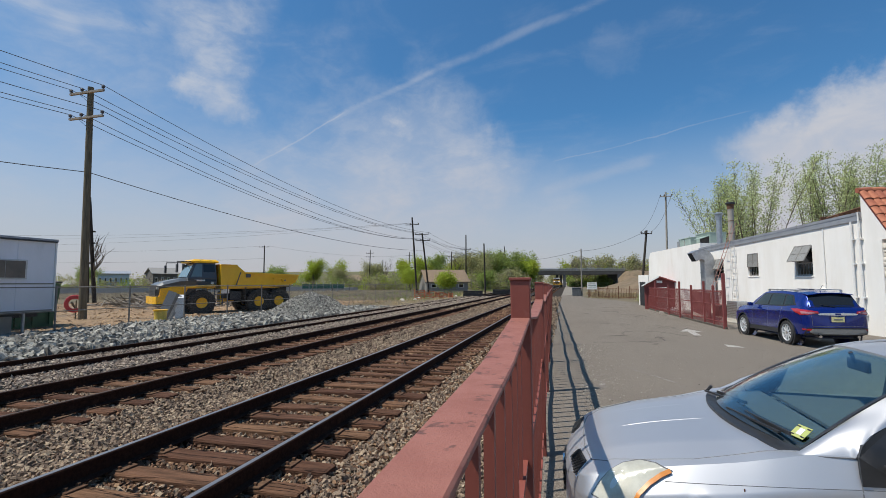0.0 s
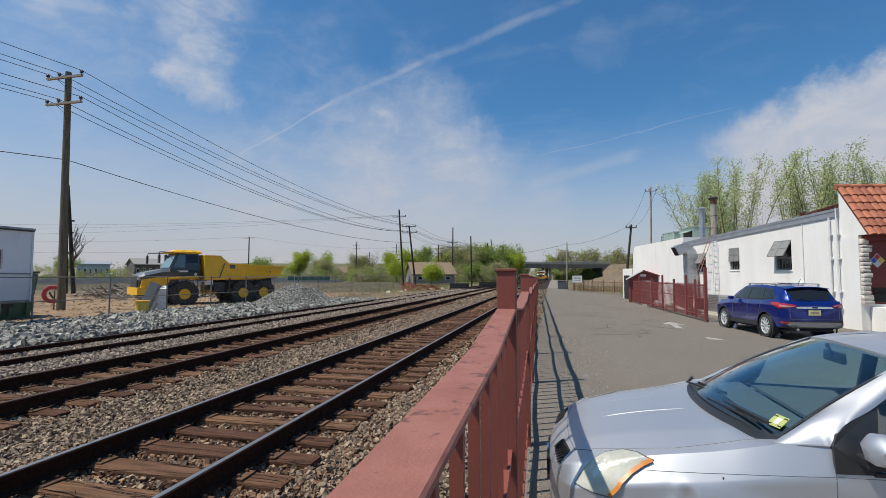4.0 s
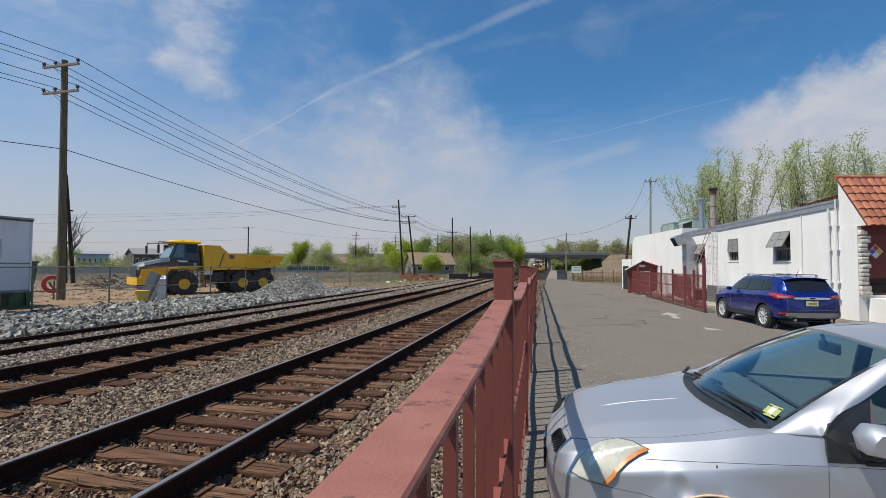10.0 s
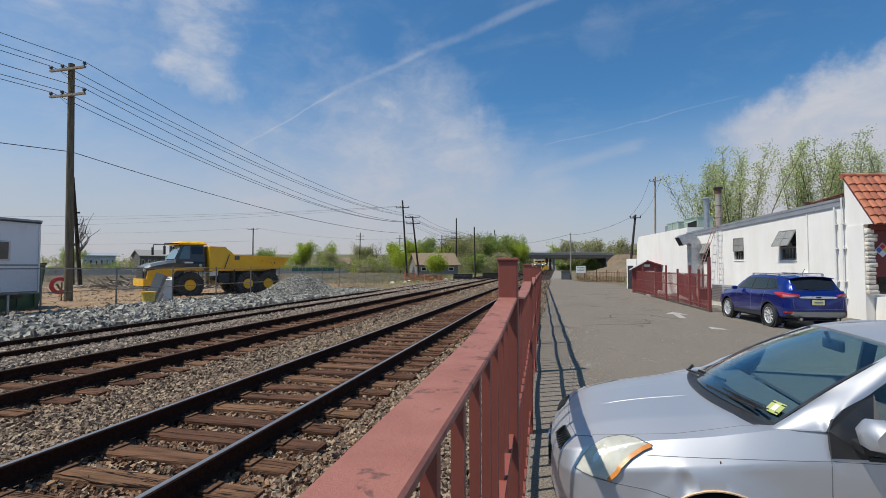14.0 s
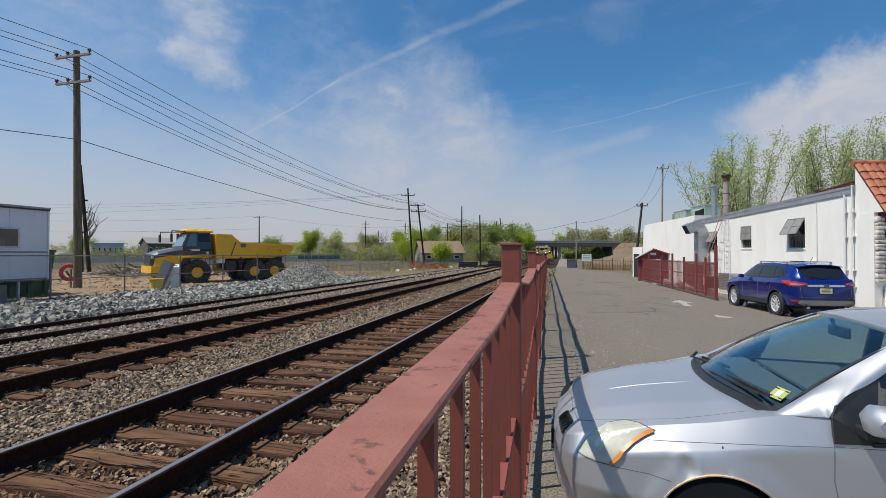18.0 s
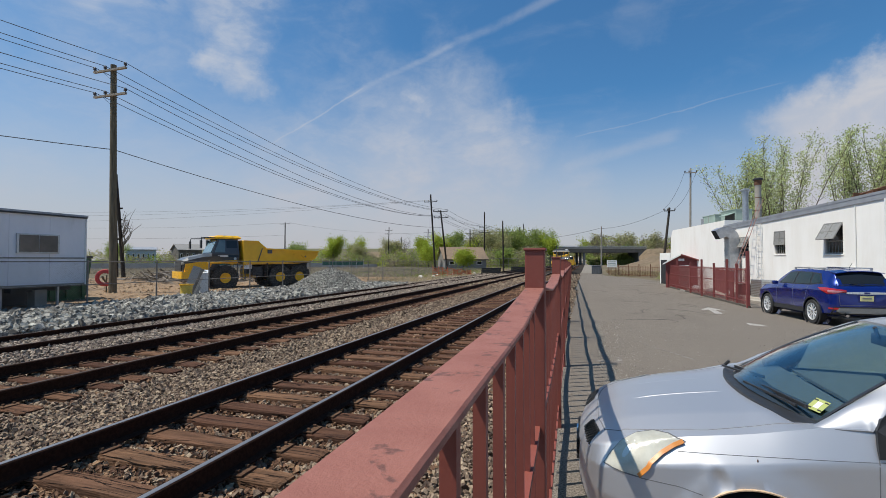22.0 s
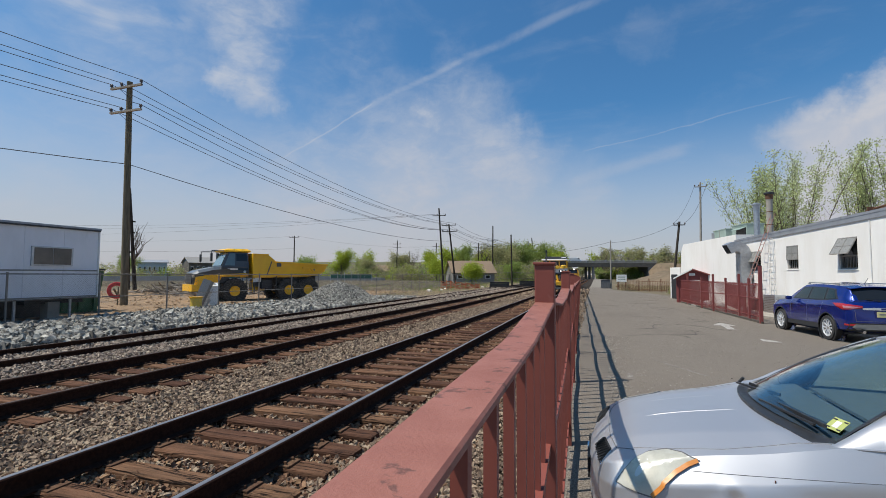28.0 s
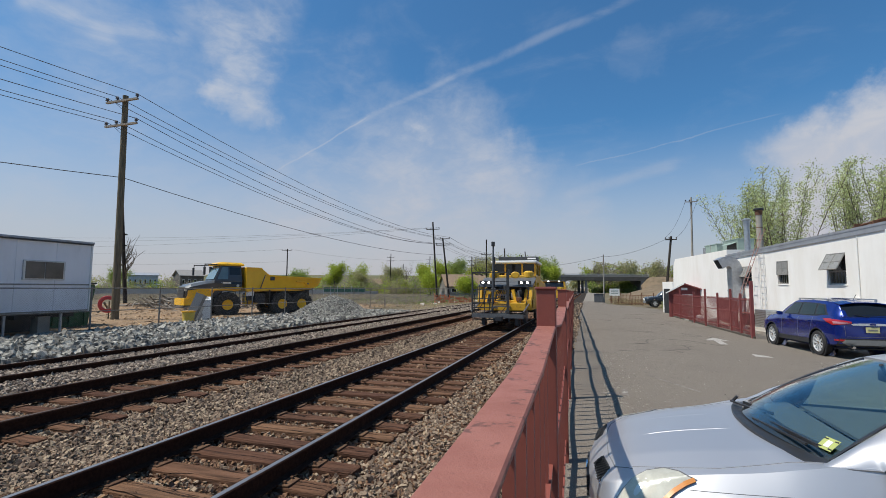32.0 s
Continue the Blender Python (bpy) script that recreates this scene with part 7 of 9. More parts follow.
        part("handrail", rod(B(), (-2.05, s * 1.2, 1.7), (-2.05, s * 1.14, 3.0), 0.02, n=6), "steel_grey", tr)
    for ob in (cab, *cab.children):
        for v in ob.data.vertices:
            v.co.x += 0.45
    part("exhaust_stack", rod(B(), (-0.1, -0.85, 2.3), (-0.1, -0.85, 3.2), 0.09, n=12), "steel_grey", tr)
    part("hitch", box(B(), (-2.5, 0, 1.0), (0.9, 0.7, 0.7), bevel=0.08), "cat_yellow", tr)
    part("chassis_rail", box(B(), (-4.2, 0, 1.15), (4.2, 0.9, 0.42), bevel=0.03), "steel_grey", tr)
    # tipper: tall front with cheeks, deep side walls, a ledge and a short rear lip
    for s in (-1, 1):
        bm = B()
        slab(bm, [(-2.1, s * 1.36, 1.60), (-3.3, s * 1.36, 1.58), (-6.4, s * 1.36, 1.74), (-6.85, s * 1.36, 1.98), (-7.1, s * 1.36, 2.50), (-6.0, s * 1.40, 2.54), (-4.6, s * 1.40, 2.60), (-3.25, s * 1.38, 2.66)], (0, -s * 0.09, 0))
        side = part("tipper_side", bm, "cat_yellow", tr)
        part("side_rib", bar(B(), (-3.2, s * 1.43, 2.62), (-7.08, s * 1.43, 2.48), 0.1, 0.1), "cat_yellow", side)
        part("side_ledge", bar(B(), (-5.15, s * 1.45, 2.26), (-6.95, s * 1.45, 2.22), 0.14, 0.08), "cat_yellow", side)
        part("low_rib", bar(B(), (-2.2, s * 1.41, 1.66), (-6.3, s * 1.41, 1.78), 0.08, 0.1), "cat_yellow", side)
        bm = B()
        slab(bm, [(-5.7, s * 1.38, 2.24), (-6.3, s * 1.38, 2.24), (-6.12, s * 1.38, 2.0), (-5.9, s * 1.38, 2.0)], (0, s * 0.1, 0))
        part("hinge_lug", bm, "cat_yellow", side)
        part("lug_eye", rod(B(), (-6.0, s * 1.47, 2.12), (-6.0, s * 1.50, 2.12), 0.06, n=10), "steel_grey", side)
        part("side_seam", bar(B(), (-2.62, s * 1.40, 1.64), (-2.95, s * 1.42, 2.66), 0.05, 0.05), "hood_grey", side)
        part("emblem", box(B(), (-3.45, s * 1.43, 2.44), (0.30, 0.03, 0.25), bevel=0.03), "hood_grey", side)
        part("rear_mudguard", box(B(), (-4.9, s * 1.16, 1.68), (2.9, 0.5, 0.04)), "plastic", tr)
        part("inner_guard", box(B(), (-4.75, s * 0.84, 1.22), (3.3, 0.06, 0.94)), "dusty_tyre", tr)
        part("mud_flap", box(B(), (-3.28, s * 1.18, 1.22), (0.06, 0.62, 0.92)), "dusty_tyre", tr)
        part("lift_ram", rod(B(), (-2.6, s * 0.6, 0.95), (-4.2, s * 0.7, 1.5), 0.09, n=10), "steel_grey", tr)
        part("fuel_tank", box(B(), (-2.72, s * 0.95, 1.12), (0.7, 0.5, 0.62), bevel=0.06), "cage_steel", tr)
        part("ladder_rail", rod(B(), (-1.75, s * 1.3, 0.6), (-1.75, s * 1.28, 1.7), 0.025, n=6), "cat_yellow", tr)
    bm = B()
    slab(bm, [(-1.78, -1.36, 1.55), (-1.78, 1.36, 1.55), (-1.72, 1.30, 3.10), (-1.72, 0.9, 3.18), (-1.72, -0.9, 3.18), (-1.72, -1.30, 3.10)], (-0.12, 0, 0))
    part("tipper_front", bm, "cat_yellow", tr)
    for s in (-1, 1):
        bm = B()
        slab(bm, [(-1.75, s * 1.37, 1.62), (-2.12, s * 1.37, 1.62), (-3.3, s * 1.39, 2.64), (-2.72, s * 1.35, 3.12), (-1.72, s * 1.30, 3.14)], (0, -s * 0.07, 0))
        part("tipper_cheek", bm, "cat_yellow", tr)
        part("cheek_rim", bar(B(), (-1.74, s * 1.33, 3.13), (-2.74, s * 1.38, 3.12), 0.07, 0.07), "cat_yellow", tr)
    bm = B()
    slab(bm, [(-1.9, -1.3, 1.56), (-5.4, -1.3, 1.60), (-6.4, -1.3, 1.72), (-7.0, -1.3, 2.2), (-7.0, -1.3, 2.3), (-6.2, -1.3, 1.86), (-1.9, -1.3, 1.68)], (0, 2.6, 0))
    part("tipper_floor", bm, "cat_yellow", tr)
    part("warning_plate", box(B(), (-2.05, 1.25, 1.45), (0.5, 0.03, 0.35)), "white_paint", tr)


make_truck()


def make_tamper(name, label, small=False):
    """Track maintenance machine; y runs back from its front, which looks along -y. The rail's top is at z = 0."""
    m = thing(name, label, "rail machine")
    L, w = 7.6, 1.28
    for y in (2.0, 6.2):
        for s in (-1, 1):
            part("wheel", turned(B(), [(0.42, -0.07), (0.42, 0.05), (0.36, 0.07), (0.12, 0.07)], 24, pose(s * 0.76, y, 0.36, 0, s * 90, 0)), "steel_grey", m, "flanged steel rail wheel")
        part("axle", rod(B(), (-0.7, y, 0.36), (0.7, y, 0.36), 0.08), "steel_grey", m)
    part("main_frame", box(B(), (0, L / 2, 0.82), (2.1, L, 0.36), bevel=0.03), "tamper_yellow", m)
    for s in (-1, 1):
        part("side_sill", box(B(), (s * 1.16, L / 2 + 0.2, 0.92), (0.24, L - 0.2, 0.52), bevel=0.03), "tamper_yellow", m)
        bm = B()
        slab(bm, [(s * 1.28, 0.35, 0.75), (s * 1.28, 0.62, 1.95), (s * 1.28, 1.0, 1.95), (s * 1.28, 0.75, 0.75)], (-s * 0.16, 0, 0))
        part("front_brace", bm, "tamper_yellow", m)
        part("side_tank", box(B(), (s * 0.98, 2.6, 1.45), (0.5, 1.7, 0.9), bevel=0.05), "tamper_yellow", m)
        part("side_panel", box(B(), (s * 1.2, 5.4, 1.6), (0.12, 3.6, 1.2), bevel=0.03), "tamper_yellow", m)
    part("front_beam", box(B(), (0, 0.42, 0.98), (2.56, 0.22, 0.34), bevel=0.03), "tamper_yellow", m)
    part("dark_bay", box(B(), (0, 1.35, 1.45), (1.9, 1.0, 0.95)), "dark", m)
    for x, z, h, r in ((-0.85, 1.4, 0.75, 0.13), (-0.62, 1.35, 0.8, 0.10), (-0.35, 1.4, 0.6, 0.12), (0.95, 1.45, 0.6, 0.10)):
        part("hydraulic_cylinder", rod(B(), (x, 0.72, z - h / 2), (x + 0.05, 0.8, z + h / 2), r, n=12), "tamper_yellow", m)
    part("pump", box(B(), (0.42, 0.8, 1.38), (0.34, 0.4, 0.4), bevel=0.06), "concrete", m)
    part("valve_block", box(B(), (-0.1, 0.75, 1.62), (0.6, 0.35, 0.3), bevel=0.03), "tamper_yellow", m)
    # sloping grey deck with lamps
    bm = B()
    slab(bm, [(-1.3, 0.55, 1.90), (1.3, 0.55, 1.90), (1.3, 2.0, 2.42), (-1.3, 2.0, 2.42)], (0, 0, 0.08))
    part("hood_deck", bm, "steel_grey", m, "grey sloping front deck")
    for s in (-1, 1):
        lamp = part("lamp_bar", box(B(), (s * 0.92, 0.62, 2.16), (0.62, 0.14, 0.22), bevel=0.02), "plastic", m)
        for d in (-0.14, 0.14):
            part("lamp", turned(B(), [(0.065, 0), (0.065, 0.03)], 16, pose(s * 0.92 + d, 0.54, 2.16, 90, 0, 0)), "lamp_on", lamp, "lit white headlamp")
    part("engine_cover", box(B(), (0.0, 2.7, 2.3), (2.2, 1.3, 0.7), bevel=0.06), "tamper_yellow", m)
    for x in (-0.85, 0.9):
        part("air_filter", turned(B(), [(0.22, 0), (0.26, 0.1), (0.26, 0.4), (0.15, 0.5)], 16, pose(x, 2.2, 2.42)), "tamper_yellow", m)
    # cab with three front panes
    c0, c1 = 3.1, 5.4
    part("cab_base", box(B(), (0, (c0 + c1) / 2, 2.25), (2.5, c1 - c0, 0.9), bevel=0.04), "tamper_yellow", m)
    glassy = part("cab_window", box(B(), (0, (c0 + c1) / 2, 3.02), (2.3, c1 - c0 - 0.14, 0.78)), "glass_dark", m, "dark cab windows")
    for x in (-1.2, -0.48, 0.48, 1.2):
        part("window_post", box(B(), (x, c0 + 0.02, 3.02), (0.08, 0.08, 0.80)), "tamper_yellow", m)
        part("window_post", box(B(), (x, c1 - 0.02, 3.02), (0.08, 0.08, 0.80)), "tamper_yellow", m)
    for s in (-1, 1):
        for y in (3.9, 4.7):
            part("window_post", box(B(), (s * 1.16, y, 3.02), (0.06, 0.08, 0.8)), "tamper_yellow", m)
    part("cab_roof", box(B(), (0, (c0 + c1) / 2, 3.55), (2.62, c1 - c0 + 0.3, 0.2), bevel=0.07), "van_white", m, "white cab roof")
    part("roof_unit", box(B(), (0.0, 4.9, 3.84), (2.3, 1.1, 0.36), bevel=0.04), "cage_steel", m, "grey air unit on the roof")
    part("roof_text", box(B(), (0.85, 4.34, 3.88), (0.5, 0.02, 0.10)), "white_paint", m)
    part("rear_body", box(B(), (0, 6.6, 1.7), (2.2, 1.8, 1.4), bevel=0.05), "tamper_yellow", m)
    # front work platform and its cage
    plat = part("platform", box(B(), (-0.12, -0.25, 0.42), (2.35, 0.9, 0.07)), "cage_steel", m, "dark steel work platform in front")
    part("buffer_beam", box(B(), (-0.1, -0.72, 0.45), (2.3, 0.1, 0.16)), "steel_grey", plat)
    for x in (-1.32, -0.45, 0.25, 1.05):
        part("platform_brace", bar(B(), (x, -0.7, 0.62), (x + 0.1, 0.35, 0.95), 0.06, 0.06), "steel_grey", plat)
    cage = part("cage", bar(B(), (-1.28, -0.62, 2.72), (0.38, -0.62, 2.72), 0.06, 0.06), "cage_steel", m, "dark steel guard cage at the front")
    for x in (-1.28, 0.32):
        part("cage_post", bar(B(), (x, -0.62, 0.45), (x, -0.62, 2.72), 0.07, 0.07), "cage_steel", cage)
    part("cage_post", bar(B(), (0.38, -0.62, 0.2), (0.38, -0.62, 2.9), 0.06, 0.06), "cage_steel", cage)
    for z in (0.95, 1.75):
        part("cage_rail", bar(B(), (-1.28, -0.62, z), (0.38, -0.62, z), 0.05, 0.05), "cage_steel", cage)
    for k in range(4):
        part("step", box(B(), (0.05, -0.5, 0.55 + 0.3 * k), (0.55, 0.3, 0.05)), "steel_grey", m)
    part("mast", rod(B(), (-0.50, 0.0, 0.6), (-0.46, 0.1, 4.3), 0.04, n=10), "steel_grey", m)
    part("mast_head", box(B(), (-0.46, 0.08, 4.40), (0.16, 0.16, 0.28), bevel=0.04), "plastic", m)
    part("column", box(B(), (-0.50, 0.4, 2.35), (0.10, 0.12, 2.2), bevel=0.02), "plastic", m)
    part("column_head", box(B(), (-0.50, 0.4, 3.5), (0.14, 0.14, 0.35), bevel=0.03), "plastic", m)
    bm = B()
    for k in range(7):
        rod(bm, (-0.55 + 0.12 * k, 0.45, 1.25), (-0.2 + 0.05 * k, 0.55, 1.9 + 0.05 * (k % 3)), 0.022, n=6)
    part("hoses", bm, "black", m)
    for k, (x, z) in enumerate(((-0.7, 1.15), (0.15, 1.25), (0.7, 1.2), (0.75, 1.6), (-0.5, 1.72))):
        part("work_fitting", box(B(), (x, 0.30 + 0.06 * (k % 2), z), (0.16 + 0.05 * (k % 3), 0.16, 0.22), bevel=0.03), ("plastic", "steel_grey", "rust")[k % 3], m)
    for x in (-1.0, -0.62, 0.02, 0.62, 1.02):
        part("hydraulic_hose", rod(B(), (x, 0.28, 0.85), (x + 0.14, 0.42, 1.85), 0.025, n=6), "black", m)
    for x in (-0.95, -0.3):
        part("cage_upright", bar(B(), (x, -0.62, 0.95), (x, -0.62, 2.0), 0.035, 0.035), "cage_steel", cage)
    for z in (1.3, 2.2):
        part("cage_rail", bar(B(), (-0.3, -0.62, z), (0.38, -0.62, z), 0.04, 0.04), "cage_steel", cage)
    # close grid of steps and bars at the front
    for k in range(5):
        part("step_bar", bar(B(), (-1.28, -0.66, 0.30 + 0.24 * k), (-0.1, -0.66, 0.30 + 0.24 * k), 0.035, 0.05), "cage_steel", cage)
    for x in (-1.2, -0.72, -0.5):
        part("cage_upright", bar(B(), (x, -0.60, 0.3), (x, -0.60, 1.5), 0.03, 0.03), "cage_steel", cage)
    for x0, x1 in ((-1.28, -0.75), (-0.1, 0.38)):
        part("cage_diagonal", bar(B(), (x0, -0.6, 0.4), (x1, -0.6, 1.05), 0.03, 0.03), "cage_steel", cage)
    for y0 in (-0.62, 0.4):
        part("cage_side", bar(B(), (-1.28, y0, 2.72), (-1.28, y0 + 1.0, 2.6), 0.05, 0.05), "cage_steel", cage)
    for s in (-1, 1):
        part("work_arm", bar(B(), (s * 0.62, 0.28, 0.75), (s * 0.42, 0.34, 1.75), 0.12, 0.14), "tamper_yellow", m)
        part("arm_ram", rod(B(), (s * 0.8, 0.26, 0.8), (s * 0.66, 0.32, 1.7), 0.05, n=10), "steel_grey", m)
        part("guide_roller", rod(B(), (s * 0.7, -0.35, 0.16), (s * 0.86, -0.35, 0.16), 0.14, n=14), "cage_steel", m)
        part("hose_drum", turned(B(), [(0.16, 0), (0.2, 0.03), (0.2, 0.14), (0.16, 0.17)], 16, pose(s * 0.5, 0.6, 2.6, 90, 0, 0)), "tamper_yellow", m)
    for x, z in ((-0.3, 1.0), (0.2, 1.05), (0.55, 0.95), (-0.7, 1.55)):
        part("junction_box", box(B(), (x, 0.26, z), (0.2, 0.14, 0.16), bevel=0.02), "tamper_yellow", m)
    part("coupler", box(B(), (0.0, -0.9, 0.35), (0.3, 0.4, 0.2), bevel=0.03), "plastic", m)
    part("rail_guard", box(B(), (0.72, -0.45, 0.25), (0.16, 0.3, 0.36)), "plastic", m)
    part("rail_guard", box(B(), (-0.78, -0.45, 0.25), (0.16, 0.3, 0.36)), "plastic", m)
    # the machine is squat: everything above its frame is low
    for ob in m.children_recursive:
        slim = 0.87 if ob.name.startswith(("cab_", "window_post", "roof_")) else 0.93
        for v in ob.data.vertices:
            v.co.x *= slim
            if v.co.z > 0.9:
                v.co.z = 0.9 + (v.co.z - 0.9) * 0.75
    return m


tamper = make_tamper("track_tamper", "worn yellow track maintenance machine with a guard cage and lit lamps")


def make_second():
    m = thing("ballast_regulator", "yellow track machine with a dark windscreen following behind", "rail machine")
    for y in (1.2, 4.6):
        for s in (-1, 1):
            part("wheel", turned(B(), [(0.42, -0.07), (0.42, 0.05), (0.36, 0.07)], 20, pose(s * 0.76, y, 0.36, 0, s * 90, 0)), "steel_grey", m)
    part("frame", box(B(), (0, 3.0, 0.85), (2.4, 6.0, 0.5), bevel=0.04), "tamper_yellow", m)
    part("hood", box(B(), (0, 0.9, 1.6), (1.8, 1.6, 1.0), bevel=0.08), "tamper_yellow", m)
    cab = part("cab", loft(B(), [[(-a, b, z), (a, b, z), (a, c, z), (-a, c, z)] for z, a, b, c in ((1.1, 1.2, 2.0, 4.6), (2.2, 1.22, 1.95, 4.6), (3.1, 1.05, 2.25, 4.5))]), "tamper_yellow", m)
    part("windscreen", slab(B(), [(-1.05, 1.99, 2.22), (1.05, 1.99, 2.22), (0.95, 2.2, 3.0), (-0.95, 2.2, 3.0)], (0, -0.05, 0)), "glass_dark", cab)
    part("cab_roof", box(B(), (0, 3.3, 3.18), (2.4, 2.7, 0.14), bevel=0.04), "steel_grey", cab)
    for x in (-0.55, 0.55):
        part("lamp", turned(B(), [(0.10, 0), (0.10, 0.04)], 14, pose(x, 1.92, 3.12, 90, 0, 0)), "lamp_on", m, "lit white work lamp")
    for s in (-1, 1):
        part("plough_arm", box(B(), (s * 1.35, 2.2, 1.0), (0.2, 1.8, 0.9), bevel=0.05), "tamper_yellow", m)
        part("cab_post", box(B(), (s * 1.08, 2.02, 2.6), (0.12, 0.1, 0.9)), "tamper_yellow", cab)
    part("front_blade", slab(B(), [(-1.2, 0.0, 0.5), (1.2, 0.0, 0.5), (1.1, 0.25, 1.2), (-1.1, 0.25, 1.2)], (0, 0.06, 0)), "cage_steel", m, "dark steel plough blade")
    # squat like the machine it follows
    for ob in m.children_recursive:
        for v in ob.data.vertices:
            if v.co.z > 0.9:
                v.co.z = 0.9 + (v.co.z - 0.9) * 0.64
    return m


regulator = make_second()


def make_trailer():
    t = thing("office_trailer", "weathered pale blue-grey office trailer on blocks behind the fence", "trailer", pose(-20.3, 7.55, 0))
    hx, hy, z0, z1 = 1.5, 5.72, 0.93, 3.55
    part("body", box(B(), (0, 0, (z0 + z1) / 2), (2 * hx, 2 * hy, z1 - z0), bevel=0.02), "trailer_blue", t)
    part("roof_edge", box(B(), (0, 0, z1 + 0.03), (2 * hx + 0.1, 2 * hy + 0.1, 0.09), bevel=0.02), "coping", t)
    for z in (1.95, z0 + 0.04):
        part("trim_strip", box(B(), (hx + 0.012, 0, z), (0.03, 2 * hy, 0.05)), "frame", t)
    for k in range(9):
        part("panel_seam", box(B(), (hx + 0.006, -hy + 1.27 * (k + 1), (z0 + z1) / 2), (0.016, 0.02, z1 - z0 - 0.06)), "trailer_blue", t)
    for y in (hy - 1.67, hy - 6.5):
        win = part("window", box(B(), (hx + 0.03, y, 2.46), (0.07, 1.36, 0.70), bevel=0.01), "galv", t, "aluminium-framed sliding window")
        for s in (-1, 1):
            part("pane", box(B(), (hx + 0.07, y + s * 0.31, 2.46), (0.012, 0.60, 0.60)), "curtained", win)
    part("chassis", box(B(), (0.9, 0, 0.82), (0.2, 2 * hy - 0.4, 0.2)), "plastic", t)
    for y in (-4.5, -1.5, 1.8, 4.4):
        part("block_pier", box(B(), (0.95, y, 0.38), (0.4, 0.4, 0.8)), "concrete", t)
    for y in (-0.4, 0.7):
        for s in (-1, 1):
            part("wheel", turned(B(), [(0.2, -0.12), (0.38, -0.12), (0.38, 0.12), (0.2, 0.12)], 20, pose(s * 1.15, y, 0.42, 0, 90, 0)), "black", t)
    part("corner_trim", box(B(), (hx + 0.012, hy - 0.02, (z0 + z1) / 2), (0.05, 0.06, z1 - z0), bevel=0.01), "white_paint", t)
    part("drip_edge", box(B(), (hx + 0.04, 0, z1 - 0.03), (0.06, 2 * hy, 0.05)), "cage_steel", t, "dark gutter strip under the roof edge")
    for y in (-3.2, 3.4):
        part("cross_member", box(B(), (0, y, 0.80), (2.7, 0.12, 0.16)), "cage_steel", t)
    # dark box and far-side sheet added for the shade under the trailer
    part("under_tank", box(B(), (-0.2, 2.6, 0.55), (1.0, 1.6, 0.5), bevel=0.05), "cage_steel", t)
    part("skirt", box(B(), (-1.3, 0, 0.46), (0.04, 2 * hy - 0.3, 0.86)), "cage_steel", t, "dark sheet added on the far side for the shade below")
    for y in (hy - 0.8, hy - 2.6):
        part("jack_stand", rod(B(), (1.2, y, 0.0), (1.2, y, 0.9), 0.05, n=8), "galv", t)
    d = thing("green_dumpster", "dark green steel dumpster behind the trailer", "dumpster", pose(-23.3, 14.55, 0.02))
    part("tub", loft(B(), [[(-a, -b, z), (a, -b, z), (a, b, z), (-a, b, z)] for z, a, b in ((0.05, 1.0, 1.2), (1.7, 1.15, 1.35), (1.95, 1.15, 1.35))]), "dumpster_green", d)
    part("lid", box(B(), (0, 0, 2.0), (2.4, 2.8, 0.08), bevel=0.02), "plastic", d)
    for k in range(4):
        part("rib", box(B(), (1.12, -1.0 + 0.66 * k, 0.95), (0.08, 0.08, 1.6)), "dumpster_green", d)


make_trailer()


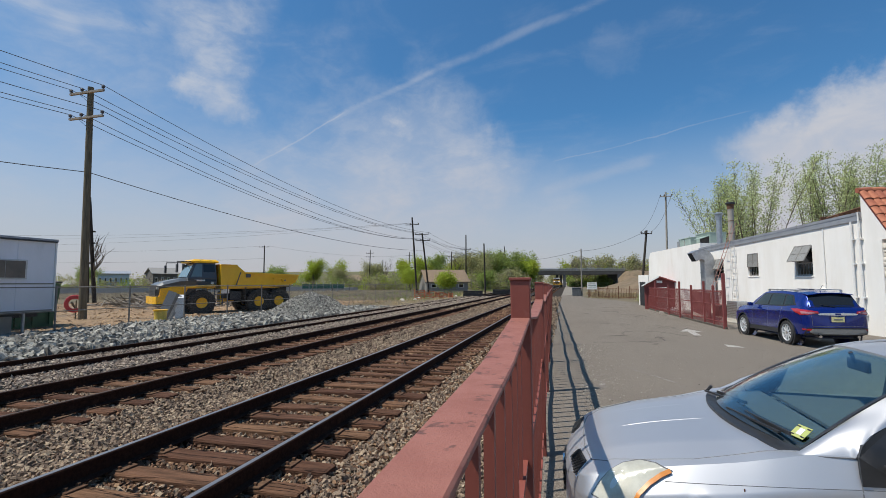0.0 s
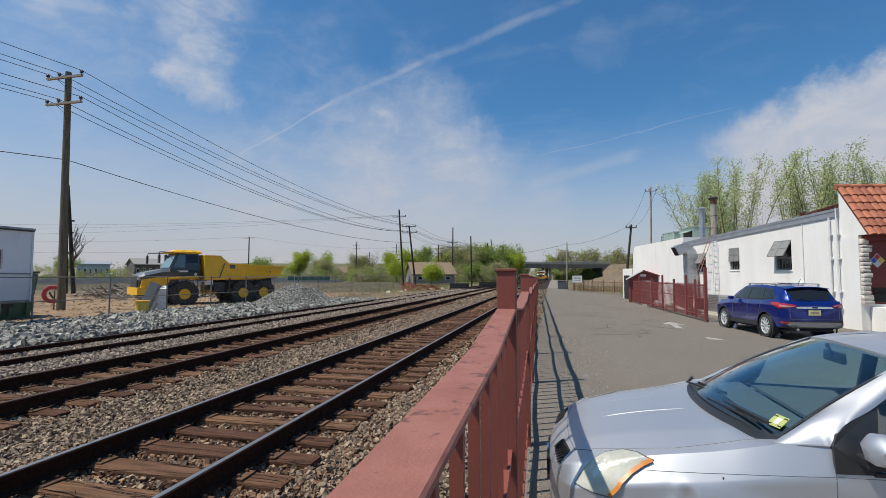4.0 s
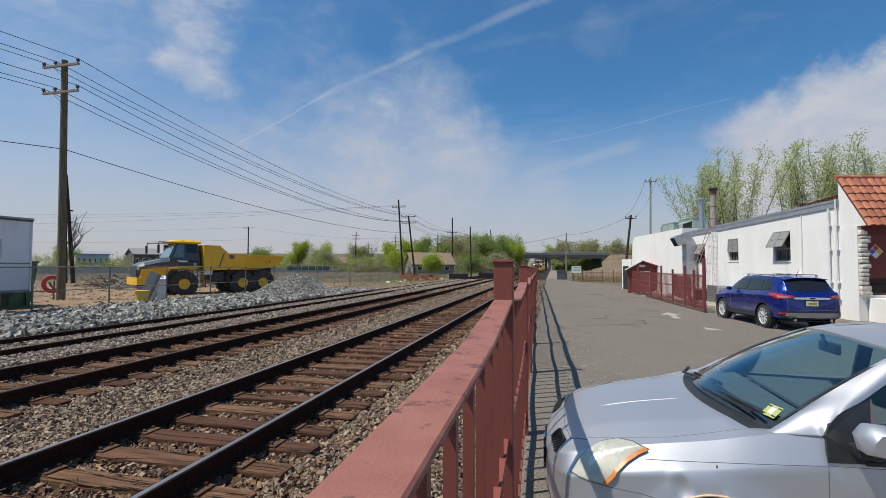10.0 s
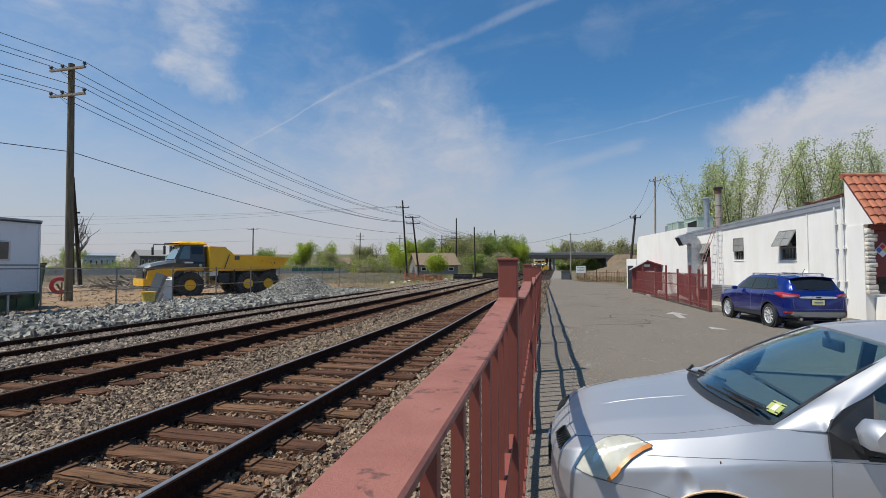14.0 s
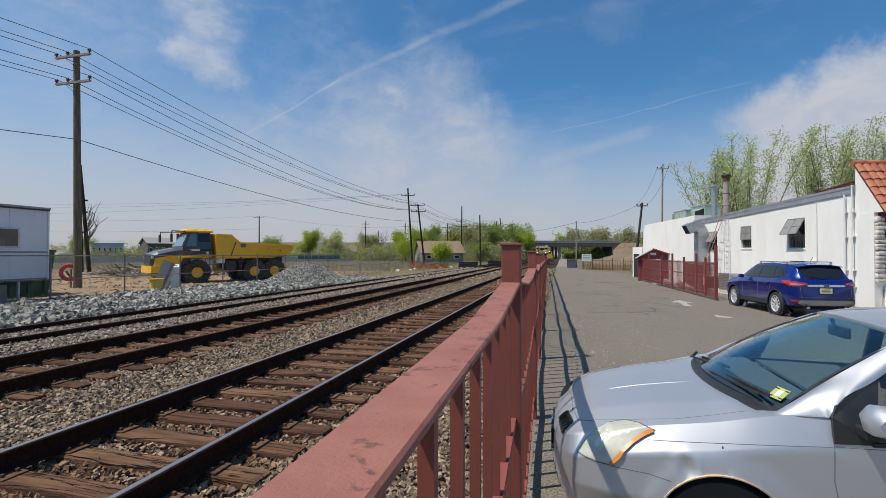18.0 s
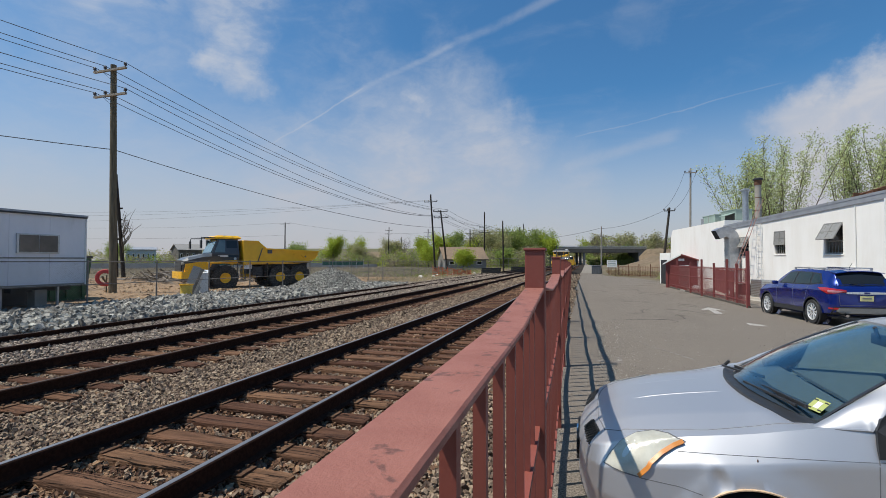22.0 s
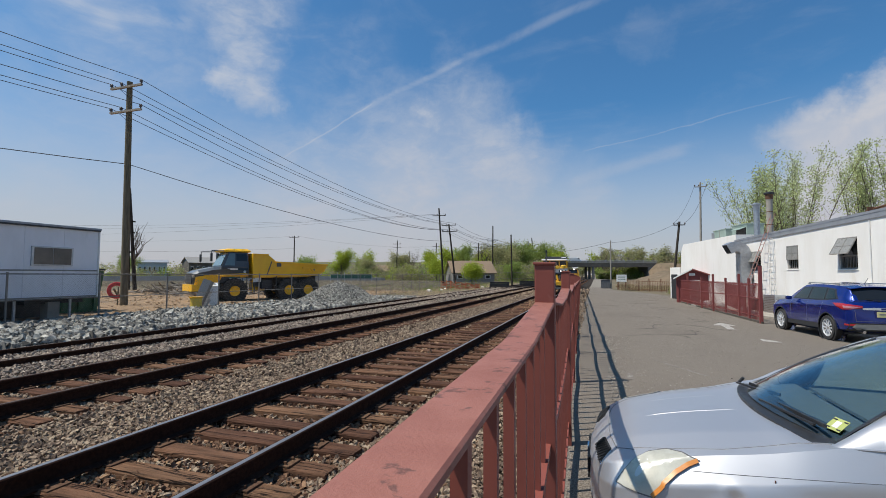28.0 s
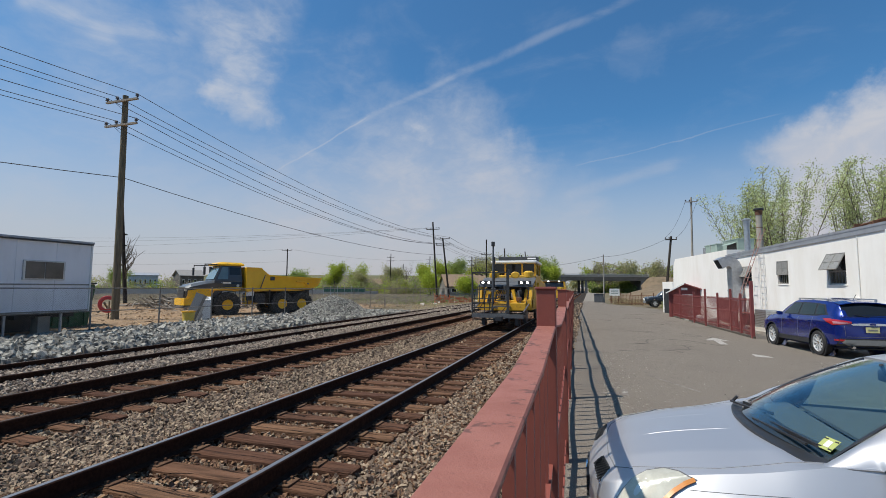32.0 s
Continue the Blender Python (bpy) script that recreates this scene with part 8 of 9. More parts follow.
def make_yard_things():
    h = thing("red_hose_reel", "red hose coil hanging by the wooden pole", "hose", pose(-25.36, 18.96, 0.90) @ Matrix.Scale(0.85, 4))
    bm = B()
    ring = lambda r, q: Vector((r * math.cos(q) * 0.8, r * math.cos(q) * 0.6, r * math.sin(q)))
    for r in (0.50, 0.43, 0.36):
        loft(bm, [[ring(r + 0.055 * math.cos(c), q) + Vector((0.6, -0.8, 0)) * 0.055 * math.sin(c) for c in np.linspace(0, 2 * math.pi, 7, endpoint=False)] for q in np.linspace(0, 2 * math.pi, 33)], cap=False)
    part("coil", bm, surface("red_hose", (0.55, 0.05, 0.05), (0.45, 0.04, 0.04), 4, 0.6, 0.5), h)
    part("stake", rod(B(), (0, 0.1, -0.95), (0, 0.1, 0.2), 0.04), "pole", h)
    b = thing("yellow_bucket", "yellow plastic pail with a rim standing on the stones", "bucket", pose(-18.75, 18.05, 0.16) @ Matrix.Diagonal((0.8, 0.8, 0.8, 1)))
    part("body", turned(B(), [(0.30, 0.0), (0.36, 0.62)], 24), surface("yellow_plastic", (0.78, 0.56, 0.10), (0.72, 0.5, 0.08), 4, 0.5, 0.5), b, smooth=50)
    part("rim", turned(B(), [(0.37, 0.60), (0.40, 0.62), (0.40, 0.68), (0.34, 0.68)], 24), "cat_yellow", b)
    c = thing("utility_cabinet", "pale grey utility cabinet with a pitched lid by the fence", "cabinet", pose(-20.06, 20.47, 0.05, 0, 0, -40) @ Matrix.Diagonal((0.85, 0.85, 0.8, 1)))
    part("body", box(B(), (0, 0, 0.72), (0.62, 0.5, 1.4), bevel=0.02), "van_white", c)
    part("lid", slab(B(), [(-0.36, -0.3, 1.42), (0.36, -0.3, 1.42), (0.0, -0.3, 1.62)], (0, 0.6, 0)), "van_white", c)
    part("door", box(B(), (0.0, -0.26, 0.75), (0.5, 0.02, 1.2)), "white_paint", c)
    s = thing("leaning_sign_boards", "grey boards stacked leaning against a post", "boards", pose(-20.2, 19.45, 0.12, 0, 0, 45))
    for k in range(4):
        part("board", box(B(), (0.10 * k, 0.07 * k, 0.78), (0.40, 0.03, 1.45), pose(0, 0, 0, -8 - 2 * k, 20 + 2 * k, 0)), ("pale_concrete", "arm", "stone_trim", "pale_concrete")[k], s)
    # brushwood pile
    rng = np.random.default_rng(21)
    p = thing("brush_pile", "heap of cut branches and logs in the yard", "brush pile")
    for k in range(190):
        x, y = rng.normal(-34, 3.6), rng.normal(33, 2.0)
        a, l, z = rng.uniform(0, 6.28), rng.uniform(0.6, 1.8), max(0.05, 1.3 - 0.22 * abs(x + 34) - 0.25 * abs(y - 33)) * rng.random()
        d = Vector((math.cos(a), math.sin(a), rng.normal(0, 0.25))) * l
        c = Vector((x, y, z + 0.1))
        part("branch", rod(B(), c - d, c + d, rng.uniform(0.03, 0.09), 0.02, n=5), "bark" if k % 3 else "arm", p)


make_yard_things()

rng_y = np.random.default_rng(31)
n_y = 9000
px, py = rng_y.uniform(-46, -18.8, n_y), rng_y.uniform(13, 44, n_y)
v_y, f_y = stones(rng_y, np.stack([px, py, 0.05 + 0.05 * rng_y.random(n_y)], -1), 0.03 + 0.13 * rng_y.random(n_y) ** 3, 0.5)
M["chips"] = surface("wood_chips_and_clods", (0.42, 0.29, 0.17), (0.24, 0.16, 0.10), 5, 1.0, 0.95, vary=0.5)
tagged(new("yard_debris", soup("yard_debris", v_y, f_y, "chips")), "scattered clods, chips and debris on the yard", "debris", kind="stuff")

# ---------------------------------------------------------------- poles, wires, fences
def sag_line(bm, a, b, sag, r, n=18):
    a, b = Vector(a), Vector(b)
    pts = [a.lerp(b, k / n) - Vector((0, 0, sag * 4 * (k / n) * (1 - k / n))) for k in range(n + 1)]
    side, up = (b - a).cross(Vector((0, 0, 1))).normalized() * r, Vector((0, 0, r))
    loft(bm, [[p + side, p + up, p - side, p - up] for p in pts])
    return bm


def make_pole(base, top, arms=(), r=0.17, mat="pole", label="weathered wooden utility pole", arm_len=2.3, arm_turn=0.0):
    """A wooden pole from base to top; arms: heights of its crossarms. Returns the insulators' places."""
    base, top = Vector(base), Vector(top)
    p = thing("utility_pole", label, "utility pole", Matrix.Translation(base))
    up = top - base
    part("pole", rod(B(), (0, 0, -0.3), up, r, r * 0.72, n=12), mat, p, smooth=60)
    ends = []
    for z in arms:
        c = up * ((z - base.z) / up.z)
        d = Vector((math.cos(radians(arm_turn)), math.sin(radians(arm_turn)), 0)) * arm_len / 2
        off = Vector((0, -r, 0))
        arm = part("crossarm", bar(B(), c - d + off, c + d + off, 0.12, 0.10), "arm" if mat == "pole" else mat, p)
        for k in (-0.96, -0.3, 0.96):
            q = c + d * k + off
            part("insulator", turned(B(), [(0.03, 0.05), (0.03, 0.12), (0.09, 0.13), (0.07, 0.2), (0.09, 0.21), (0.05, 0.28)], 10, Matrix.Translation(q)), "insul", arm)
            ends.append(base + q + Vector((0, 0, 0.26)))
        part("brace", bar(B(), c - d * 0.5 + off, c - up.normalized() * 0.45 + off, 0.03, 0.02), "galv", arm)
    return ends


def make_lines():
    A = make_pole((-24.75, 18.95, 0), (-24.42, 18.52, 12.45), (12.1, 10.75), 0.20)
    back = [p + Vector((-0.5, -52, 0.2)) for p in A]
    Bp = make_pole((-23.5, 71.8, 0), (-24.0, 70.8, 12.5), (11.3,), 0.17, "pole_dark", "dark leaning wooden utility pole", 2.2)
    C = make_pole((-21.6, 72.4, 0), (-22.5, 71.4, 9.95), (9.75, 8.75), 0.16, "pole_dark", "dark leaning wooden pole with two crossarms", 2.4)
    D = make_pole((-22.2, 103.5, 0), (-22.0, 103.0, 12.8), (9.4, 8.2), 0.17, "pole_dark", "dark wooden utility pole", 2.4)
    make_pole((-13.5, 78.5, 0), (-13.6, 78.3, 8.6), (), 0.15, "pole_dark", "dark bare wooden pole")
    F = make_pole((-20.4, 151, 0), (-20.7, 151, 12.6), (11.0,), 0.2, "pole_dark", "far dark wooden pole", 2.2)
    make_pole((-18.3, 150, 0), (-19.4, 150, 13.6), (), 0.2, "pole_dark", "far dark leaning wooden pole")
    H = make_pole((-36, 146, 0), (-36, 146, 12), (10.5, 9.0), 0.2, "pole_dark", "far dark wooden pole", 2.4)
    K = make_pole((-77, 106, 0), (-77, 106, 12.0), (11.6,), 0.18, "pole_dark", "far wooden pole with one crossarm", 3.0)
    for x, y, h in ((-52, 150, 12.5), (-63, 142, 13), (-70, 170, 11), (-43, 190, 12), (-47, 210, 11), (-31, 200, 12)):
        make_pole((x, y, 0), (x + 0.3, y, h), (h - 1.2, h - 2.4), 0.18, "pole_dark", "far wooden utility pole", 2.6)
    # poles by the lane and behind the building
    R1 = make_pole((8.3, 58.9, 0), (9.25, 59.2, 8.0), (7.6,), 0.16, "pole_dark", "dark leaning wooden pole", 1.2)
    R2 = make_pole((12.7, 66.5, 0), (12.95, 66.7, 13.8), (13.2,), 0.15, "pole_pale", "tall grey wooden pole behind the building", 1.4)
    R3 = make_pole((1.95, 68.3, 0), (2.0, 68.3, 6.6), (), 0.11, "pole_pale", "slim grey wooden pole by the lane")
    runs = []
    for k, (a, b) in enumerate(zip(A, C)):
        runs.append((a, b, 1.3 + 0.12 * k, 0.018))
        runs.append((back[k], a, 1.2, 0.016))
    for a, b in zip(C, D):
        runs.append((a, b, 0.6, 0.02))
    for a, b in zip(D[:3], F):
        runs.append((a, b, 0.8, 0.025))
    for a, b in zip(D[3:], H[:3]):
        runs.append((a, b, 0.8, 0.025))
    mid = Vector((-24.6, 18.75, 7.9))
    runs += [(mid, Vector((-22.2, 71.8, 7.2)), 1.1, 0.02), (mid + Vector((-6, -50, 0.3)), mid, 1.3, 0.02)]
    far = Vector((-150, 60, 12.5))
    for dz, end in ((0, Bp[0]), (0.6, Bp[1]), (-1.0, Bp[2])):
        runs.append((far + Vector((0, 0, dz * 2)), end, 1.6, 0.012))
    runs += [(Vector((-160, 80, 11.5)), K[0], 1.2, 0.016), (K[2], Vector((-52, 150, 11.3)), 1.2, 0.016), (Vector((-160, 70, 8.0)), Vector((-77, 106, 8.6)), 0.9, 0.018)]
    runs += [(R1[0], R2[0], 0.7, 0.018), (R1[2], R2[2], 0.8, 0.018), (R1[1], Vector((2.0, 68.3, 6.3)), 0.5, 0.016), (Vector((2.0, 68.3, 6.4)), Vector((-20.7, 140, 9.5)), 1.2, 0.022)]
    for a, b, sag, r in runs:
        tagged(part("overhead_wire", sag_line(B(), a, b, sag, r), "wire"), "thin black overhead wire between poles", "wire", group="overhead wires")
    # pair of joined poles behind the big one, with a dead climber
    s = thing("braced_pole", "pair of dark joined poles overgrown with a dead climber", "pole", pose(-47.2, 37.1, 0))
    part("pole", rod(B(), (0.15, 0.1, -0.2), (-0.45, -0.5, 11.0), 0.2, 0.14, n=10), "pole_dark", s)
    part("second_pole", rod(B(), (-0.55, -0.1, -0.2), (-0.5, -0.45, 8.6), 0.14, 0.11, n=10), "pole_dark", s)
    for z in (4.1, 6.2, 7.4):
        part("spacer", bar(B(), (-0.6, -0.3, z), (0.05, -0.1, z), 0.14, 0.16), "pole_dark", s)
    for z in (8.5, 9.6):
        part("can", rod(B(), (-0.25, -0.6, z), (-0.25, -0.6, z + 0.7), 0.16, n=10), "dark", s)
    rng = np.random.default_rng(12)
    bm, tips = B(), []
    for k in range(16):
        p = Vector((0.1, -0.1, rng.uniform(2.5, 5.5)))
        for j in range(4):
            q = p + Vector((rng.normal(0.25, 0.3), rng.normal(0, 0.3), rng.normal(0.55, 0.3)))
            rod(bm, p, q, 0.045 - 0.008 * j, 0.03 - 0.006 * j, n=4, caps=False)
            p = q
    part("dead_climber", bm, "bark", s)


make_lines()


def chain_fence(name, label, a, b, height, step, mesh_step):
    """Posts, rails and woven wire from a to b."""
    f = thing(name, label, "fence")
    a, b = Vector(a), Vector(b)
    n = max(1, round((b - a).length / step))
    post = mesh_of("post", rod(B(), (0, 0, -0.1), (0, 0, height + 0.06), 0.032, n=8), "chain")
    for k in range(n + 1):
        piece("post", post, f, Matrix.Translation(a.lerp(b, k / n)))
    for z, r in ((height, 0.025), (height * 0.5, 0.022), (0.08, 0.008)):
        part("rail", rod(B(), a + Vector((0, 0, z)), b + Vector((0, 0, z)), r * 0.8, n=6), "chain", f)
    # wire: two sets of slanting strands, as thin ribbons
    d = (b - a).normalized()
    side = Vector((0, 0, 1)).cross(d).normalized() * 0.004
    length = (b - a).length
    V, F = [], []
    for sgn in (-1, 1):
        for s in np.arange(-height, length + height, mesh_step):
            s0, s1, z0, z1 = s, s + sgn * height, 0.05, height
            t0, t1 = 0.0, 1.0
            lo, hi = min(s0, s1), max(s0, s1)
            if lo < 0 or hi > length:
                continue
            p, q = a + d * s0 + Vector((0, 0, z0)), a + d * s1 + Vector((0, 0, z1))
            e = d * 0.0016
            i = len(V)
            V += [p - e, p + e, q + e, q - e]
            F.append((i, i + 1, i + 2, i + 3))
    if F:
        ob = new("wire_mesh", soup("wire_mesh", [tuple(v) for v in V], F, "chain"))
        ob.parent = f
        tagged(ob, kind="stuff")
    return f


chain_fence("chain_link_fence", "sagging galvanised chain-link fence along the yard", (-18.3, 4.0, 0.05), (-18.3, 40.0, 0.0), 1.78, 3.0, 0.085)
chain_fence("chain_link_fence", "galvanised chain-link fence among weeds", (-18.4, 40.5, 0.0), (-20.5, 70.0, 0.0), 1.78, 3.0, 0.16)
chain_fence("chain_link_fence", "silver chain-link fence panels beside the far track", (-17, 84, 0), (-9.6, 92, 0), 2.2, 2.4, 0.2)


def make_lane_end():
    f = thing("lane_fence", "rusty brown picket fence across the end of the lot", "fence")
    a, b = Vector((2.7, 62.5, 0)), Vector((8.6, 51.0, 0))
    thin = mesh_of("picket", box(B(), (0, 0, 0.6), (0.03, 0.03, 1.2)), "rust")
    big = mesh_of("post", box(B(), (0, 0, 0.72), (0.09, 0.09, 1.45)), "rust")
    for z in (0.2, 1.12):
        part("rail", bar(B(), a + Vector((0, 0, z)), b + Vector((0, 0, z)), 0.04, 0.04), "rust", f)
    for k in range(43):
        piece("post" if k % 7 == 0 else "picket", big if k % 7 == 0 else thin, f, Matrix.Translation(a.lerp(b, k / 42)))
    s = thing("lot_sign", "white sign board with unreadable lines on posts", "sign", pose(2.95, 60.3, 0))
    part("board", box(B(), (0, 0, 1.45), (1.15, 0.05, 0.85)), "white_paint", s)
    for x in (-0.45, 0.45):
        part("post", box(B(), (x, 0.05, 0.75), (0.06, 0.06, 1.5)), "rust", s)
    for z in (1.7, 1.5, 1.3):
        part("writing_bar", box(B(), (0, -0.03, z), (0.85, 0.01, 0.07)), "unit_green", s)
    d = thing("blue_grey_bin", "blue-grey metal bin at the lane's edge", "bin", pose(1.25, 67.5, 0))
    part("tub", box(B(), (0, 0, 0.55), (1.2, 1.1, 1.1), bevel=0.04), "steel_grey", d)
    part("lid", box(B(), (0, 0, 1.14), (1.3, 1.2, 0.09), bevel=0.03), "steel_grey", d)


make_lane_end()

bm = B()
bmesh.ops.create_grid(bm, x_segments=36, y_segments=24, size=1.0, matrix=Matrix.Translation((17, 84, 0)) @ Matrix.Diagonal((13.5, 16, 1, 1)))
for v in bm.verts:
    rise = min(1.0, max(0.0, (v.co.x - 3.8) / 7)) * min(1.0, max(0.0, (v.co.y - 68) / 6)) * min(1.0, max(0.0, (100 - v.co.y) / 8))
    v.co.z = -0.15 + rise * (2.3 + 0.7 * noise.noise(v.co * 0.22)) + 0.2 * noise.noise(v.co * 0.6) * rise
tagged(part("earth_mound", bm, "bank", smooth=True), "mound of bare brown earth behind the lane fence", "mound", kind="structure")


M["girder"] = surface("weathered_girder", (0.135, 0.12, 0.10), (0.085, 0.077, 0.067), 0.6, 0.9, 0.8, stain=(0.19, 0.165, 0.13), stain_scale=0.3)


def make_bridge():
    br = thing("road_bridge", "grey steel girder road bridge over the tracks", "bridge")
    a, b = Vector((-42, 181, 0)), Vector((23, 203, 0))
    d = (b - a).normalized()
    n = Vector((-d.y, d.x, 0))
    z0, z1 = 5.05, 6.5
    for off in (0, 9.5):
        p, q = a + n * off, b + n * off
        part("girder", slab(B(), [p + Vector((0, 0, z0)), q + Vector((0, 0, z0)), q + Vector((0, 0, z1)), p + Vector((0, 0, z1))], n * 0.5), "girder", br, "weathered brown-grey steel girder")
        part("parapet", slab(B(), [p + Vector((0, 0, z1)), q + Vector((0, 0, z1)), q + Vector((0, 0, z1 + 0.75)), p + Vector((0, 0, z1 + 0.75))], n * 0.35), "concrete", br)
        for z in (z1 + 0.95, z1 + 1.2):
            part("railing", bar(B(), p + Vector((0, 0, z)), q + Vector((0, 0, z)), 0.08, 0.08), "galv", br)
        for k in range(28):
            part("railing_post", box(B(), p.lerp(q, k / 27) + Vector((0, 0, z1 + 0.65)), (0.1, 0.1, 1.0)), "galv", br)
    part("deck", slab(B(), [a + Vector((0, 0, z1 - 0.3)), b + Vector((0, 0, z1 - 0.3)), b + n * 10 + Vector((0, 0, z1 - 0.3)), a + n * 10 + Vector((0, 0, z1 - 0.3))], (0, 0, 0.25)), "asphalt", br)
    for x, y in ((-1.0, 195.5), (-12.5, 191.5)):
        for k in range(3):
            part("pier", box(B(), (x - 1.5 * k, y + 3.8 * k, z0 / 2 - 0.1), (1.0, 1.0, z0 + 0.2)), "steel_grey", br)
    part("abutment", slab(B(), [b + Vector((-3.4, -1.1, -0.5)), b + Vector((-1.0, -0.3, -0.5)), b + Vector((1.2, 0.2, z0)), b + Vector((-3.0, -1.0, z0))], n * 10), "steel_grey", br)
    # approach bank
    bm = B()
    bmesh.ops.create_grid(bm, x_segments=30, y_segments=24, size=1.0, matrix=Matrix.Translation((62, 205, 0)) @ Matrix.Diagonal((42, 32, 1, 1)))
    for v in bm.verts:
        dx = max(0.0, 23 - v.co.x)
        dy = abs(v.co.y - 210) - 7
        v.co.z = max(-0.3, 6.5 - 0.62 * max(0, dy) - 0.9 * dx + 0.5 * noise.noise(v.co * 0.2))
    tagged(part("embankment", bm, "bank", smooth=True), "bare brown earth bank carrying the road", "embankment", kind="structure")
    bm = B()
    bmesh.ops.create_grid(bm, x_segments=24, y_segments=24, size=1.0, matrix=Matrix.Translation((-92, 176, 0)) @ Matrix.Diagonal((50, 36, 1, 1)))
    for v in bm.verts:
        dx = max(0.0, v.co.x + 44)
        dy = abs(v.co.y - (185 + (v.co.x + 42) * 0.34)) - 7
        v.co.z = max(-0.3, 6.5 - 0.5 * max(0, dy) - 0.9 * dx)
    tagged(part("embankment", bm, "bank_green", smooth=True), "grassy earth bank carrying the road", "embankment", kind="structure")


make_bridge()


# ---------------------------------------------------------------- trees
def grow(rng, base, height, spread, limbs, levels, lean=0.0, up=0.75, stems=1, bushy=False):
    """Branches as (from, to, r, r2) and the twig ends."""
    out, tips = [], []

    def limb(p, d, length, r, level):
        steps = 3 if level < levels else 2
        for k in range(steps):
            d2 = (d + Vector(rng.normal(0, 0.16, 3)) + Vector((0, 0, 0.10 * up))).normalized()
            q = p + d2 * length / steps
            out.append((p, q, r, r * 0.78))
            p, d, r = q, d2, r * 0.78
            if level < levels and (k > 0 or level > 0 or bushy):
                for _ in range(limbs if level == 0 else max(1, limbs - 1)):
                    a = rng.uniform(0, 2 * math.pi)
                    side = Vector((math.cos(a), math.sin(a), rng.uniform(0.0, 0.5)))
                    limb(p, (d * (1 - spread) + side * spread + Vector((0, 0, up * 0.25))).normalized(), length * rng.uniform(0.5, 0.72), r * 0.62, level + 1)
            if level >= levels - 1:
                tips.append(p)
        tips.append(p)
    for s in range(stems):
        a = rng.uniform(0, 2 * math.pi)
        off = Vector((math.cos(a), math.sin(a), 0)) * (0.0 if stems == 1 else 0.35)
        limb(Vector(base) + off, (Vector((0, 0, 1)) + off * rng.uniform(0.2, 0.8) + Vector((lean, 0, 0))).normalized(), height * rng.uniform(0.5, 0.62), height * (0.022 if stems == 1 else 0.026), 0)
    return out, tips


def tree_mesh(name, branches, sides=5):
    V, F = [], []
    ang = np.linspace(0, 2 * np.pi, sides, endpoint=False)
    for a, b, r, r2 in branches:
        d = b - a
        if d.length < 1e-4:
            continue
        m = d.to_track_quat("Z", "Y").to_matrix()
        x, y = m @ Vector((1, 0, 0)), m @ Vector((0, 1, 0))
        i = len(V)
        for c, rr in ((a, r), (b, r2)):
            for t in ang:
                V.append(c + (x * math.cos(t) + y * math.sin(t)) * rr)
        for k in range(sides):
            F.append((i + k, i + (k + 1) % sides, i + sides + (k + 1) % sides, i + sides + k))
    return soup(name, [tuple(v) for v in V], F, "bark", True)


def leaf_mesh(rng, name, tips, count, size, cloud, mat, droop=0.0):
    """Small folded leaves in clumps about the twig ends."""
    t = np.array([tuple(p) for p in tips])
    c = t[rng.integers(len(t), size=count)] + rng.normal(0, cloud, (count, 3)) * (1, 1, 0.8)
    s = size * rng.uniform(0.6, 1.4, count)[:, None]
    u = rng.normal(0, 1, (count, 3))
    u /= np.linalg.norm(u, axis=1)[:, None]
    w = np.cross(u, rng.normal(0, 1, (count, 3)))
    w /= np.linalg.norm(w, axis=1)[:, None]
    v = np.stack([c - u * s, c + w * s * 0.55, c + u * s, c - w * s * 0.55], 1).reshape(-1, 3)
    return soup(name, v, np.arange(4 * count).reshape(-1, 4), mat)


def make_tree(seed, x, y, height, spread, limbs, levels, leaves, size, cloud, mat, label, stems=1, up=0.75, z=0.0):
    rng = np.random.default_rng(seed)
    br, tips = grow(rng, (0, 0, 0), height, spread, limbs, levels, stems=stems, up=up, bushy=y > 100)
    top = max(p.z for p in tips)
    k = height / top
    br = [(a * k, b * k, r, r2) for a, b, r, r2 in br]
    tips = [p * k for p in tips]
    if y < 60:
        tips = [p for p in tips if p.z > 0.4 * height]
    t = thing("tree", label, "tree", pose(x, y, z))
    ob = new("trunk", tree_mesh("trunk", br, 6 if height < 14 and y < 80 else 4))
    ob.parent = t
    if leaves:
        ob = new("crown", leaf_mesh(rng, "crown", tips, leaves, size, cloud, mat))
        ob.parent = t
    return t


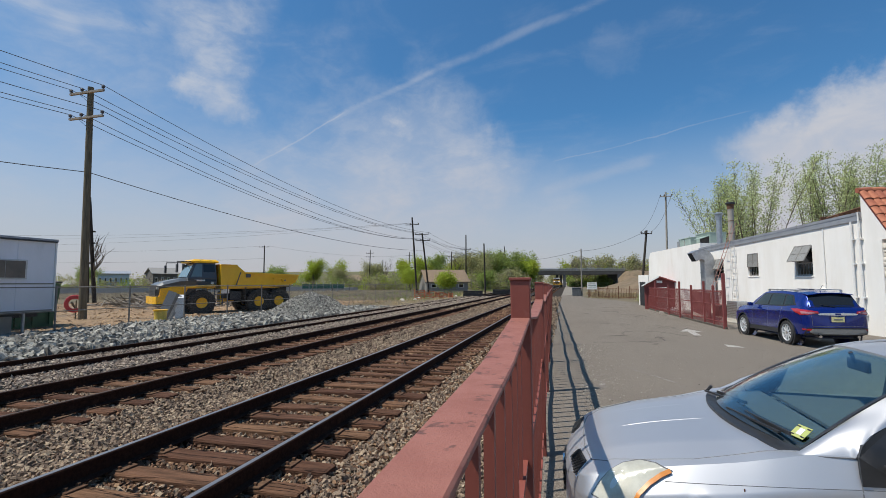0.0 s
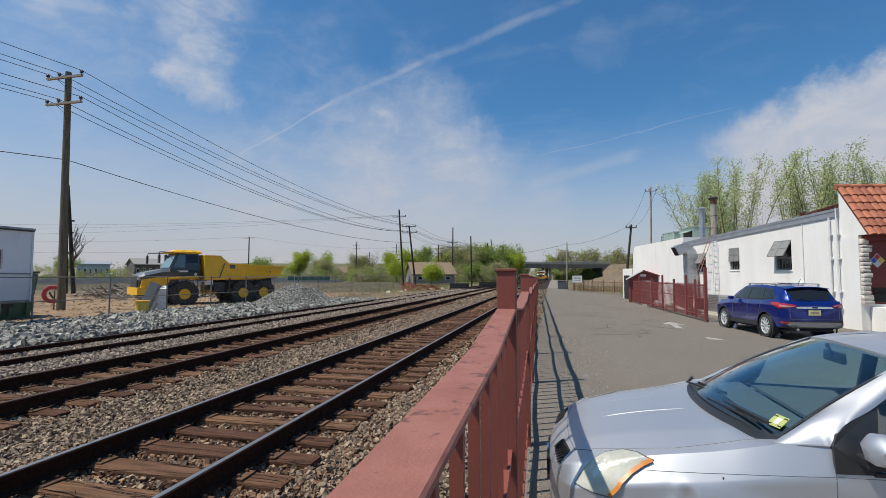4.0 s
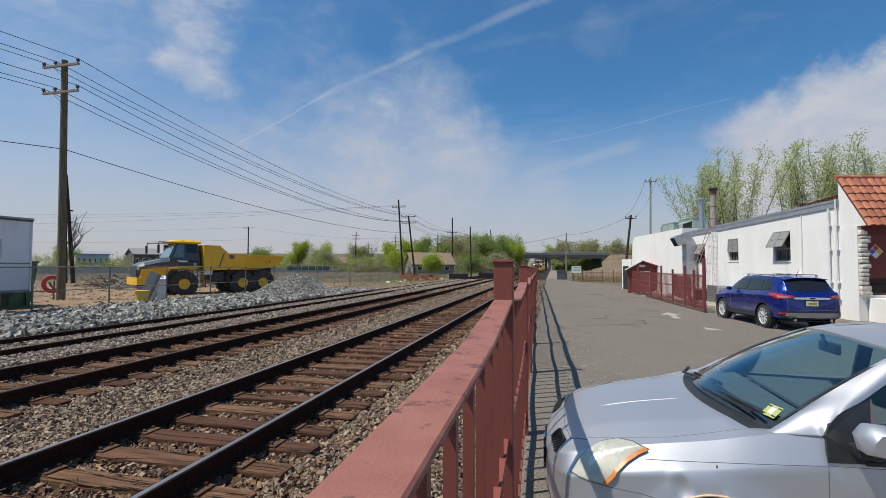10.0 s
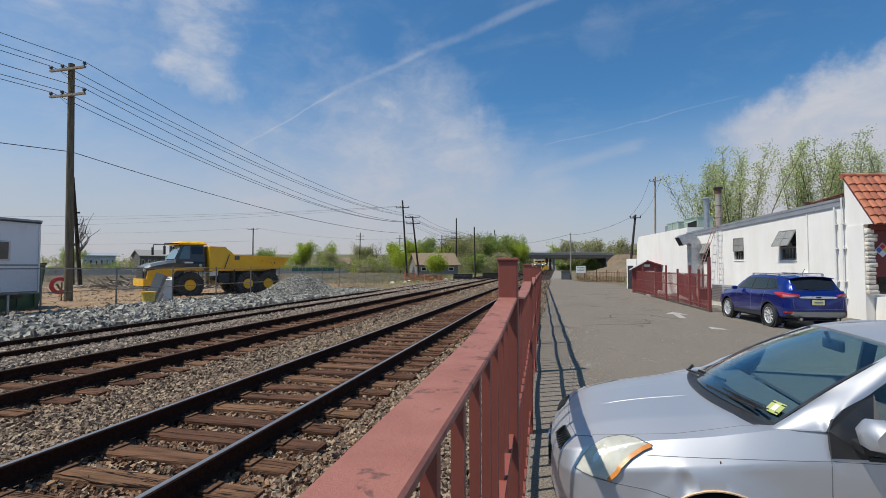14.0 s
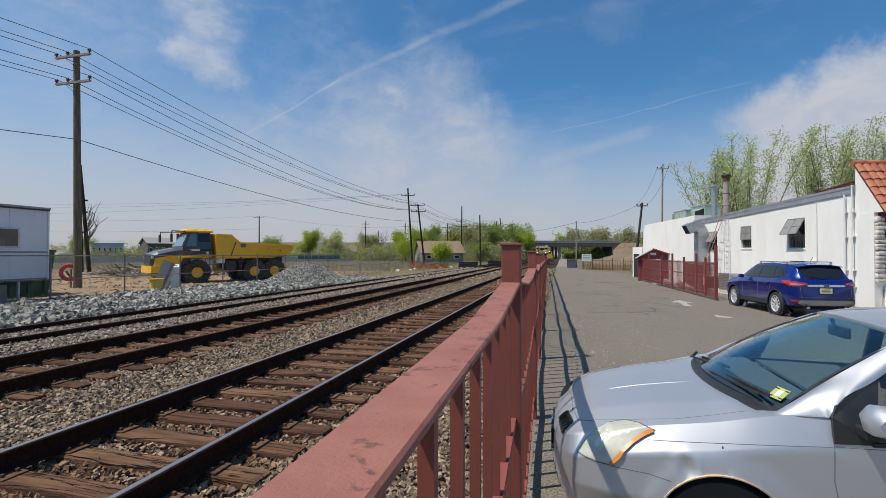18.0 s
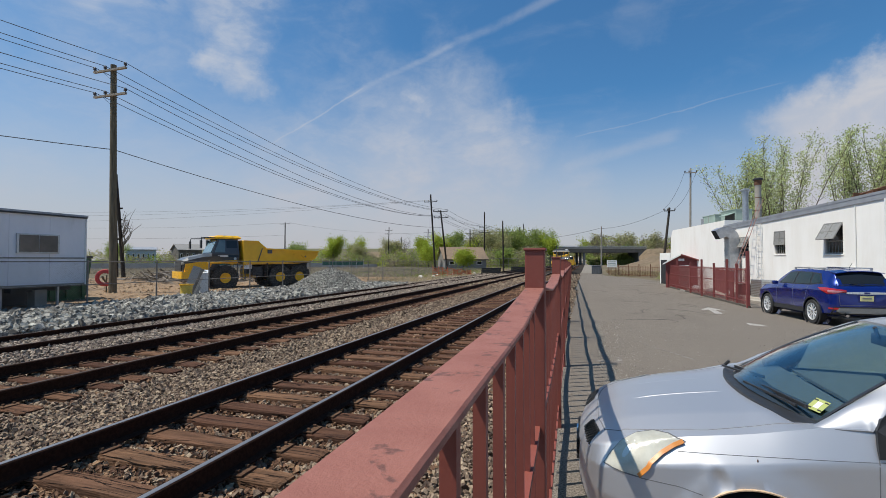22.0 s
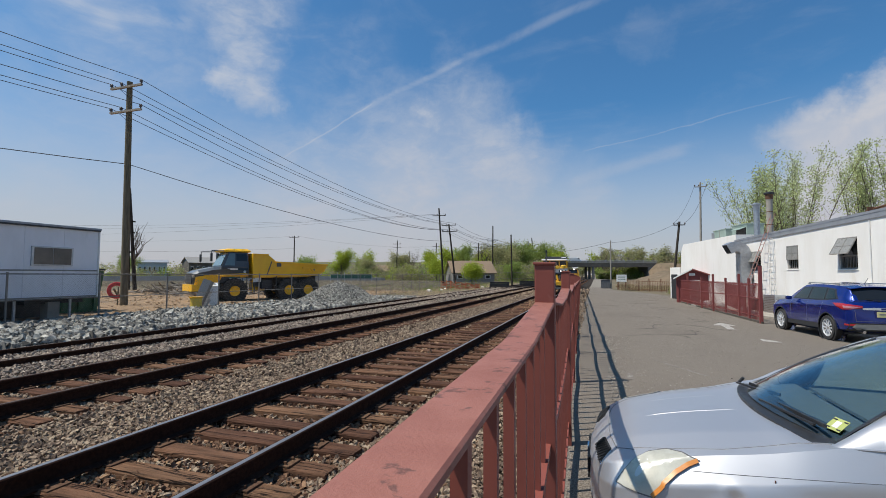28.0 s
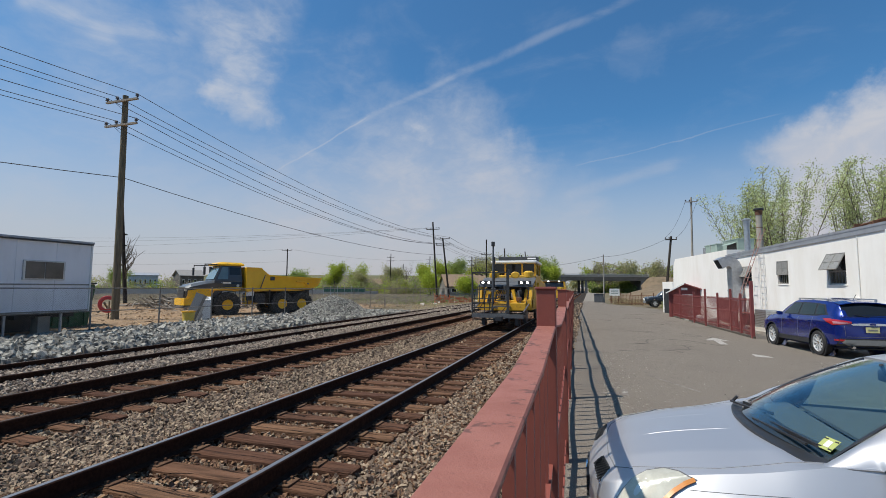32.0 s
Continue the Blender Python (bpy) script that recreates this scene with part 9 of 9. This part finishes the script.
def make_vase_tree(seed, x, y, height, reach, stems, lean=(0.0, 0.0)):
    """Several upright stems that part from one foot, with short side limbs and small clumps of young leaves."""
    rng = np.random.default_rng(seed)
    out, clumps = [], []
    for k in range(stems):
        a = 2 * math.pi * (k + rng.uniform(-0.3, 0.3)) / stems
        way = Vector((math.cos(a) * reach / height * rng.uniform(0.2, 0.95) + lean[0], math.sin(a) * reach / height * rng.uniform(0.2, 0.95) + lean[1], 1)).normalized()
        p, r, steps = Vector((0.15 * math.cos(a), 0.15 * math.sin(a), 0)), rng.uniform(0.065, 0.105), 14
        tall = height * rng.uniform(0.80, 1.0)
        for j in range(steps):
            way = (way + Vector(rng.normal(0, 0.045, 3))).normalized()
            q = p + way * tall / steps
            out.append((p, q, r, r * 0.87))
            p, r = q, r * 0.87
            if j < 5:
                continue
            for _ in range(4 if j < steps - 2 else 3):
                b = rng.uniform(0, 2 * math.pi)
                side = (way * 0.8 + Vector((math.cos(b), math.sin(b), 0.2)) * 0.8).normalized()
                e, rr = p, r * 0.45
                for i in range(3):
                    side = (side + Vector(rng.normal(0, 0.22, 3)) + Vector((0, 0, 0.14))).normalized()
                    f = e + side * rng.uniform(0.17, 0.38) * (1.6 - 0.065 * j)
                    out.append((e, f, max(rr, 0.011), max(rr * 0.7, 0.008)))
                    e, rr = f, rr * 0.7
                    if rng.random() < 0.62:
                        clumps.append(e)
            if j > steps - 4:
                clumps.append(p)
    t = thing("tree", "multi-stemmed tree with sparse pale spring leaves behind the building", "tree", pose(x, y, 0))
    new("trunk", tree_mesh("trunk", out, 5)).parent = t
    new("crown", leaf_mesh(rng, "crown", clumps, len(clumps) * 12, 0.064, 0.22, "leaf_spring")).parent = t
    return t


def make_trees():
    rng = np.random.default_rng(77)
    # young spring foliage behind the white building
    for k, (x, y, h, reach, stems, lean) in enumerate(((12.3, 42.6, 9.8, 1.2, 13, 0.0), (14.3, 42.4, 11.7, 2.9, 17, 0.0), (19.8, 43.2, 12.0, 2.9, 16, 0.0), (22.4, 43.8, 12.3, 2.7, 14, 0.0),
                                                     (25.2, 44.2, 11.0, 2.4, 12, 0.0), (28.6, 46.0, 10.8, 2.8, 12, 0.0))):
        make_vase_tree(100 + k, x, y, h, reach, stems, (lean, 0.0))
    greens = ("leaf_bright", "leaf_bright", "leaf_green", "leaf_dull")
    words = {"leaf_bright": "bright yellow-green spring tree beyond the tracks", "leaf_green": "green leafy tree beyond the tracks", "leaf_dull": "dull olive tree just coming into leaf", "": "bare grey-brown tree without leaves"}
    spots = [(-78, 132, 9.6, 1), (-88, 128, 7.4, 2), (-71, 136, 9.0, 0), (-66, 150, 9.4, 3), (-57, 140, 11.2, -1), (-51, 143, 9.6, 0), (-46, 146, 10.8, 0), (-42, 152, 12.0, 2), (-38, 160, 12.6, 3), (-33, 150, 9.0, 0), (-34, 175, 13.0, 0),
             (-30, 130, 12.4, -1), (-25, 128, 11.0, 3), (-22, 140, 11.4, 2), (-18, 146, 11.4, 2), (-14.5, 150, 11.0, 0), (-12, 157, 9.6, 0), (-28, 165, 13.2, 2), (-23, 175, 14, 0), (-16, 172, 13, 2), (-62, 120, 6.0, 3), (-96, 120, 7.6, -1), (-104, 122, 8.0, -1),
             (-130, 100, 7.0, 2), (-140, 92, 8.0, 3), (-150, 84, 7.0, 2), (-31.5, 92, 4.6, 1), (-22.0, 83.5, 3.4, 0), (-19, 112, 4.2, 2), (-14, 118, 4.6, 3)]
    for k, (x, y, h, g) in enumerate(spots):
        mat = "" if g < 0 else greens[g]
        far = y > 110
        make_tree(200 + k, x, y, h, 0.55, 3, 3, 0 if g < 0 else 7600, 0.18 if far else 0.12, 0.62 if g != 3 else 0.75, mat or "leaf_dull", words[mat], up=0.5)
    # beyond and beside the bridge
    for k in range(46):
        x, y = rng.uniform(0, 60), rng.uniform(212, 250)
        g = int(rng.choice((1, 3, 3, -1, -1, -1)))
        mat = "" if g < 0 else greens[g]
        make_tree(300 + k, x, y, rng.uniform(9, 15.5), 0.5, 3, 3, 0 if g < 0 else 2200, 0.36, 0.8, mat or "leaf_dull", {"": "bare tree behind the bridge"}.get(mat, "leafing tree behind the bridge"), up=0.6)
    for k in range(14):
        x, y = rng.uniform(2, 19), rng.uniform(208, 222)
        make_tree(400 + k, x, y, rng.uniform(3.0, 5.2), 0.7, 3, 2, 1500, 0.28, 0.6, greens[k % 3 + 1] if k % 3 else "leaf_green", "bushy green shrub on the bank under the bridge", stems=3, up=0.3)
    for k in range(12):
        make_tree(440 + k, -4 + rng.normal(0, 14), 300 + rng.uniform(0, 80), rng.uniform(8, 13), 0.5, 3, 2, 1200, 0.5, 0.9, "leaf_dull", "far hazy tree beyond the bridge", up=0.6)
    # undergrowth below the far trees
    for mat, name, label, n, seed in (("leaf_green", "undergrowth", "green undergrowth below the far trees", 520, 1), ("leaf_bright", "bright_undergrowth", "bright green undergrowth below the far trees", 260, 2), ("leaf_dull", "dull_undergrowth", "olive undergrowth and saplings", 620, 3), ("twig_grey", "bare_undergrowth", "grey bare saplings below the far trees", 420, 4)):
        r2 = np.random.default_rng(seed)
        c = []
        for _ in range(n):
            x = r2.uniform(-150, -11)
            y = r2.uniform(112, 178) if x > -70 else r2.uniform(104, 150)
            if -50 < x < -33 and 135 < y < 160:
                continue
            if x < -62 and r2.random() < 0.7:
                continue
            h = r2.uniform(1.2, 4.6) * (0.75 if x < -62 else 1.0)
            c += [Vector((x + r2.normal(0, 0.8), y, h * k / 4)) for k in range(1, 5)]
        tagged(new(name, leaf_mesh(r2, name, c, n * 66, 0.20, 0.6, mat)), label, "undergrowth", kind="stuff")
    for mat, name, n, seed in (("leaf_green", "bank_bushes", 130, 5), ("leaf_dull", "bank_scrub", 170, 6), ("leaf_bright", "bank_shrubs", 50, 7)):
        r2 = np.random.default_rng(seed)
        c = []
        for _ in range(n):
            x, y, h = r2.uniform(1.5, 20), r2.uniform(204, 226), r2.uniform(1.0, 3.2)
            c += [Vector((x, y, h * k / 4)) for k in range(1, 5)]
        tagged(new(name, leaf_mesh(r2, name, c, n * 45, 0.30, 0.7, mat)), "dense bushes on the bank below the bridge", "bushes", kind="stuff")
    for mat, name, n, seed in (("leaf_dull", "wood_belt", 150, 21), ("twig_grey", "bare_wood_belt", 230, 22), ("leaf_bright", "fresh_wood_belt", 45, 23)):
        r2 = np.random.default_rng(seed)
        c = []
        for _ in range(n):
            x, y, h = r2.uniform(4, 75), r2.uniform(214, 250), r2.uniform(5, 12.5)
            c += [Vector((x + r2.normal(0, 0.9), y, h * k / 7)) for k in range(2, 8)]
        tagged(new(name, leaf_mesh(r2, name, c, n * 75, 0.34, 0.75, mat)), "dense belt of half-bare spring trees behind the bridge", "woods", kind="stuff")
    # low weeds and brush along the yard fences: one mass
    V, N = [], 0
    for (x0, x1, y0, y1, n, h, mat, name, label) in ((-60, -19, 44, 100, 4200, 0.42, "twig_grey", "brush", "grey-brown dead brush and weeds in the yard"), (-34, -15, 46, 110, 420, 0.4, "grass_green", "weeds", "patches of fresh green weeds"),
                                                     (-20, -14, 38, 96, 450, 0.25, "grass_dry", "dry_grass", "dry straw-coloured grass beside the siding"), (3.2, 14, 60, 78, 2200, 0.42, "grass_dry", "tall_dry_grass", "tall dry grass behind the lane fence"), (7.2, 9.0, 50.5, 52, 90, 0.6, "leaf_dull", "shrub", "small shrub at the corner of the lot"),
                                                     (-100, -50, 44, 84, 2600, 0.45, "twig_grey", "far_brush", "low grey brush in the far yard")):
        p = np.stack([rng.uniform(x0, x1, n), rng.uniform(y0, y1, n), np.zeros(n)], -1)
        keep = np.array([noise.noise((a * 0.13, b * 0.13, 3.0)) > -0.15 for a, b in p[:, :2]])
        p = p[keep]
        blades = 9
        b = np.repeat(p, blades, 0) + rng.normal(0, 0.22, (len(p) * blades, 3)) * (1, 1, 0)
        lean = 0.48 if mat == "twig_grey" else 0.24
        tip = b + np.stack([rng.normal(0, lean, len(b)), rng.normal(0, lean, len(b)), h * rng.uniform(0.3, 1.2, len(b))], -1)
        wide = np.stack([np.full(len(b), 0.012 + h * 0.02), rng.normal(0, 0.02, len(b)), np.zeros(len(b))], -1)
        v = np.stack([b - wide, b + wide, tip + wide * 0.3, tip - wide * 0.3], 1).reshape(-1, 3)
        tagged(new(name, soup(name, v, np.arange(len(v)).reshape(-1, 4), mat)), label, "brush", kind="stuff")
    # distant wood line all round the horizon
    c = []
    for a in np.linspace(-1.9, 1.9, 1500):
        d = rng.uniform(330, 520)
        x, y = d * math.sin(a), d * math.cos(a)
        if abs(x) < 9 and y > 0:
            continue
        c.append((x, y, rng.uniform(2, 6.5) + 2.5 * noise.noise((a * 6, 1, 1))))
    tagged(new("far_woods", leaf_mesh(rng, "far_woods", [Vector(p) for p in c], 60000, 0.55, 1.9, "leaf_dull")), "far line of spring woods on the horizon", "woods", kind="stuff")


make_trees()


# ---------------------------------------------------------------- far buildings, walls, clutter
def make_house(x, y, turn, w, d, h, roof, wall_mat, roof_mat, label, windows=4):
    t = thing("house", label, "house", pose(x, y, 0, 0, 0, turn))
    bm = B()
    slab(bm, [(-w / 2, -d / 2, 0), (-w / 2, d / 2, 0), (-w / 2, d / 2, h), (-w / 2, 0, h + roof), (-w / 2, -d / 2, h)], (w, 0, 0))
    part("wall", bm, wall_mat, t)
    for s in (-1, 1):
        bm = B()
        slab(bm, [(-w / 2 - 0.4, 0, h + roof + 0.1), (-w / 2 - 0.4, s * (d / 2 + 0.5), h - 0.25), (-w / 2 - 0.4, s * (d / 2 + 0.5), h - 0.05), (-w / 2 - 0.4, 0, h + roof + 0.3)], (w + 0.8, 0, 0))
        part("roof", bm, roof_mat, t)
    for k in range(windows):
        xx = -w / 2 + w * (k + 0.5) / windows
        win = part("window", box(B(), (xx, -d / 2 - 0.03, h * 0.6), (w / windows * 0.4, 0.08, h * 0.32)), "white_paint", t)
        part("pane", box(B(), (xx, -d / 2 - 0.08, h * 0.6), (w / windows * 0.32, 0.03, h * 0.26)), "glass_dark", win)
    return t


M["tan"] = surface("tan_siding", (0.46, 0.40, 0.31), (0.38, 0.33, 0.25), 2, 0.6, 0.8)
M["shingle"] = surface("brown_shingles", (0.26, 0.19, 0.13), (0.18, 0.13, 0.09), 3, 0.8, 0.9)
M["house_grey"] = surface("grey_house_siding", (0.24, 0.225, 0.21), (0.19, 0.18, 0.165), 2, 0.6, 0.8)
M["pale_blue"] = surface("pale_blue_siding", (0.45, 0.53, 0.60), (0.38, 0.45, 0.52), 2, 0.6, 0.8)
M["green_screen"] = surface("green_privacy_screen", (0.03, 0.10, 0.075), (0.025, 0.075, 0.06), 1, 0.7, 0.8)
M["orange_net"] = surface("orange_safety_net", (0.62, 0.15, 0.06), (0.45, 0.11, 0.05), 4, 0.7, 0.8)




def make_far():
    make_house(-120, 115.5, 62, 6.6, 7.5, 5.2, 1.5, "girder", "frame", "two-storey grey-brown house far off", 4)
    make_house(-138, 115, 48, 8, 6, 5.4, 0.5, "pale_blue", "coping", "long pale blue building far off", 6)
    make_house(-135, 78, 35, 14, 8, 3.2, 1.4, "white_wall", "coping", "white low building far off", 5)
    make_house(-85, 120, 20, 12, 7, 3.0, 1.2, "white_wall", "shingle", "low white building among trees", 4)
    make_house(-25.6, 96, 30, 8.8, 7, 2.2, 2.2, "house_grey", "shingle", "low grey house with a tan-brown roof", 3)
    make_house(-74, 150, 10, 12, 8, 3, 1.6, "tan", "shingle", "far tan house among trees", 4)
    w = thing("barrier_wall", "long low grey concrete barrier wall behind the yard", "wall")
    a, b = Vector((-120, 40, 0)), Vector((-56, 100, 0))
    for k in range(22):
        p, q = a.lerp(b, k / 22), a.lerp(b, (k + 0.985) / 22)
        part("panel", bar(B(), p + Vector((0, 0, 0.62)), q + Vector((0, 0, 0.62)), 0.3, 1.35), "pale_concrete", w)
    g = thing("green_screen_fence", "chain fence hung with dark green privacy screen", "fence")
    for a, b in (((-52, 84, 0), (-44, 86.7, 0)), ((-76, 76, 0), (-55, 83, 0))):
        a, b = Vector(a), Vector(b)
        part("screen", bar(B(), a + Vector((0, 0, 1.35)), b + Vector((0, 0, 1.35)), 0.05, 0.9), "green_screen", g)
        for k in range(7):
            part("post", rod(B(), a.lerp(b, k / 6), a.lerp(b, k / 6) + Vector((0, 0, 2.2)), 0.05, n=6), "galv", g)
    lot = thing("far_road", "pale grey far road deck behind the yard", "road", kind="structure")
    part("slab", slab(B(), [(-140, 45, 0), (-56, 102, 0), (-52, 110, 0), (-150, 62, 0)], (0, 0, 0.9)), "pale_concrete", lot)
    # parked far cars as simple closed shapes
    rng = np.random.default_rng(9)
    for k in range(5):
        x, y = -104 + 6.5 * k + rng.normal(0, 1), 108 + 1.0 * k
        c = thing("far_car", "small parked car far off beyond the yard", "car", pose(x, y, 0.9, 0, 0, rng.uniform(20, 60)), "far parked cars")
        col = ("van_white", "navy", "galv", "van_white", "blue")[k % 5]
        part("body", loft(B(), [[(s, -0.85, 0.3), (s, 0.85, 0.3), (s, 0.85, z), (s, -0.85, z)] for s, z in ((-2.1, 0.7), (-1.9, 0.95), (1.9, 0.9), (2.1, 0.65))]), col, c)
        part("cabin", loft(B(), [[(s, -0.7, 0.9), (s, 0.7, 0.9), (s, 0.62, z), (s, -0.62, z)] for s, z in ((-1.7, 0.95), (-1.1, 1.45), (0.5, 1.45), (1.2, 0.95))]), "glass_dark", c)
        for s in (-1.3, 1.3):
            for f in (-0.8, 0.8):
                part("wheel", rod(B(), (s, f - 0.1, 0.32), (s, f + 0.1, 0.32), 0.32, n=14), "black", c)
    # stacks of tarred ties near the far tracks, their shade put into the colour
    for x, y, l in ((-12.3, 61.5, 2.6), (-10.0, 72.5, 2.6)):
        st = thing("tie_stack", "stack of black tarred railway ties, their shade put into the colour", "timber stack", pose(x, y, 0.0, 0, 0, 12))
        for row in range(4):
            for k in range(3):
                part("tie", box(B(), (0.02 * row, 0.26 * k, 0.12 + 0.21 * row), (l, 0.23, 0.19), bevel=0.015), "dark", st)
    net = thing("orange_netting", "crumpled orange safety netting on stakes", "netting")
    for k in range(9):
        x, y = -17.0 + 0.42 * k, 51.0 + 0.6 * k + 0.2 * math.sin(k * 2.0)
        part("stake", rod(B(), (x, y, 0), (x, y, 1.25 - 0.07 * k), 0.03, n=5), "orange_net", net)
        if k < 8:
            bm = B()
            for j in range(6):
                bar(bm, (x, y, 0.15 + (0.18 - 0.012 * k) * j), (x + 0.42, y + 0.6, 0.12 + (0.18 - 0.012 * (k + 1)) * j + 0.1 * math.sin(k * 3 + j)), 0.02, 0.07)
            part("net_panel", bm, "orange_net", net)
    pile = thing("brush_pile", "heap of cut dead branches in the yard", "brush pile", pose(-30.5, 29.0, 0.1))
    for k in range(130):
        a, d = rng.uniform(0, 2 * math.pi), rng.uniform(0, 1) ** 0.7
        p = Vector((1.9 * d * math.cos(a), 1.9 * d * math.sin(a), (1 - d) * 1.1 * rng.uniform(0.3, 1)))
        w = Vector(rng.normal(0, 1, 3) * (1, 1, 0.3)).normalized() * rng.uniform(0.4, 1.3)
        q = p + w
        q.z = max(0.02, q.z)
        part("branch", rod(B(), p, q, rng.uniform(0.012, 0.05), 0.01, n=5), "arm", pile)
    for k in range(6):
        x, y = -17.6 + 0.9 * k * 0.5, 47 + 3.2 * k
        r = thing("pale_boulder", "pale rounded boulder by the siding", "boulder", pose(x + rng.normal(0, .4), y, 0.05))
        bm = B()
        bmesh.ops.create_icosphere(bm, subdivisions=2, radius=rng.uniform(0.18, 0.35))
        for v in bm.verts:
            v.co *= 1 + 0.25 * noise.noise(v.co * 3 + Vector((k, 0, 0)))
            v.co.z *= 0.7
        part("rock", bm, "stone_trim", r, smooth=True)


make_far()


# ---------------------------------------------------------------- what moves
def motions():
    x = TRACKS[0][0]
    ys = ((0, 166), (3, 150), (6, 135), (9, 122), (12, 109.5), (14, 101), (17, 88), (19, 79), (21, 70.3), (23, 61.8), (25, 53.3), (26.5, 46.8), (28, 40.2), (29, 35.5), (30, 30.6), (30.5, 28.1), (31, 25.4), (31.5, 22.7), (32, 19.8))
    walk(tamper, [(t, pose(x, y, RAIL_Z)) for t, y in ys])
    walk(regulator, [(t, pose(x, y + 28.5, RAIL_Z)) for t, y in ys])
    # dark SUV comes out past the building's far corner and slows
    nose = ((0, 26.0), (28, 26.0), (30, 13.0), (30.6, 9.2), (31, 7.38), (31.3, 6.35), (31.6, 5.85), (32, 5.55))
    walk(dark_suv, [(t, pose(s, 53.5, 0)) for t, s in nose])
    # delivery van crosses the bridge from left to right
    d = Vector((65, 22, 0)).normalized()
    at = lambda s: Matrix.Translation(Vector((-2.06, 194.4, 6.52)) + Vector((-d.y, d.x, 0)) * 3.0 + d * s) @ Matrix.Rotation(math.atan2(d.y, d.x), 4, "Z")
    walk(van, [(0, at(-38 - 12.4 * 2)), (20, at(-38 - 12.4 * 2)), (24, at(-50)), (28.5, at(0)), (30.5, at(25.2)), (32, at(44))])


motions()
